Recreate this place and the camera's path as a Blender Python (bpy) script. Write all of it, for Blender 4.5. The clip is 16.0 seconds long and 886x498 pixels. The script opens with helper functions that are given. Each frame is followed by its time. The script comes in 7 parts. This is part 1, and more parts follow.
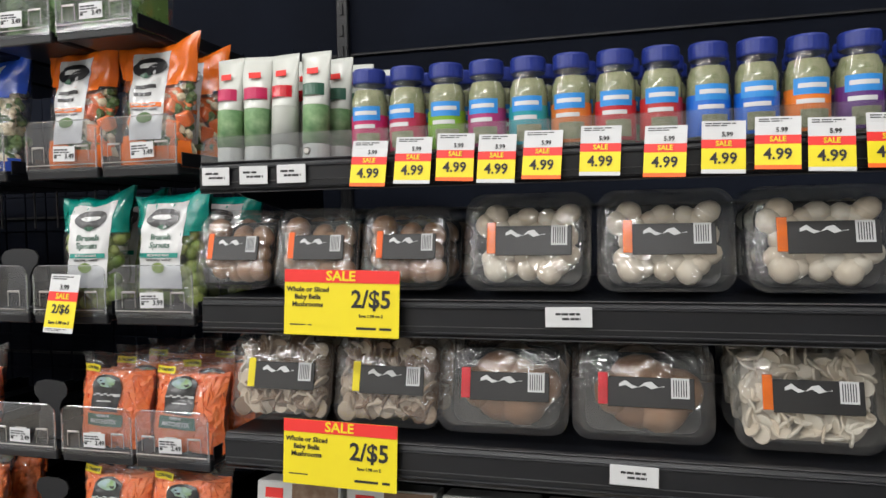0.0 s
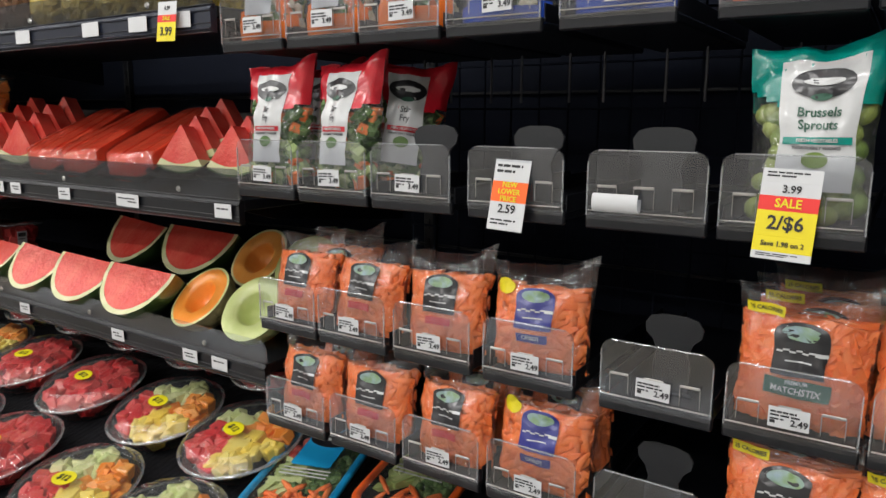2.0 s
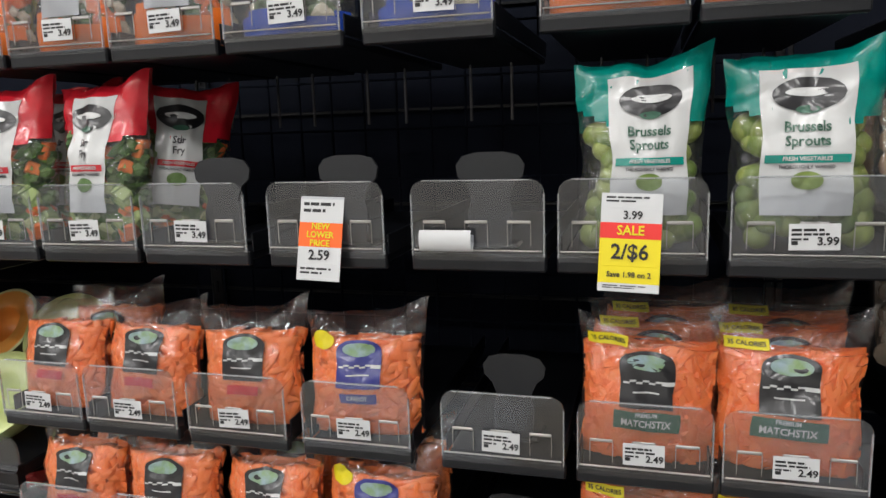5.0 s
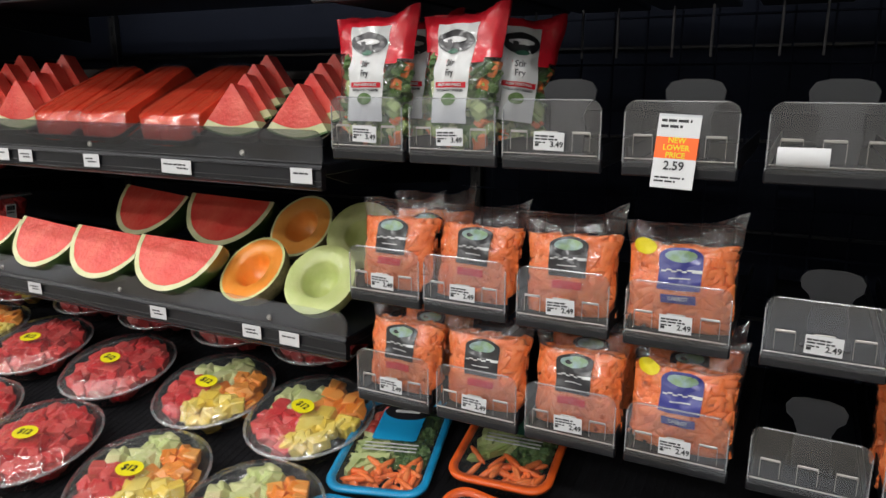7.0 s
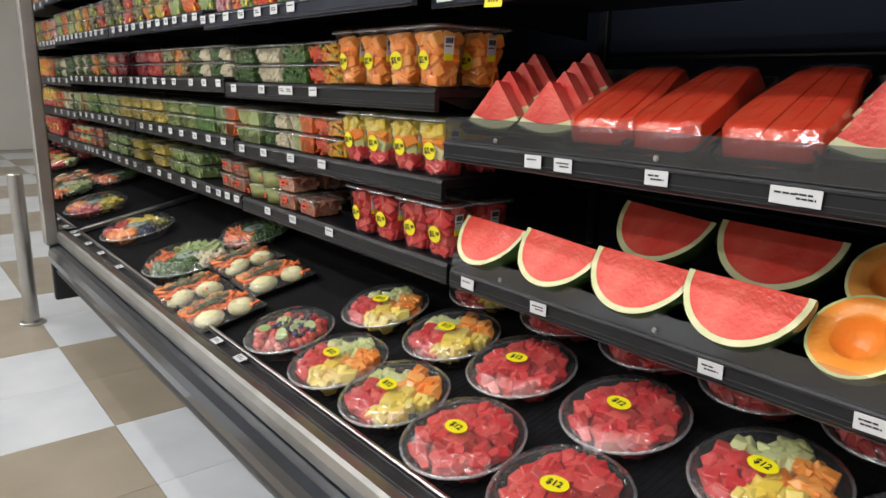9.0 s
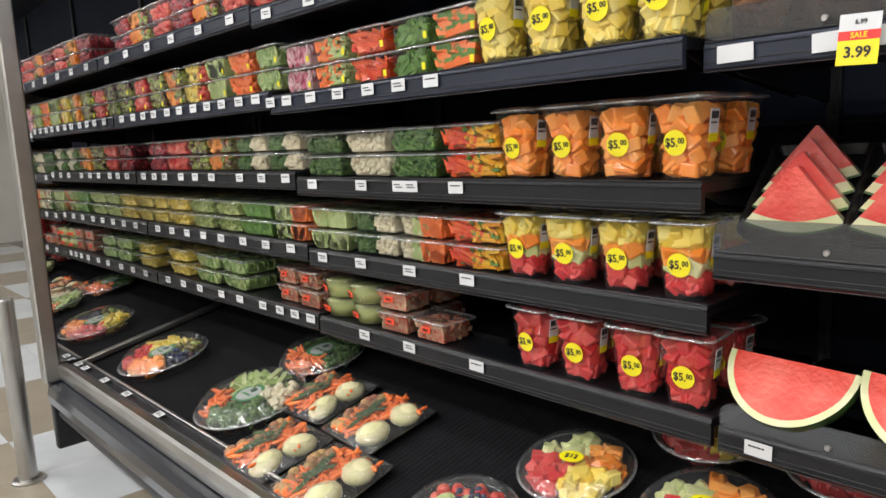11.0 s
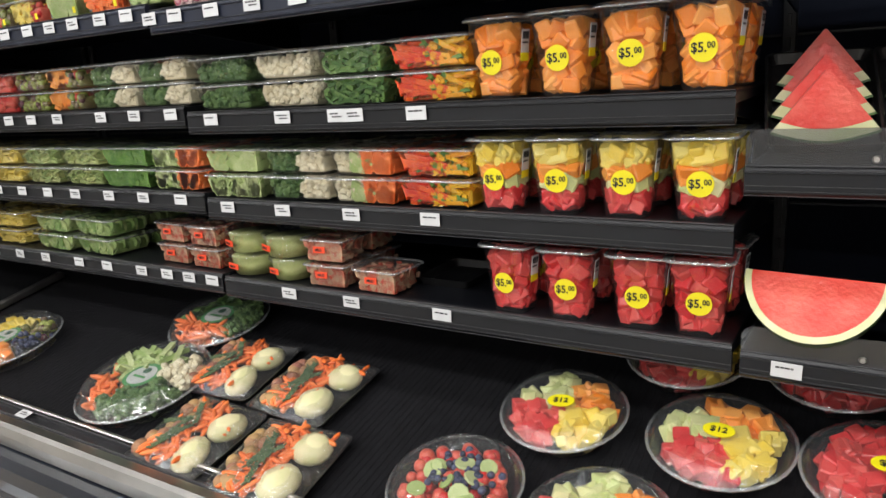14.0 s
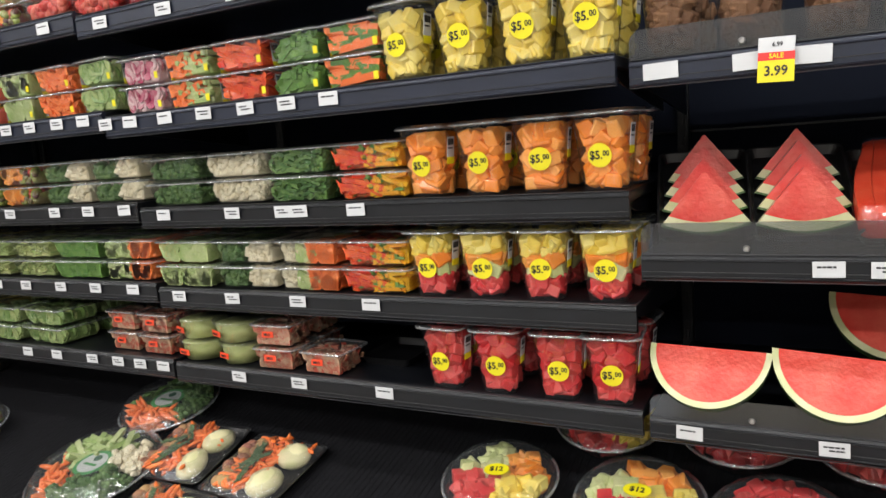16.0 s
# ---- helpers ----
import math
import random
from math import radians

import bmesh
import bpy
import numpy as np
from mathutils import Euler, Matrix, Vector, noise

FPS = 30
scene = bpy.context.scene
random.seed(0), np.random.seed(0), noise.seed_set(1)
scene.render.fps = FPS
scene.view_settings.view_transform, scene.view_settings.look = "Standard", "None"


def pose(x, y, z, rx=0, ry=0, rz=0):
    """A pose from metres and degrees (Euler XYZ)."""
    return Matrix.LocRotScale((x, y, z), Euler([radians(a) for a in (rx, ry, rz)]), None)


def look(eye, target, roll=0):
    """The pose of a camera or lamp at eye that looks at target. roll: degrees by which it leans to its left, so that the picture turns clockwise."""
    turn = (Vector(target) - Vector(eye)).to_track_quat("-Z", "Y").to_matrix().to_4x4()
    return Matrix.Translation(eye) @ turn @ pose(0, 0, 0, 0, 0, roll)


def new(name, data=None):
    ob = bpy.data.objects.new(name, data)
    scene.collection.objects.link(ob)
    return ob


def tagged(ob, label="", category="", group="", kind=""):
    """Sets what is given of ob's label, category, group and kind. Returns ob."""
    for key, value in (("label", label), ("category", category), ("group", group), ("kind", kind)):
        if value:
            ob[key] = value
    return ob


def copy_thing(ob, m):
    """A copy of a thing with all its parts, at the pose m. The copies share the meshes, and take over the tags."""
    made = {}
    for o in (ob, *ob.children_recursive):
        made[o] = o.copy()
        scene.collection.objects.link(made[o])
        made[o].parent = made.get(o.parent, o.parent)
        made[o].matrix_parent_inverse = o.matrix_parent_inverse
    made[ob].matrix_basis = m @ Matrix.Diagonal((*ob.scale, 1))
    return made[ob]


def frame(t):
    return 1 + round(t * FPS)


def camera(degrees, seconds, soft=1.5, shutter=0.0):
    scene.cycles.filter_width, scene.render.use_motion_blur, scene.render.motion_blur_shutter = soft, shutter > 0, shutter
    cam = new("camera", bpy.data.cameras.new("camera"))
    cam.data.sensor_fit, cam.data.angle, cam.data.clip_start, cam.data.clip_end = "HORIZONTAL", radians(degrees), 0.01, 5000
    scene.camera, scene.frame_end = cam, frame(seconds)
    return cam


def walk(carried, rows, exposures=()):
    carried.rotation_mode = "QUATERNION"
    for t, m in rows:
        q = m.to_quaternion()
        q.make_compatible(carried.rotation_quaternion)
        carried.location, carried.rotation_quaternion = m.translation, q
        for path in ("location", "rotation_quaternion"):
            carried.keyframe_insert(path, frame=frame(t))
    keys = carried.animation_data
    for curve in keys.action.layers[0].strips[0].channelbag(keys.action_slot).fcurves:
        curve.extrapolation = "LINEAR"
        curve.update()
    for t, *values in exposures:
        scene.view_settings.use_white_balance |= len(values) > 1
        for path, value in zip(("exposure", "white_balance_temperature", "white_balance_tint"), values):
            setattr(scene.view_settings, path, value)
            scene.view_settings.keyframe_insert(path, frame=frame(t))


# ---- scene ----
cam = camera(63.9, 16.0)
PATH = [
    (0, (0.065, 1.062, 1.232), (-0.46, 2.991, 1.156), -1.1),
    (0.5, (-0.141, 1.162, 1.208), (-0.873, 3.017, 1.049), 0.6),
    (1, (-0.329, 1.225, 1.229), (-1.243, 2.983, 0.957), 1.5),
    (1.5, (-0.568, 1.209, 1.217), (-1.62, 2.876, 0.885), 1.4),
    (2, (-0.712, 1.2, 1.211), (-1.793, 2.842, 0.845), 0.2),
    (2.5, (-0.764, 1.301, 1.219), (-1.735, 3.012, 0.861), -0.7),
    (3, (-0.792, 1.329, 1.228), (-1.639, 3.107, 0.877), -2.0),
    (3.5, (-0.826, 1.312, 1.225), (-1.506, 3.165, 0.901), -2.6),
    (3.7, (-0.83, 1.311, 1.224), (-1.452, 3.185, 0.908), -2.8),
    (5.8, (-0.789, 1.286, 1.227), (-1.324, 3.18, 0.867), -1.9),
    (6, (-0.816, 1.256, 1.225), (-1.394, 3.132, 0.844), -1.7),
    (6.5, (-0.931, 1.138, 1.191), (-1.618, 2.965, 0.757), -0.9),
    (7, (-0.992, 1.093, 1.197), (-1.876, 2.827, 0.737), -0.0),
    (7.1, (-0.999, 1.091, 1.196), (-1.926, 2.801, 0.731), 0.1),
    (7.5, (-1.031, 1.11, 1.205), (-2.122, 2.716, 0.724), 0.8),
    (8, (-1.144, 1.114, 1.202), (-2.436, 2.557, 0.702), 0.9),
    (8.3, (-1.288, 1.064, 1.21), (-2.683, 2.407, 0.71), 0.8),
    (8.5, (-1.375, 1.032, 1.207), (-2.818, 2.328, 0.718), 0.9),
    (8.6, (-1.409, 1.018, 1.211), (-2.872, 2.289, 0.716), 0.8),
    (9, (-1.561, 1.019, 1.197), (-3.08, 2.236, 0.735), 0.9),
    (9.5, (-1.76, 1.06, 1.225), (-3.298, 2.268, 0.808), 0.4),
    (10, (-1.943, 1.021, 1.237), (-3.455, 2.276, 0.863), -0.5),
    (10.2, (-2.02, 0.98, 1.249), (-3.527, 2.247, 0.895), -0.9),
    (12.3, (-2.618, 0.917, 1.269), (-3.947, 2.383, 0.976), -4.9),
    (12.5, (-2.638, 0.904, 1.266), (-3.951, 2.382, 0.964), -4.8),
    (13, (-2.657, 0.881, 1.249), (-3.917, 2.39, 0.886), -4.7),
    (13.5, (-2.664, 0.87, 1.231), (-3.85, 2.421, 0.798), -4.4),
    (14, (-2.669, 0.894, 1.227), (-3.711, 2.534, 0.751), -3.7),
    (14.5, (-2.677, 0.895, 1.233), (-3.593, 2.606, 0.751), -3.3),
    (15, (-2.625, 0.892, 1.239), (-3.43, 2.668, 0.793), -3.2),
    (15.5, (-2.559, 0.865, 1.253), (-3.366, 2.653, 0.865), -3.8),
    (16, (-2.581, 0.801, 1.291), (-3.507, 2.548, 0.986), -4.5),
]
walk(cam, [(t, look(eye, target, roll)) for t, eye, target, roll in PATH], [(0.0, 0.06), (1.0, -0.14), (3.5, -0.2), (6.0, -0.17), (8.5, -0.1), (10.0, -0.04), (12.5, 0.12), (16.0, 0.06)])

# ---- world and large lights ----
world = bpy.data.worlds.new("world")
scene.world = world
world.use_nodes = True
world.node_tree.nodes["Background"].inputs[0].default_value = (0.9, 0.95, 1.0, 1)
world.node_tree.nodes["Background"].inputs[1].default_value = 0.05


def area(name, m, sx, sy, power, color):
    d = bpy.data.lights.new(name, "AREA")
    d.shape, d.size, d.size_y, d.energy, d.color = "RECTANGLE", sx, sy, power, color
    ob = new(name, d)
    ob.matrix_world = m
    return ob


LED_POWER, CEIL_POWER = 27.0, 58.0
# LED strip under the canopy of the case, shining down and back on the goods
area("canopy_light", look((-1.7, 1.62, 2.3), (-1.7, 2.15, 1.0)), 7.2, 0.06, LED_POWER, (1.0, 0.97, 0.95))
# tube lamps on the shop's ceiling
CEIL_LAMPS = [(x, y) for y in (-5.4, -3.0, -0.8) for x in (-10.1, -6.8, -3.5, -0.2)]
for lx, ly in CEIL_LAMPS:
    area("ceiling_lamp_light", look((lx, ly, 3.93), (lx, ly + 0.0001, 0)), 2.4, 0.3, CEIL_POWER, (1.0, 0.985, 0.975))


# ---- materials ----
def nodes_of(m):
    m.use_nodes = True
    return m.node_tree.nodes, m.node_tree.links, m.node_tree.nodes["Principled BSDF"]


def mat(name, color, rough=0.5, metal=0.0, var=0.15, scale=12.0, bump=0.0, bscale=60.0, coat=0.0, island=0.0, color2=None, sub=0.0, spec=0.5):
    """A surface with coarse and fine variation; island: how far separate pieces differ in colour towards color2."""
    m = bpy.data.materials.new(name)
    n, l, p = nodes_of(m)
    c = (*color, 1)
    c2 = (*(color2 or [v * (1 - var) for v in color]), 1)
    geo = n.new("ShaderNodeNewGeometry")
    tex = n.new("ShaderNodeTexCoord")
    noi = n.new("ShaderNodeTexNoise")
    noi.inputs["Scale"].default_value = scale
    noi.inputs["Detail"].default_value = 5
    l.new(tex.outputs["Object"], noi.inputs["Vector"])
    mixn = n.new("ShaderNodeMix")
    mixn.data_type = "RGBA"
    mixn.inputs[6].default_value, mixn.inputs[7].default_value = c, c2
    fac = n.new("ShaderNodeMath")
    fac.operation = "MULTIPLY_ADD"
    fac.use_clamp = True
    l.new(noi.outputs["Fac"], fac.inputs[0])
    fac.inputs[1].default_value = 0.7 if island else 2.4
    if island:
        sc = n.new("ShaderNodeMath")
        sc.operation = "MULTIPLY_ADD"
        info, both, frac = n.new("ShaderNodeObjectInfo"), n.new("ShaderNodeMath"), n.new("ShaderNodeMath")
        both.operation, frac.operation = "ADD", "FRACT"
        l.new(geo.outputs["Random Per Island"], both.inputs[0])
        l.new(info.outputs["Random"], both.inputs[1])
        l.new(both.outputs[0], frac.inputs[0])
        l.new(frac.outputs[0], sc.inputs[0])
        sc.inputs[1].default_value, sc.inputs[2].default_value = island, -0.38
        l.new(sc.outputs[0], fac.inputs[2])
    else:
        fac.inputs[2].default_value = -0.7
    l.new(fac.outputs[0], mixn.inputs[0])
    l.new(mixn.outputs[2], p.inputs["Base Color"])
    p.inputs["Roughness"].default_value, p.inputs["Metallic"].default_value = rough, metal
    p.inputs["Specular IOR Level"].default_value = spec
    p.inputs["Coat Weight"].default_value = coat
    p.inputs["Coat Roughness"].default_value = 0.08
    if sub:
        p.inputs["Subsurface Weight"].default_value = sub
        p.inputs["Subsurface Radius"].default_value = (0.01, 0.004, 0.002)
        p.inputs["Subsurface Scale"].default_value = 0.5
    if bump:
        bn = n.new("ShaderNodeTexNoise")
        bn.inputs["Scale"].default_value = bscale
        bn.inputs["Detail"].default_value = 4
        l.new(tex.outputs["Object"], bn.inputs["Vector"])
        bp = n.new("ShaderNodeBump")
        bp.inputs["Strength"].default_value, bp.inputs["Distance"].default_value = bump, 0.004
        l.new(bn.outputs["Fac"], bp.inputs["Height"])
        l.new(bp.outputs["Normal"], p.inputs["Normal"])
    return m


def clear(name, tint=(1, 1, 1), gloss=0.07, rough=0.06, bump=0.0, bscale=30.0, haze=0.0):
    """Thin clear plastic: see-through with a glossy skin, and a trace of haze."""
    m = bpy.data.materials.new(name)
    m.use_nodes = True
    n, l = m.node_tree.nodes, m.node_tree.links
    n.remove(n["Principled BSDF"])
    out = n["Material Output"]
    tr, gl, fr = n.new("ShaderNodeBsdfTransparent"), n.new("ShaderNodeBsdfGlossy"), n.new("ShaderNodeLayerWeight")
    tr.inputs[0].default_value = (*tint, 1)
    gl.inputs["Roughness"].default_value = rough
    add = n.new("ShaderNodeMath")
    add.operation, add.use_clamp = "MULTIPLY_ADD", True
    edge = n.new("ShaderNodeMath")
    edge.operation = "POWER"
    l.new(fr.outputs["Facing"], edge.inputs[0])
    edge.inputs[1].default_value = 4.0
    l.new(edge.outputs[0], add.inputs[0])
    add.inputs[1].default_value, add.inputs[2].default_value = 0.6, gloss
    mx = n.new("ShaderNodeMixShader")
    base = tr
    if haze:
        df, hz = n.new("ShaderNodeBsdfDiffuse"), n.new("ShaderNodeMixShader")
        df.inputs[0].default_value = (0.8, 0.82, 0.85, 1)
        hz.inputs[0].default_value = haze
        l.new(tr.outputs[0], hz.inputs[1])
        l.new(df.outputs[0], hz.inputs[2])
        base = hz
    l.new(add.outputs[0], mx.inputs[0])
    l.new(base.outputs[0], mx.inputs[1])
    l.new(gl.outputs[0], mx.inputs[2])
    l.new(mx.outputs[0], out.inputs[0])
    if bump:
        tex, bn, bp = n.new("ShaderNodeTexCoord"), n.new("ShaderNodeTexNoise"), n.new("ShaderNodeBump")
        bn.inputs["Scale"].default_value = bscale
        bn.inputs["Distortion"].default_value = 1.2
        l.new(tex.outputs["Object"], bn.inputs["Vector"])
        bp.inputs["Strength"].default_value, bp.inputs["Distance"].default_value = bump, 0.01
        l.new(bn.outputs["Fac"], bp.inputs["Height"])
        l.new(bp.outputs["Normal"], gl.inputs["Normal"])
        l.new(bp.outputs["Normal"], fr.inputs["Normal"])
    return m


BLACK = mat("black_case_paint", (0.012, 0.013, 0.016), 0.45, var=0.4, scale=6, bump=0.05, bscale=200)
WALL_BLACK = mat("case_back_black", (0.008, 0.011, 0.021), 0.8, var=0.4, scale=4, spec=0.12)
SHELF = mat("shelf_black_metal", (0.0075, 0.0085, 0.0115), 0.36, 0.1, var=0.4, scale=9, bump=0.04, bscale=150, spec=0.4)
SHELF_BLUE = mat("shelf_blue_black", (0.017, 0.022, 0.04), 0.35, 0.2, var=0.3, scale=9)
MATTING = mat("deck_matting", (0.010, 0.010, 0.012), 0.8, var=0.4, scale=40, bump=0.5, bscale=260, spec=0.14)
STEEL = mat("brushed_steel", (0.52, 0.51, 0.49), 0.34, 1.0, var=0.25, scale=7, bump=0.06, bscale=180)
DARK_STEEL = mat("dark_ribbed_trim", (0.06, 0.06, 0.065), 0.42, 0.4, var=0.4, scale=14)
BUMPER = mat("bumper_navy_vinyl", (0.016, 0.02, 0.03), 0.22, var=0.4, scale=3, coat=0.4)
KICK = mat("kick_plate_grey", (0.12, 0.12, 0.125), 0.45, 0.3, var=0.3, scale=5)
MIRROR = mat("mirror_silver", (0.82, 0.83, 0.83), 0.015, 1.0, var=0.03, scale=2)
ACRYLIC = clear("clear_acrylic", (0.9, 0.91, 0.93), 0.06, 0.08, haze=0.012)
SMOKE = clear("smoky_acrylic", (0.6, 0.61, 0.65), 0.055, 0.1, haze=0.012)
TUB = clear("clear_tub_plastic", (0.985, 0.99, 0.99), 0.06, 0.05, bump=0.3, bscale=16, haze=0.02)
LID = clear("clear_lid_plastic", (0.97, 0.98, 0.98), 0.09, 0.05, bump=0.35, bscale=22, haze=0.03)
FILM = clear("crinkled_film", (0.985, 0.98, 0.975), 0.085, 0.08, bump=1.0, bscale=26, haze=0.018)
TRAY_FILM = clear("stretch_film", (0.985, 0.985, 0.98), 0.12, 0.07, bump=0.9, bscale=30, haze=0.03)
CLING = clear("cling_film", (0.985, 0.98, 0.975), 0.1, 0.07, bump=0.6, bscale=16, haze=0.004)
# pale haze puts the bright highlight of plastic edges into the colour
RIM = clear("plastic_rim_glint", (0.9, 0.92, 0.92), 0.2, 0.1, haze=0.24)
PADDLE = mat("paddle_grey_plastic", (0.017, 0.018, 0.02), 0.55, var=0.2, spec=0.3)
PAPER = mat("white_label_paper", (0.6, 0.61, 0.62), 0.6, var=0.05)
INK = mat("black_ink", (0.012, 0.012, 0.014), 0.6, var=0.1)
RED_INK = mat("red_ink", (0.75, 0.025, 0.02), 0.5, var=0.05)
ORANGE_INK = mat("orange_ink", (0.9, 0.13, 0.01), 0.5, var=0.05)
YELLOW_INK = mat("yellow_ink", (0.76, 0.63, 0.005), 0.5, var=0.04)
STICKER = mat("yellow_sticker", (0.78, 0.68, 0.01), 0.4, var=0.04)
RED_STICKER = mat("red_orange_sticker", (0.85, 0.07, 0.02), 0.45, var=0.05)
TEAL_FILM = mat("teal_bag_film", (0.0, 0.27, 0.22), 0.25, var=0.35, scale=22, bump=0.6, bscale=30, coat=0.5)
RED_FILM = mat("red_bag_film", (0.62, 0.015, 0.03), 0.25, var=0.35, scale=22, bump=0.6, bscale=30, coat=0.5)
ORANGE_FILM = mat("orange_bag_film", (0.85, 0.17, 0.01), 0.25, var=0.3, scale=22, bump=0.6, bscale=30, coat=0.5)
BLUE_FILM = mat("blue_bag_film", (0.02, 0.08, 0.5), 0.25, var=0.3, scale=22, bump=0.6, bscale=30, coat=0.5)
WHITE_FILM = mat("white_bag_panel", (0.56, 0.57, 0.57), 0.3, var=0.1, scale=20, bump=0.3, bscale=30, coat=0.4)
DARK_FILM = mat("black_logo_film", (0.015, 0.015, 0.018), 0.3, var=0.2, scale=20, bump=0.3, bscale=30, coat=0.4)
NAVY_FILM = mat("navy_logo_film", (0.03, 0.035, 0.24), 0.3, var=0.2, scale=20, bump=0.3, coat=0.4)
GREEN_FILM = mat("green_ribbon_film", (0.03, 0.11, 0.07), 0.3, var=0.2, scale=20, bump=0.3, coat=0.4)
LABEL_GREEN = mat("green_label_print", (0.08, 0.3, 0.1), 0.4, var=0.15)
PICTURE = mat("landscape_picture", (0.3, 0.4, 0.5), 0.35, var=0.5, scale=60, color2=(0.2, 0.32, 0.12))
TRAY_BLACK = mat("black_foam_tray", (0.012, 0.012, 0.013), 0.35, var=0.3)
TRAY_BLUE = mat("blue_tray_plastic", (0.01, 0.28, 0.55), 0.3, var=0.15, coat=0.3)
TRAY_ORANGE = mat("orange_tray_plastic", (0.85, 0.13, 0.02), 0.3, var=0.15, coat=0.3)

F_MELON = mat("watermelon_flesh", (0.66, 0.022, 0.018), 0.3, scale=16, color2=(0.78, 0.13, 0.09), bump=0.5, bscale=110, coat=0.3)
F_SLAB = mat("watermelon_slice_flesh", (0.74, 0.05, 0.022), 0.3, scale=30, color2=(0.78, 0.1, 0.045), bump=0.4, bscale=90, coat=0.3)
F_RED = mat("watermelon_chunk", (0.64, 0.022, 0.028), 0.3, scale=60, island=1.0, color2=(0.68, 0.1, 0.085), bump=0.3, bscale=140, coat=0.3)
F_WHITE = mat("melon_white_rind", (0.72, 0.68, 0.45), 0.4, scale=25, color2=(0.55, 0.6, 0.28), bump=0.1)
F_SKIN = mat("watermelon_skin", (0.025, 0.07, 0.018), 0.35, scale=9, color2=(0.09, 0.19, 0.04), bump=0.15, coat=0.3)
F_CANT = mat("cantaloupe_flesh", (0.92, 0.25, 0.014), 0.35, scale=40, island=0.9, color2=(0.94, 0.43, 0.1), bump=0.25, bscale=120, coat=0.3)
F_CANT_SKIN = mat("cantaloupe_skin", (0.42, 0.33, 0.16), 0.7, scale=60, color2=(0.24, 0.22, 0.1), bump=0.6, bscale=160)
F_HONEY = mat("honeydew_flesh", (0.72, 0.72, 0.38), 0.35, scale=40, island=0.8, color2=(0.5, 0.6, 0.2), bump=0.2, bscale=120, coat=0.3)
F_HONEY_SKIN = mat("honeydew_skin", (0.52, 0.6, 0.28), 0.5, scale=12, color2=(0.4, 0.5, 0.18), bump=0.1)
F_PINE = mat("pineapple_chunk", (0.85, 0.6, 0.06), 0.35, scale=70, island=0.9, color2=(0.8, 0.68, 0.2), bump=0.35, bscale=150, coat=0.25)
F_GREEN = mat("broccoli_green", (0.045, 0.11, 0.025), 0.6, scale=80, island=1.0, color2=(0.14, 0.23, 0.07), bump=0.6, bscale=250)
F_LEAF = mat("leafy_green", (0.045, 0.13, 0.025), 0.45, scale=50, island=1.0, color2=(0.16, 0.28, 0.07), bump=0.3)
F_CAUL = mat("cauliflower_white", (0.82, 0.75, 0.56), 0.6, scale=80, island=0.8, color2=(0.7, 0.6, 0.4), bump=0.6, bscale=250)
F_CELERY = mat("celery_green", (0.33, 0.45, 0.14), 0.45, scale=50, island=1.0, color2=(0.55, 0.6, 0.3), bump=0.2)
F_BEAN = mat("bean_green", (0.08, 0.2, 0.03), 0.45, scale=50, island=1.0, color2=(0.16, 0.3, 0.06), bump=0.2)
F_CUKE = mat("cucumber_slice", (0.42, 0.5, 0.2), 0.4, scale=50, island=0.9, color2=(0.12, 0.26, 0.05), bump=0.2)
F_CARROT = mat("carrot_orange", (0.88, 0.17, 0.03), 0.42, scale=60, island=1.0, color2=(0.9, 0.25, 0.07), bump=0.2, bscale=150)
F_PEPRED = mat("red_pepper_strip", (0.68, 0.03, 0.012), 0.3, scale=40, island=1.0, color2=(0.85, 0.14, 0.02), coat=0.4)
F_PEPYEL = mat("yellow_pepper_strip", (0.85, 0.5, 0.02), 0.3, scale=40, island=1.0, color2=(0.88, 0.33, 0.02), coat=0.4)
F_RADISH = mat("radish_slice", (0.42, 0.03, 0.1), 0.35, scale=60, island=1.1, color2=(0.75, 0.55, 0.55))
F_ONION = mat("red_onion_piece", (0.3, 0.04, 0.13), 0.4, scale=60, island=1.0, color2=(0.62, 0.4, 0.45))
F_BERRY = mat("dark_berry", (0.13, 0.01, 0.025), 0.35, scale=80, island=1.1, color2=(0.5, 0.02, 0.03), bump=0.5, bscale=200, coat=0.3)
F_STRAW = mat("strawberry_piece", (0.6, 0.02, 0.02), 0.35, scale=90, island=1.0, color2=(0.7, 0.16, 0.1), bump=0.4, bscale=200, coat=0.3)
F_BLUEB = mat("blueberry", (0.02, 0.025, 0.06), 0.5, scale=60, island=1.0, color2=(0.06, 0.07, 0.14))
F_GRAPE = mat("green_grape", (0.32, 0.4, 0.08), 0.25, scale=40, island=1.0, color2=(0.13, 0.04, 0.06), coat=0.3)
F_SQUASH = mat("yellow_squash_noodle", (0.82, 0.62, 0.1), 0.45, scale=50, island=1.0, color2=(0.76, 0.64, 0.22))
F_ZUKE = mat("zucchini_noodle", (0.55, 0.58, 0.24), 0.45, scale=50, island=1.0, color2=(0.28, 0.4, 0.12))
F_SALSA = mat("salsa_mix", (0.5, 0.06, 0.03), 0.4, scale=90, island=1.3, color2=(0.55, 0.35, 0.22), bump=0.3, coat=0.3)
F_GUAC = mat("guacamole", (0.42, 0.47, 0.16), 0.5, scale=90, color2=(0.5, 0.52, 0.22), bump=0.5, bscale=150)
F_SPROUT = mat("brussels_sprout", (0.1, 0.18, 0.025), 0.45, scale=45, island=1.0, color2=(0.3, 0.36, 0.09), bump=0.5, bscale=90)
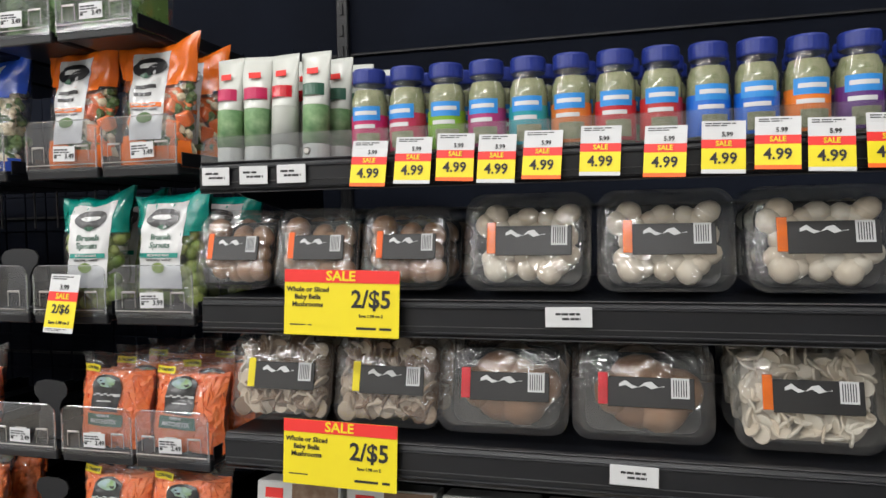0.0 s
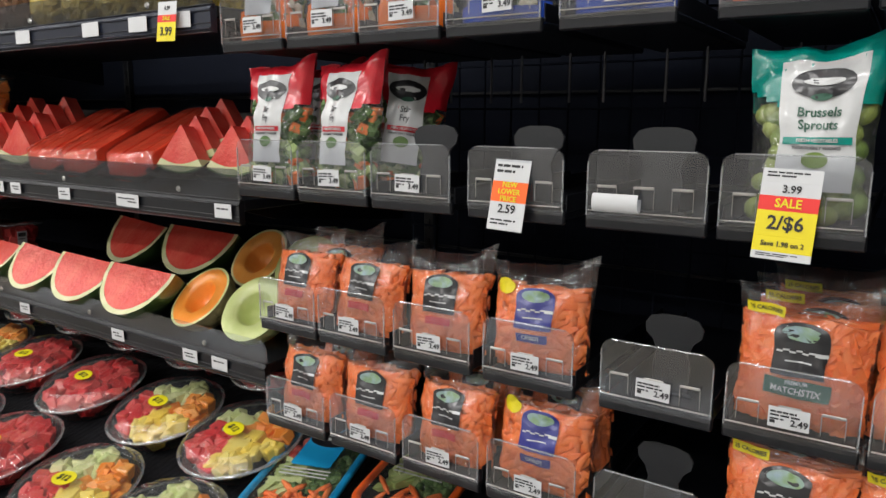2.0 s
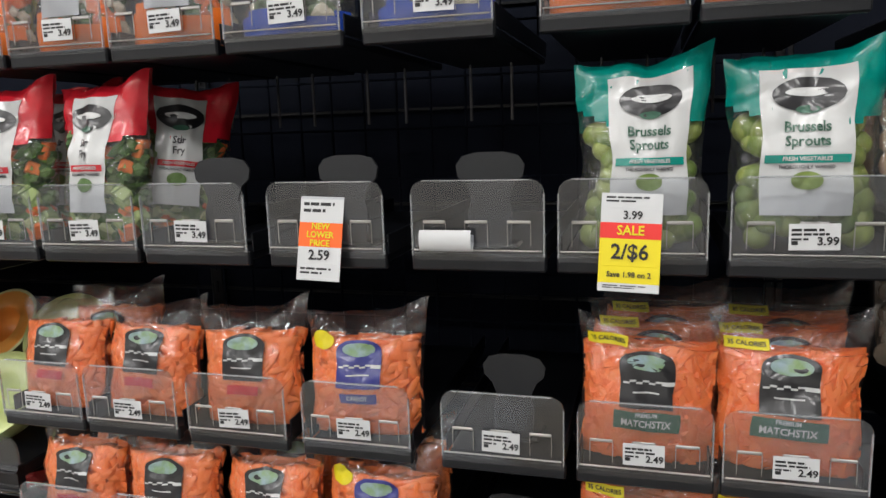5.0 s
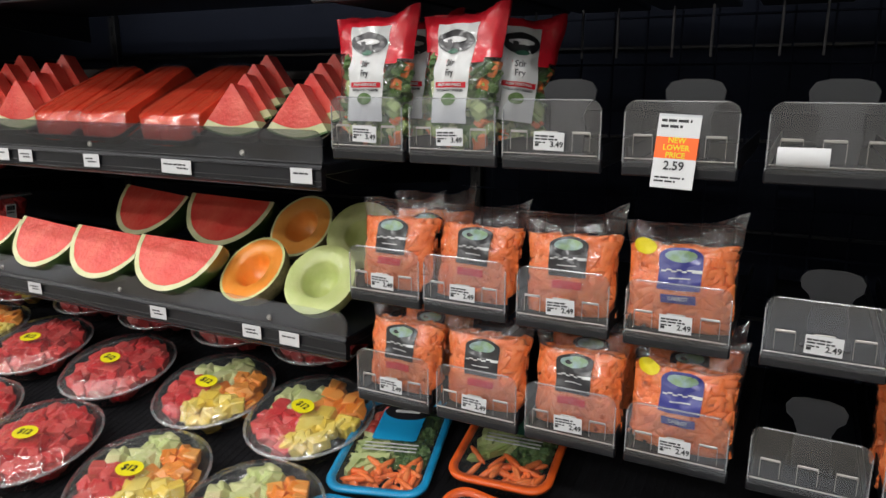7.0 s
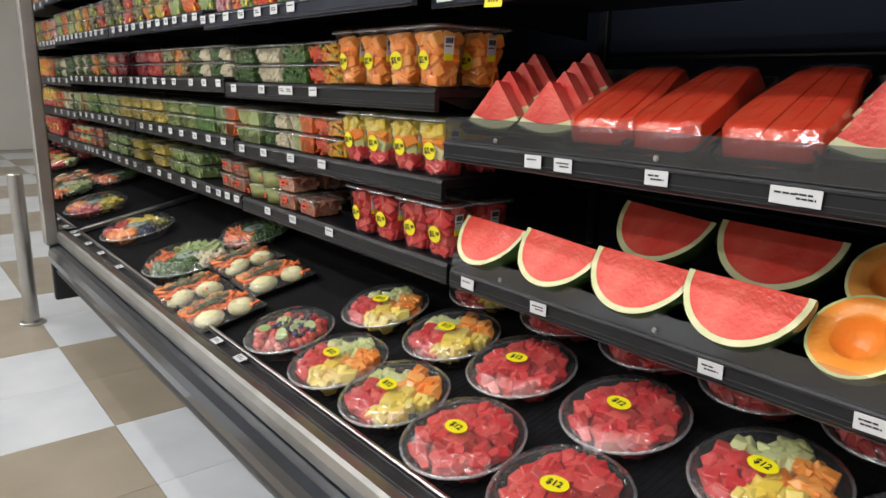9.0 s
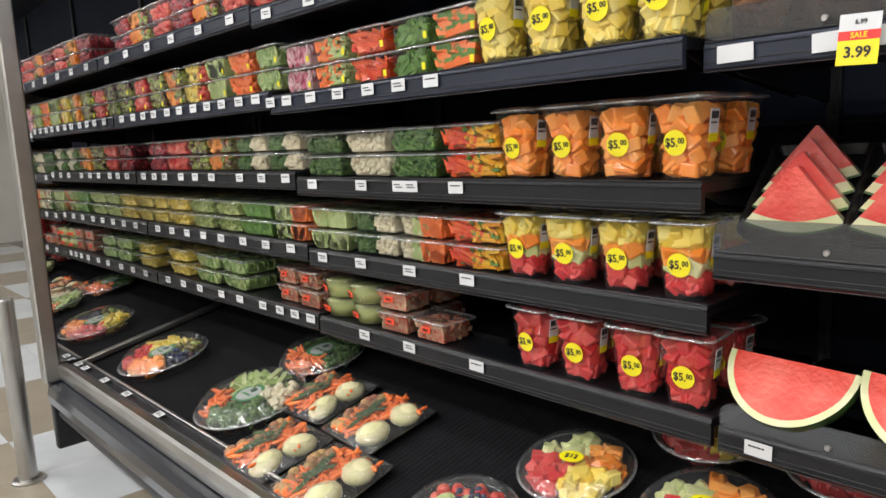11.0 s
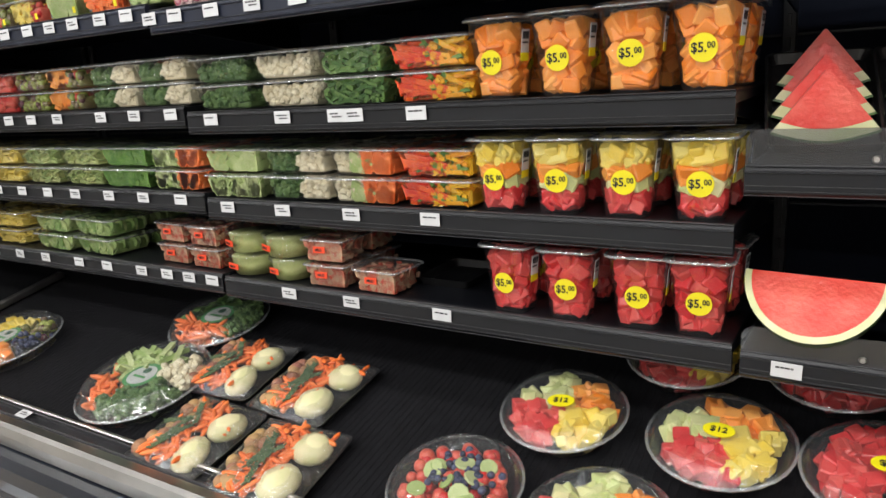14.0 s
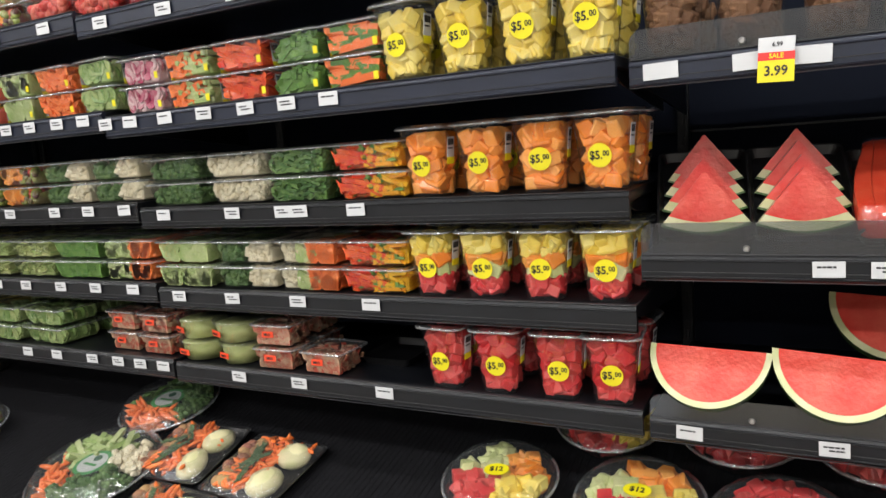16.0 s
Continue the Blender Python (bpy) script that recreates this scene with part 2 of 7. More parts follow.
F_MUSH = mat("white_mushroom_cap", (0.66, 0.61, 0.52), 0.55, scale=40, island=0.9, color2=(0.6, 0.5, 0.38), bump=0.15)
F_BELLA = mat("brown_mushroom_cap", (0.22, 0.11, 0.055), 0.55, scale=30, island=1.0, color2=(0.32, 0.18, 0.1), bump=0.2)
F_SLICE = mat("mushroom_slice", (0.6, 0.5, 0.39), 0.55, scale=60, island=1.3, color2=(0.16, 0.09, 0.05))
F_BROWN = mat("brown_crumb_cake", (0.16, 0.07, 0.03), 0.7, scale=90, island=1.0, color2=(0.26, 0.13, 0.06), bump=0.7, bscale=200)
F_HERB = mat("dried_herb", (0.2, 0.23, 0.11), 0.7, scale=150, color2=(0.33, 0.32, 0.2), bump=0.6, bscale=300)
F_POTATO = mat("small_potato", (0.42, 0.27, 0.11), 0.6, scale=40, island=1.0, color2=(0.28, 0.1, 0.08), bump=0.2)
F_WONION = mat("white_onion", (0.8, 0.72, 0.46), 0.4, scale=26, color2=(0.6, 0.6, 0.3), bump=0.3, bscale=40, coat=0.2)
F_ROSEMARY = mat("rosemary_sprig", (0.06, 0.11, 0.05), 0.6, island=1.0, color2=(0.12, 0.17, 0.08))


# ---- mesh building ----
class MB:
    """Collects vertices and faces for one mesh."""

    def __init__(self):
        self.v, self.f = [], []

    def add(self, verts, faces, m=None):
        k = len(self.v)
        self.v += [tuple(m @ Vector(p)) for p in verts] if m is not None else [tuple(p) for p in verts]
        self.f += [tuple(i + k for i in f) for f in faces]
        return self

    def mesh(self, name, material, smooth=False):
        me = bpy.data.meshes.new(name)
        me.from_pydata(self.v, [], self.f)
        me.materials.append(material)
        if smooth:
            me.shade_smooth()
        me.update()
        return me


def part(name, mb, material, parent=None, label="", smooth=False, m=None):
    ob = new(name, mb.mesh(name, material, smooth) if isinstance(mb, MB) else mb)
    if parent is not None:
        ob.parent = parent
    if m is not None:
        ob.matrix_local = m
    if label:
        ob["label"] = label
    return ob


def thing(name, label, category, group="", kind="", m=None):
    ob = new(name)
    ob.empty_display_size = 0.05
    if m is not None:
        ob.matrix_basis = m
    return tagged(ob, label, category, group, kind)


def at(x, y, z, rz=0, rx=0, ry=0):
    return pose(x, y, z, rx, ry, rz)


BOXES = {}


def cbox(w, d, h, b=0.002):
    """A box with bevelled edges, base centred at the origin."""
    key = (round(w, 4), round(d, 4), round(h, 4), round(b, 4))
    if key not in BOXES:
        b = min(b, w * 0.45, d * 0.45, h * 0.45)
        bm = bmesh.new()
        for sx in (-1, 1):
            for sy in (-1, 1):
                for sz in (-1, 1):
                    c = (sx * w / 2, sy * d / 2, sz * h / 2 + h / 2)
                    for ax in range(3):
                        bm.verts.new([c[i] - (b * (sx, sy, sz)[i] if i != ax else 0) for i in range(3)])
        bmesh.ops.convex_hull(bm, input=bm.verts)
        bmesh.ops.dissolve_limit(bm, angle_limit=0.01, verts=bm.verts, edges=bm.edges)
        bm.verts.index_update()
        BOXES[key] = ([v.co.copy() for v in bm.verts], [[v.index for v in f.verts] for f in bm.faces])
        bm.free()
    return BOXES[key]


def slab(x0, x1, y0, y1, z0, z1, b=0.003, mb=None):
    mb = mb or MB()
    v, f = cbox(x1 - x0, y1 - y0, z1 - z0, b)
    return mb.add(v, f, Matrix.Translation(((x0 + x1) / 2, (y0 + y1) / 2, z0)))


def ico(level):
    bm = bmesh.new()
    bmesh.ops.create_icosphere(bm, subdivisions=level, radius=1)
    bm.verts.index_update()
    r = ([v.co.copy() for v in bm.verts], [[v.index for v in f.verts] for f in bm.faces])
    bm.free()
    return r


ICO1, ICO2, ICO3 = ico(1), ico(2), ico(3)
CUBE = ([(x, y, z) for x in (-1, 1) for y in (-1, 1) for z in (-1, 1)], [(0, 1, 3, 2), (4, 6, 7, 5), (0, 4, 5, 1), (2, 3, 7, 6), (0, 2, 6, 4), (1, 5, 7, 3)])


def rrect(w, d, r, n=4):
    pts = []
    for cx, cy, a0 in ((1, 1, 0), (-1, 1, 90), (-1, -1, 180), (1, -1, 270)):
        for i in range(n + 1):
            a = radians(a0 + 90 * i / n)
            pts.append((cx * (w / 2 - r) + r * math.cos(a), cy * (d / 2 - r) + r * math.sin(a)))
    return pts


def circle(r, n=28, ry=None):
    return [(r * math.cos(2 * math.pi * i / n), (ry or r) * math.sin(2 * math.pi * i / n)) for i in range(n)]


def loft(rings, bottom=True, top=False, mb=None):
    """rings: lists of (x, y) with a height each."""
    mb = mb or MB()
    v, f = [], []
    n = len(rings[0][0])
    for pts, z in rings:
        v += [(x, y, z) for x, y in pts]
    for k in range(len(rings) - 1):
        for i in range(n):
            j = (i + 1) % n
            f.append((k * n + i, k * n + j, (k + 1) * n + j, (k + 1) * n + i))
    if bottom:
        f.append(tuple(range(n))[::-1])
    if top:
        f.append(tuple(range((len(rings) - 1) * n, len(rings) * n)))
    return mb.add(v, f)


def rand_rot(rng):
    return Euler((rng.uniform(0, 6.3), rng.uniform(0, 6.3), rng.uniform(0, 6.3))).to_matrix().to_4x4()


CHUNK = cbox(2, 2, 2, 0.2)
CHUNK = ([(v.x, v.y, v.z - 1) for v in CHUNK[0]], CHUNK[1])


def piece(mb, shape, size, m, rng):
    """One bit of food of the given shape."""
    if shape == "cube":
        s = [size * 0.5 * rng.uniform(0.8, 1.15) for _ in range(3)]
        sx, sy = rng.uniform(-0.18, 0.18), rng.uniform(-0.18, 0.18)
        mb.add([(p[0] * s[0] * (1 + sy * p[2]) + sx * p[2] * s[0], p[1] * s[1] * (1 - sx * p[0]), p[2] * s[2]) for p in CHUNK[0]], CHUNK[1], m)
    elif shape == "stick":
        k = size
        v = [(p[0] * k * 1.6 * rng.uniform(0.8, 1.1), p[1] * k * 0.26 * rng.uniform(0.8, 1.2), p[2] * k * 0.22) for p in CUBE[0]]
        mb.add(v, CUBE[1], m)
    elif shape == "carrot":
        rings = []
        for i in range(6):
            t = i / 5
            r = size * 0.3 * (0.55 + 0.45 * math.sin(math.pi * min(1, t * 0.9 + 0.1))) * (0.6 if i in (0, 5) else 1)
            rings.append((circle(r, 7), (t - 0.5) * size * 2.4))
        q = MB()
        loft(rings, True, True, q)
        mb.add(q.v, q.f, m)
    elif shape == "disc":
        q = MB()
        loft([(circle(size * 0.75, 10), -size * 0.1), (circle(size * 0.8, 10), 0), (circle(size * 0.75, 10), size * 0.1)], True, True, q)
        mb.add(q.v, q.f, m)
    elif shape == "ball":
        s = [size * 0.5 * rng.uniform(0.85, 1.12) for _ in range(3)]
        mb.add([(p[0] * s[0], p[1] * s[1], p[2] * s[2]) for p in ICO2[0]], ICO2[1], m)
    elif shape == "floret":
        for _ in range(9):
            o = Vector((rng.gauss(0, 1), rng.gauss(0, 1), rng.gauss(0, 1))).normalized() * size * 0.36
            r = size * rng.uniform(0.2, 0.32)
            mb.add([Vector(p) * r * rng.uniform(0.8, 1.2) + o for p in ICO1[0]], ICO1[1], m)
    elif shape == "noodle":
        v, f = [], []
        a, rad, n = rng.uniform(0, 6), size * rng.uniform(0.7, 1.2), 7
        w = size * 0.13
        for i in range(n + 1):
            t = a + i * 0.45
            c = (rad * math.cos(t), rad * math.sin(t), size * 0.25 * math.sin(i * 0.8 + a))
            v += [(c[0] * 1.0, c[1], c[2] - w), (c[0] * (1 + w / rad), c[1] * (1 + w / rad), c[2]), (c[0], c[1], c[2] + w), (c[0] * (1 - w / rad), c[1] * (1 - w / rad), c[2])]
        for i in range(n):
            for j in range(4):
                f.append((i * 4 + j, i * 4 + (j + 1) % 4, i * 4 + 4 + (j + 1) % 4, i * 4 + 4 + j))
        mb.add(v, f, m)
    elif shape == "leaf":
        s = size
        v = [(-s, 0, 0), (-0.3 * s, -0.45 * s, 0.12 * s), (0.5 * s, -0.35 * s, 0.2 * s), (s, 0, 0.1 * s), (0.5 * s, 0.35 * s, 0.2 * s), (-0.3 * s, 0.45 * s, 0.12 * s), (0.1 * s, 0, -0.05 * s)]
        mb.add(v, [(0, 1, 6), (1, 2, 6), (2, 3, 6), (3, 4, 6), (4, 5, 6), (5, 0, 6)], m)


FLAT = ("stick", "noodle", "leaf", "disc")


def fill(shape, size, n, inside, rng, aim=None, keep=None, flat=False):
    """A heap of n bits, each placed by inside(rng); flat: pressed flat where it meets the wall."""
    mb = MB()
    for _ in range(n):
        x, y, z = inside(rng)
        if shape in FLAT and aim is None:
            r = Euler((rng.gauss(0, 0.35), rng.gauss(0, 0.35), rng.uniform(0, 6.3))).to_matrix().to_4x4()
        elif aim == "face":
            r = Euler((math.pi / 2 + rng.gauss(0, 0.25), rng.gauss(0, 0.2), rng.uniform(-0.3, 0.3))).to_matrix().to_4x4()
        elif aim == "flat":
            r = Euler((rng.gauss(0, 0.12), rng.uniform(0, 6.3), rng.gauss(0, 0.15))).to_matrix().to_4x4()
        elif aim == "bag":
            r = Euler((rng.gauss(0, 0.1), rng.gauss(0.7, 1.1), 0)).to_matrix().to_4x4()
        elif aim == "lie":
            r = Euler((math.pi / 2 + rng.gauss(0, 0.2), 0, rng.uniform(0, 6.3))).to_matrix().to_4x4()
        elif aim == "along":
            r = Euler((rng.gauss(0, 0.15), rng.gauss(0, 0.12), rng.gauss(0, 0.2))).to_matrix().to_4x4()
        else:
            r = rand_rot(rng)
        if shape == "cube" and aim is None:
            r = Euler((rng.gauss(0, 0.4), rng.gauss(0, 0.5), rng.gauss(0, 0.4))).to_matrix().to_4x4()
        k = len(mb.v)
        piece(mb, shape, size * rng.uniform(0.85, 1.15), Matrix.Translation((x, y, z)) @ r, rng)
        if keep and flat:
            mb.v[k:] = [keep(*p) for p in mb.v[k:]]
        elif keep:                                 # pushed in as a whole, so that it stays inside
            gaps = [[b - a for a, b in zip(p, keep(*p))] for p in mb.v[k:]]
            s = [max(g[i] for g in gaps) + min(g[i] for g in gaps) for i in range(3)]
            s = [v * rng.uniform(1.0, 1.12) for v in s]
            mb.v[k:] = [(p[0] + s[0], p[1] + s[1], p[2] + s[2]) for p in mb.v[k:]]
    return mb


def lattice(w, d, z0, z1, pitch, rng):
    """Jittered places, row over row, for chunks packed in a box."""
    nz = max(1, round((z1 - z0) / pitch))
    nx, ny = max(2, round(w / pitch)), max(2, round(d / pitch))
    pts = []
    for k in range(nz):
        for i in range(nx):
            for j in range(ny):
                pts.append(((i + 0.5 + 0.22 * (k % 2 * 2 - 1) * 0.6 + rng.uniform(-0.16, 0.16)) / nx * w - w / 2, (j + 0.5 + rng.uniform(-0.16, 0.16)) / ny * d - d / 2, z0 + (k + 0.5 + rng.uniform(-0.2, 0.2)) / nz * (z1 - z0)))
    return pts


def within_box(w, d, z0, z1, wb=1.0, x0=None, x1=None, rad=0.0):
    """Presses bits against the walls of a tapered box."""
    def keep(x, y, z):
        z = min(max(z, z0), z1)
        k = wb + (1 - wb) * (z - z0) / (z1 - z0)
        x, y = min(max(x, -w / 2 * k if x0 is None else x0 * k), w / 2 * k if x1 is None else x1 * k), min(max(y, -d / 2 * k), d / 2 * k)
        if rad:
            cx, cy = w / 2 * k - rad, d / 2 * k - rad
            ex, ey = abs(x) - cx, abs(y) - cy
            if ex > 0 and ey > 0 and math.hypot(ex, ey) > rad:
                f_ = rad / math.hypot(ex, ey)
                x, y = math.copysign(cx + ex * f_, x), math.copysign(cy + ey * f_, y)
        return x, y, z
    return keep


def within_round(r, z0, z1, rb):
    """Presses bits against the wall of a round bowl."""
    def keep(x, y, z):
        z = min(max(z, z0), z1)
        lim = rb + (r - rb) * min(1.0, (z - z0) / (0.045 - z0))
        d = math.hypot(x, y)
        s = min(1.0, lim / max(d, 1e-6))
        return x * s, y * s, z
    return keep


def box_region(w, d, z0, z1, shell=0.6, wb=None):
    """Places in a box, most of them near its walls, where they show."""
    def inside(rng):
        z = rng.uniform(z0, z1)
        k = 1.0 if wb is None else (wb + (1 - wb) * (z - z0) / max(1e-6, z1 - z0))
        x, y = rng.uniform(-w / 2, w / 2), rng.uniform(-d / 2, d / 2)
        if rng.random() < shell:
            side = rng.random()
            if side < 0.5:
                y = -d / 2
            elif side < 0.65:
                x = -w / 2
            elif side < 0.8:
                x = w / 2
            else:
                z = z1
        return x * k, y * k, z
    return inside


TEXTS = {}


def text_mesh(words, size, material, width=None):
    """Flat letters in the built-in font, centred, readable from -y."""
    key = (words, size, material.name)
    if key not in TEXTS:
        cu = bpy.data.curves.new("words", "FONT")
        cu.body, cu.size, cu.align_x, cu.align_y, cu.resolution_u, cu.extrude, cu.offset = words, size, "CENTER", "CENTER", 2, 0.0003, size * 0.02
        ob = new("words", cu)
        me = bpy.data.meshes.new_from_object(ob.evaluated_get(bpy.context.evaluated_depsgraph_get()))
        bpy.data.objects.remove(ob)
        bpy.data.curves.remove(cu)
        me.materials.clear()
        me.materials.append(material)
        me.transform(Matrix.Rotation(radians(90), 4, "X"))
        TEXTS[key] = me
    return TEXTS[key]


def letters(name, words, size, material, parent, m, squash=1.0):
    ob = new(name, text_mesh(words, size, material))
    ob.parent = parent
    ob.matrix_local = m @ Matrix.Diagonal((squash, 1, 1, 1))
    return ob

# ---- structure ----
X0, X1, BACK, ROOF = -5.33, 2.3, 2.62, 2.42      # the case: ends, back wall, canopy
TILE = 0.467


def floor_mat(name, c1, c2):
    m = mat(name, c1, 0.32, var=0.1, scale=3.0, color2=c2, bump=0.03, bscale=40, coat=0.15)
    return m


GROUT = mat("floor_grout", (0.3, 0.29, 0.27), 0.7)
TILE_WHITE = floor_mat("pale_grey_floor_tile", (0.66, 0.68, 0.7), (0.52, 0.55, 0.58))
TILE_TAN = floor_mat("tan_floor_tile", (0.36, 0.31, 0.24), (0.28, 0.24, 0.18))
PLASTER = mat("shop_wall_paint", (0.62, 0.6, 0.56), 0.7, var=0.1, scale=1.5)
CEILING = mat("ceiling_panel", (0.75, 0.75, 0.74), 0.8, var=0.05, scale=2)

floor = tagged(part("floor", slab(-15, 7, -7, 4, -0.2, -0.006, 0.001), GROUT), "checkered vinyl tile shop floor", "floor", kind="structure")
for nm, (a, b, c, d) in {"wall_west": (-15.2, -15, -7, 4), "wall_east": (7, 7.2, -7, 4), "wall_south": (-15.2, 7.2, -7.2, -7), "wall_north": (-15.2, 7.2, 4, 4.2)}.items():
    tagged(part(nm, slab(a, b, c, d, -0.2, 4.1), PLASTER), "plain painted shop wall", "wall", kind="structure")
tagged(part("ceiling", slab(-15.2, 7.2, -7.2, 4.2, 4.1, 4.2), CEILING), "white panelled shop ceiling", "ceiling", kind="structure")

GLOW = bpy.data.materials.new("lamp_glow")
_n, _l, _p = nodes_of(GLOW)
_p.inputs["Emission Color"].default_value = (1.0, 0.98, 0.94, 1)
_p.inputs["Emission Strength"].default_value = 4.0
for lx, ly in CEIL_LAMPS:
    lamp = thing("ceiling_lamp", "long white tube lamp on the shop ceiling", "ceiling lamp", "ceiling lamps", m=at(lx, ly, 4.1))
    part("housing", slab(-1.25, 1.25, -0.2, 0.2, -0.1, 0, 0.01), CEILING, lamp)
    part("diffuser", slab(-1.2, 1.2, -0.15, 0.15, -0.13, -0.101, 0.01), GLOW, lamp)

# the refrigerated case
case = thing("refrigerated_case", "long black open refrigerated display case for produce", "display case")
part("back_panel", slab(X0, X1, BACK, BACK + 0.06, 0.1, ROOF), WALL_BLACK, case)
part("canopy", slab(X0, X1, 1.6, BACK + 0.06, ROOF, ROOF + 0.12, 0.01), BLACK, case)
part("canopy_front", slab(X0, X1, 1.55, 1.6, ROOF - 0.13, ROOF + 0.12, 0.01), BLACK, case)
part("end_panel", slab(X1, X1 + 0.05, 1.62, BACK + 0.06, 0.1, ROOF), BLACK, case)
mb = MB()
v = [(X0, 1.735, 0.43), (X1, 1.735, 0.43), (X1, BACK, 0.618), (X0, BACK, 0.618)]
v += [(a, b, c - 0.03) for a, b, c in v]
mb.add(v, [(0, 1, 2, 3), (7, 6, 5, 4), (0, 4, 5, 1), (1, 5, 6, 2), (2, 6, 7, 3), (3, 7, 4, 0)])
part("deck", mb, MATTING, case, "black ribbed matting on the lower deck")
mb = MB()
for i in range(int((X1 - X0) / 0.016)):
    x = X0 + 0.008 + i * 0.016
    v, f = cbox(0.005, 0.86, 0.0014, 0.0005)
    mb.add(v, f, Matrix.Translation((x, 2.175, 0.5232)) @ Matrix.Rotation(math.atan2(0.188, 0.885), 4, "X"))
part("matting_ribs", mb, MATTING, case)


def profile(pts, x0, x1):
    """A strip along the case with the given (y, z) outline."""
    n = len(pts)
    m_ = MB()
    m_.add([(x0, y, z) for y, z in pts] + [(x1, y, z) for y, z in pts], [(i, (i + 1) % n, n + (i + 1) % n, n + i) for i in range(n)] + [tuple(range(n))[::-1], tuple(range(n, 2 * n))])
    return m_


part("front_rail", profile([(1.655, 0.405), (1.648, 0.44), (1.652, 0.462), (1.662, 0.468), (1.69, 0.462), (1.694, 0.43), (1.69, 0.4)], X0 - 0.02, X1), STEEL, case, "worn brushed steel front nosing")
part("label_channel", profile([(1.695, 0.40), (1.695, 0.452), (1.699, 0.455), (1.74, 0.447), (1.742, 0.40)], X0, X1), DARK_STEEL, case, "dark ribbed label channel")
for yy in (1.7015, 1.735):
    part("channel_rib", slab(X0, X1, yy, yy + 0.004, 0.447, 0.4585, 0.001), DARK_STEEL, case)
part("rail_lip", slab(X0, X1, 1.744, 1.756, 0.43, 0.462, 0.003), STEEL, case)
part("bumper", profile([(1.66, 0.40), (1.632, 0.395), (1.618, 0.375), (1.612, 0.345), (1.616, 0.31), (1.634, 0.285), (1.66, 0.28)], X0 - 0.03, X1), BUMPER, case, "rounded navy black bumper rail")
part("bumper_strip", profile([(1.66, 0.279), (1.64, 0.276), (1.634, 0.266), (1.638, 0.252), (1.66, 0.248)], X0 - 0.025, X1), DARK_STEEL, case)
part("lower_panel", profile([(1.66, 0.40), (1.66, 0.27), (1.76, 0.205), (1.83, 0.205), (1.83, 0.40)], X0, X1), BLACK, case)
part("kick_plate", slab(X0 + 0.03, X1, 1.95, 1.97, 0.0, 0.2), KICK, case, "grey metal kick plate")
part("underframe", slab(X0 + 0.02, X1, 1.832, BACK, 0.2, 0.26), BLACK, case)
# mirrored end with a steel frame
part("end_mirror", slab(X0 + 0.002, X0 + 0.008, 1.66, BACK, 0.47, ROOF, 0.001), MIRROR, case, "mirrored inner face of the case end")
part("end_wall", slab(X0 - 0.04, X0, 1.62, BACK + 0.06, 0.12, ROOF, 0.006), BLACK, case)
part("end_frame_upright", slab(X0 - 0.045, X0 + 0.02, 1.6, 1.658, 0.40, ROOF, 0.006), STEEL, case, "brushed steel upright at the case end")
mb = MB()
v, f = cbox(0.02, 0.7, 0.022, 0.003)
mb.add(v, f, Matrix.Translation((X0 + 0.014, 2.0, 0.494)) @ Matrix.Rotation(math.atan2(0.188, 0.885), 4, "X"))
part("end_frame_sill", mb, STEEL, case)
# slotted uprights and panel seams of the back
for x in [X0 + 0.03, -4.09, -2.86, -1.675, -0.585, 0.62, 1.85]:
    mb = slab(x - 0.014, x + 0.014, BACK - 0.02, BACK - 0.002, 0.5, ROOF - 0.02, 0.002)
    for k in range(38):
        slab(x - 0.004, x + 0.004, BACK - 0.024, BACK - 0.0205, 0.56 + k * 0.048, 0.585 + k * 0.048, 0.0008, mb)
    part("slotted_upright", mb, SHELF, case)
for z in (0.72, 0.9, 1.08, 1.26, 1.44, 1.62, 1.8, 1.98):
    part("panel_seam", slab(X0 + 0.01, X1 - 0.01, BACK - 0.008, BACK - 0.001, z, z + 0.006, 0.001), SHELF, case)
# wire grid behind the pusher trays
for i in range(18):
    part("wire", slab(-1.655 + i * 0.062, -1.651 + i * 0.062, 2.5, 2.504, 0.78, 1.62, 0.001), WALL_BLACK, case)
for k in range(10):
    part("wire", slab(-1.66, -0.59, 2.496, 2.4995, 0.8 + k * 0.085, 0.804 + k * 0.085, 0.001), WALL_BLACK, case)
# thin hanger rods under the upper pusher trays
for x in (-1.615, -1.47, -1.325, -1.175, -1.015, -0.83, -0.685):
    for dx in (-0.03, 0.03):
        part("hanger_rod", slab(x + dx - 0.0018, x + dx + 0.0018, 2.33, 2.3336, 1.235, 1.315, 0.0006), KICK, case)


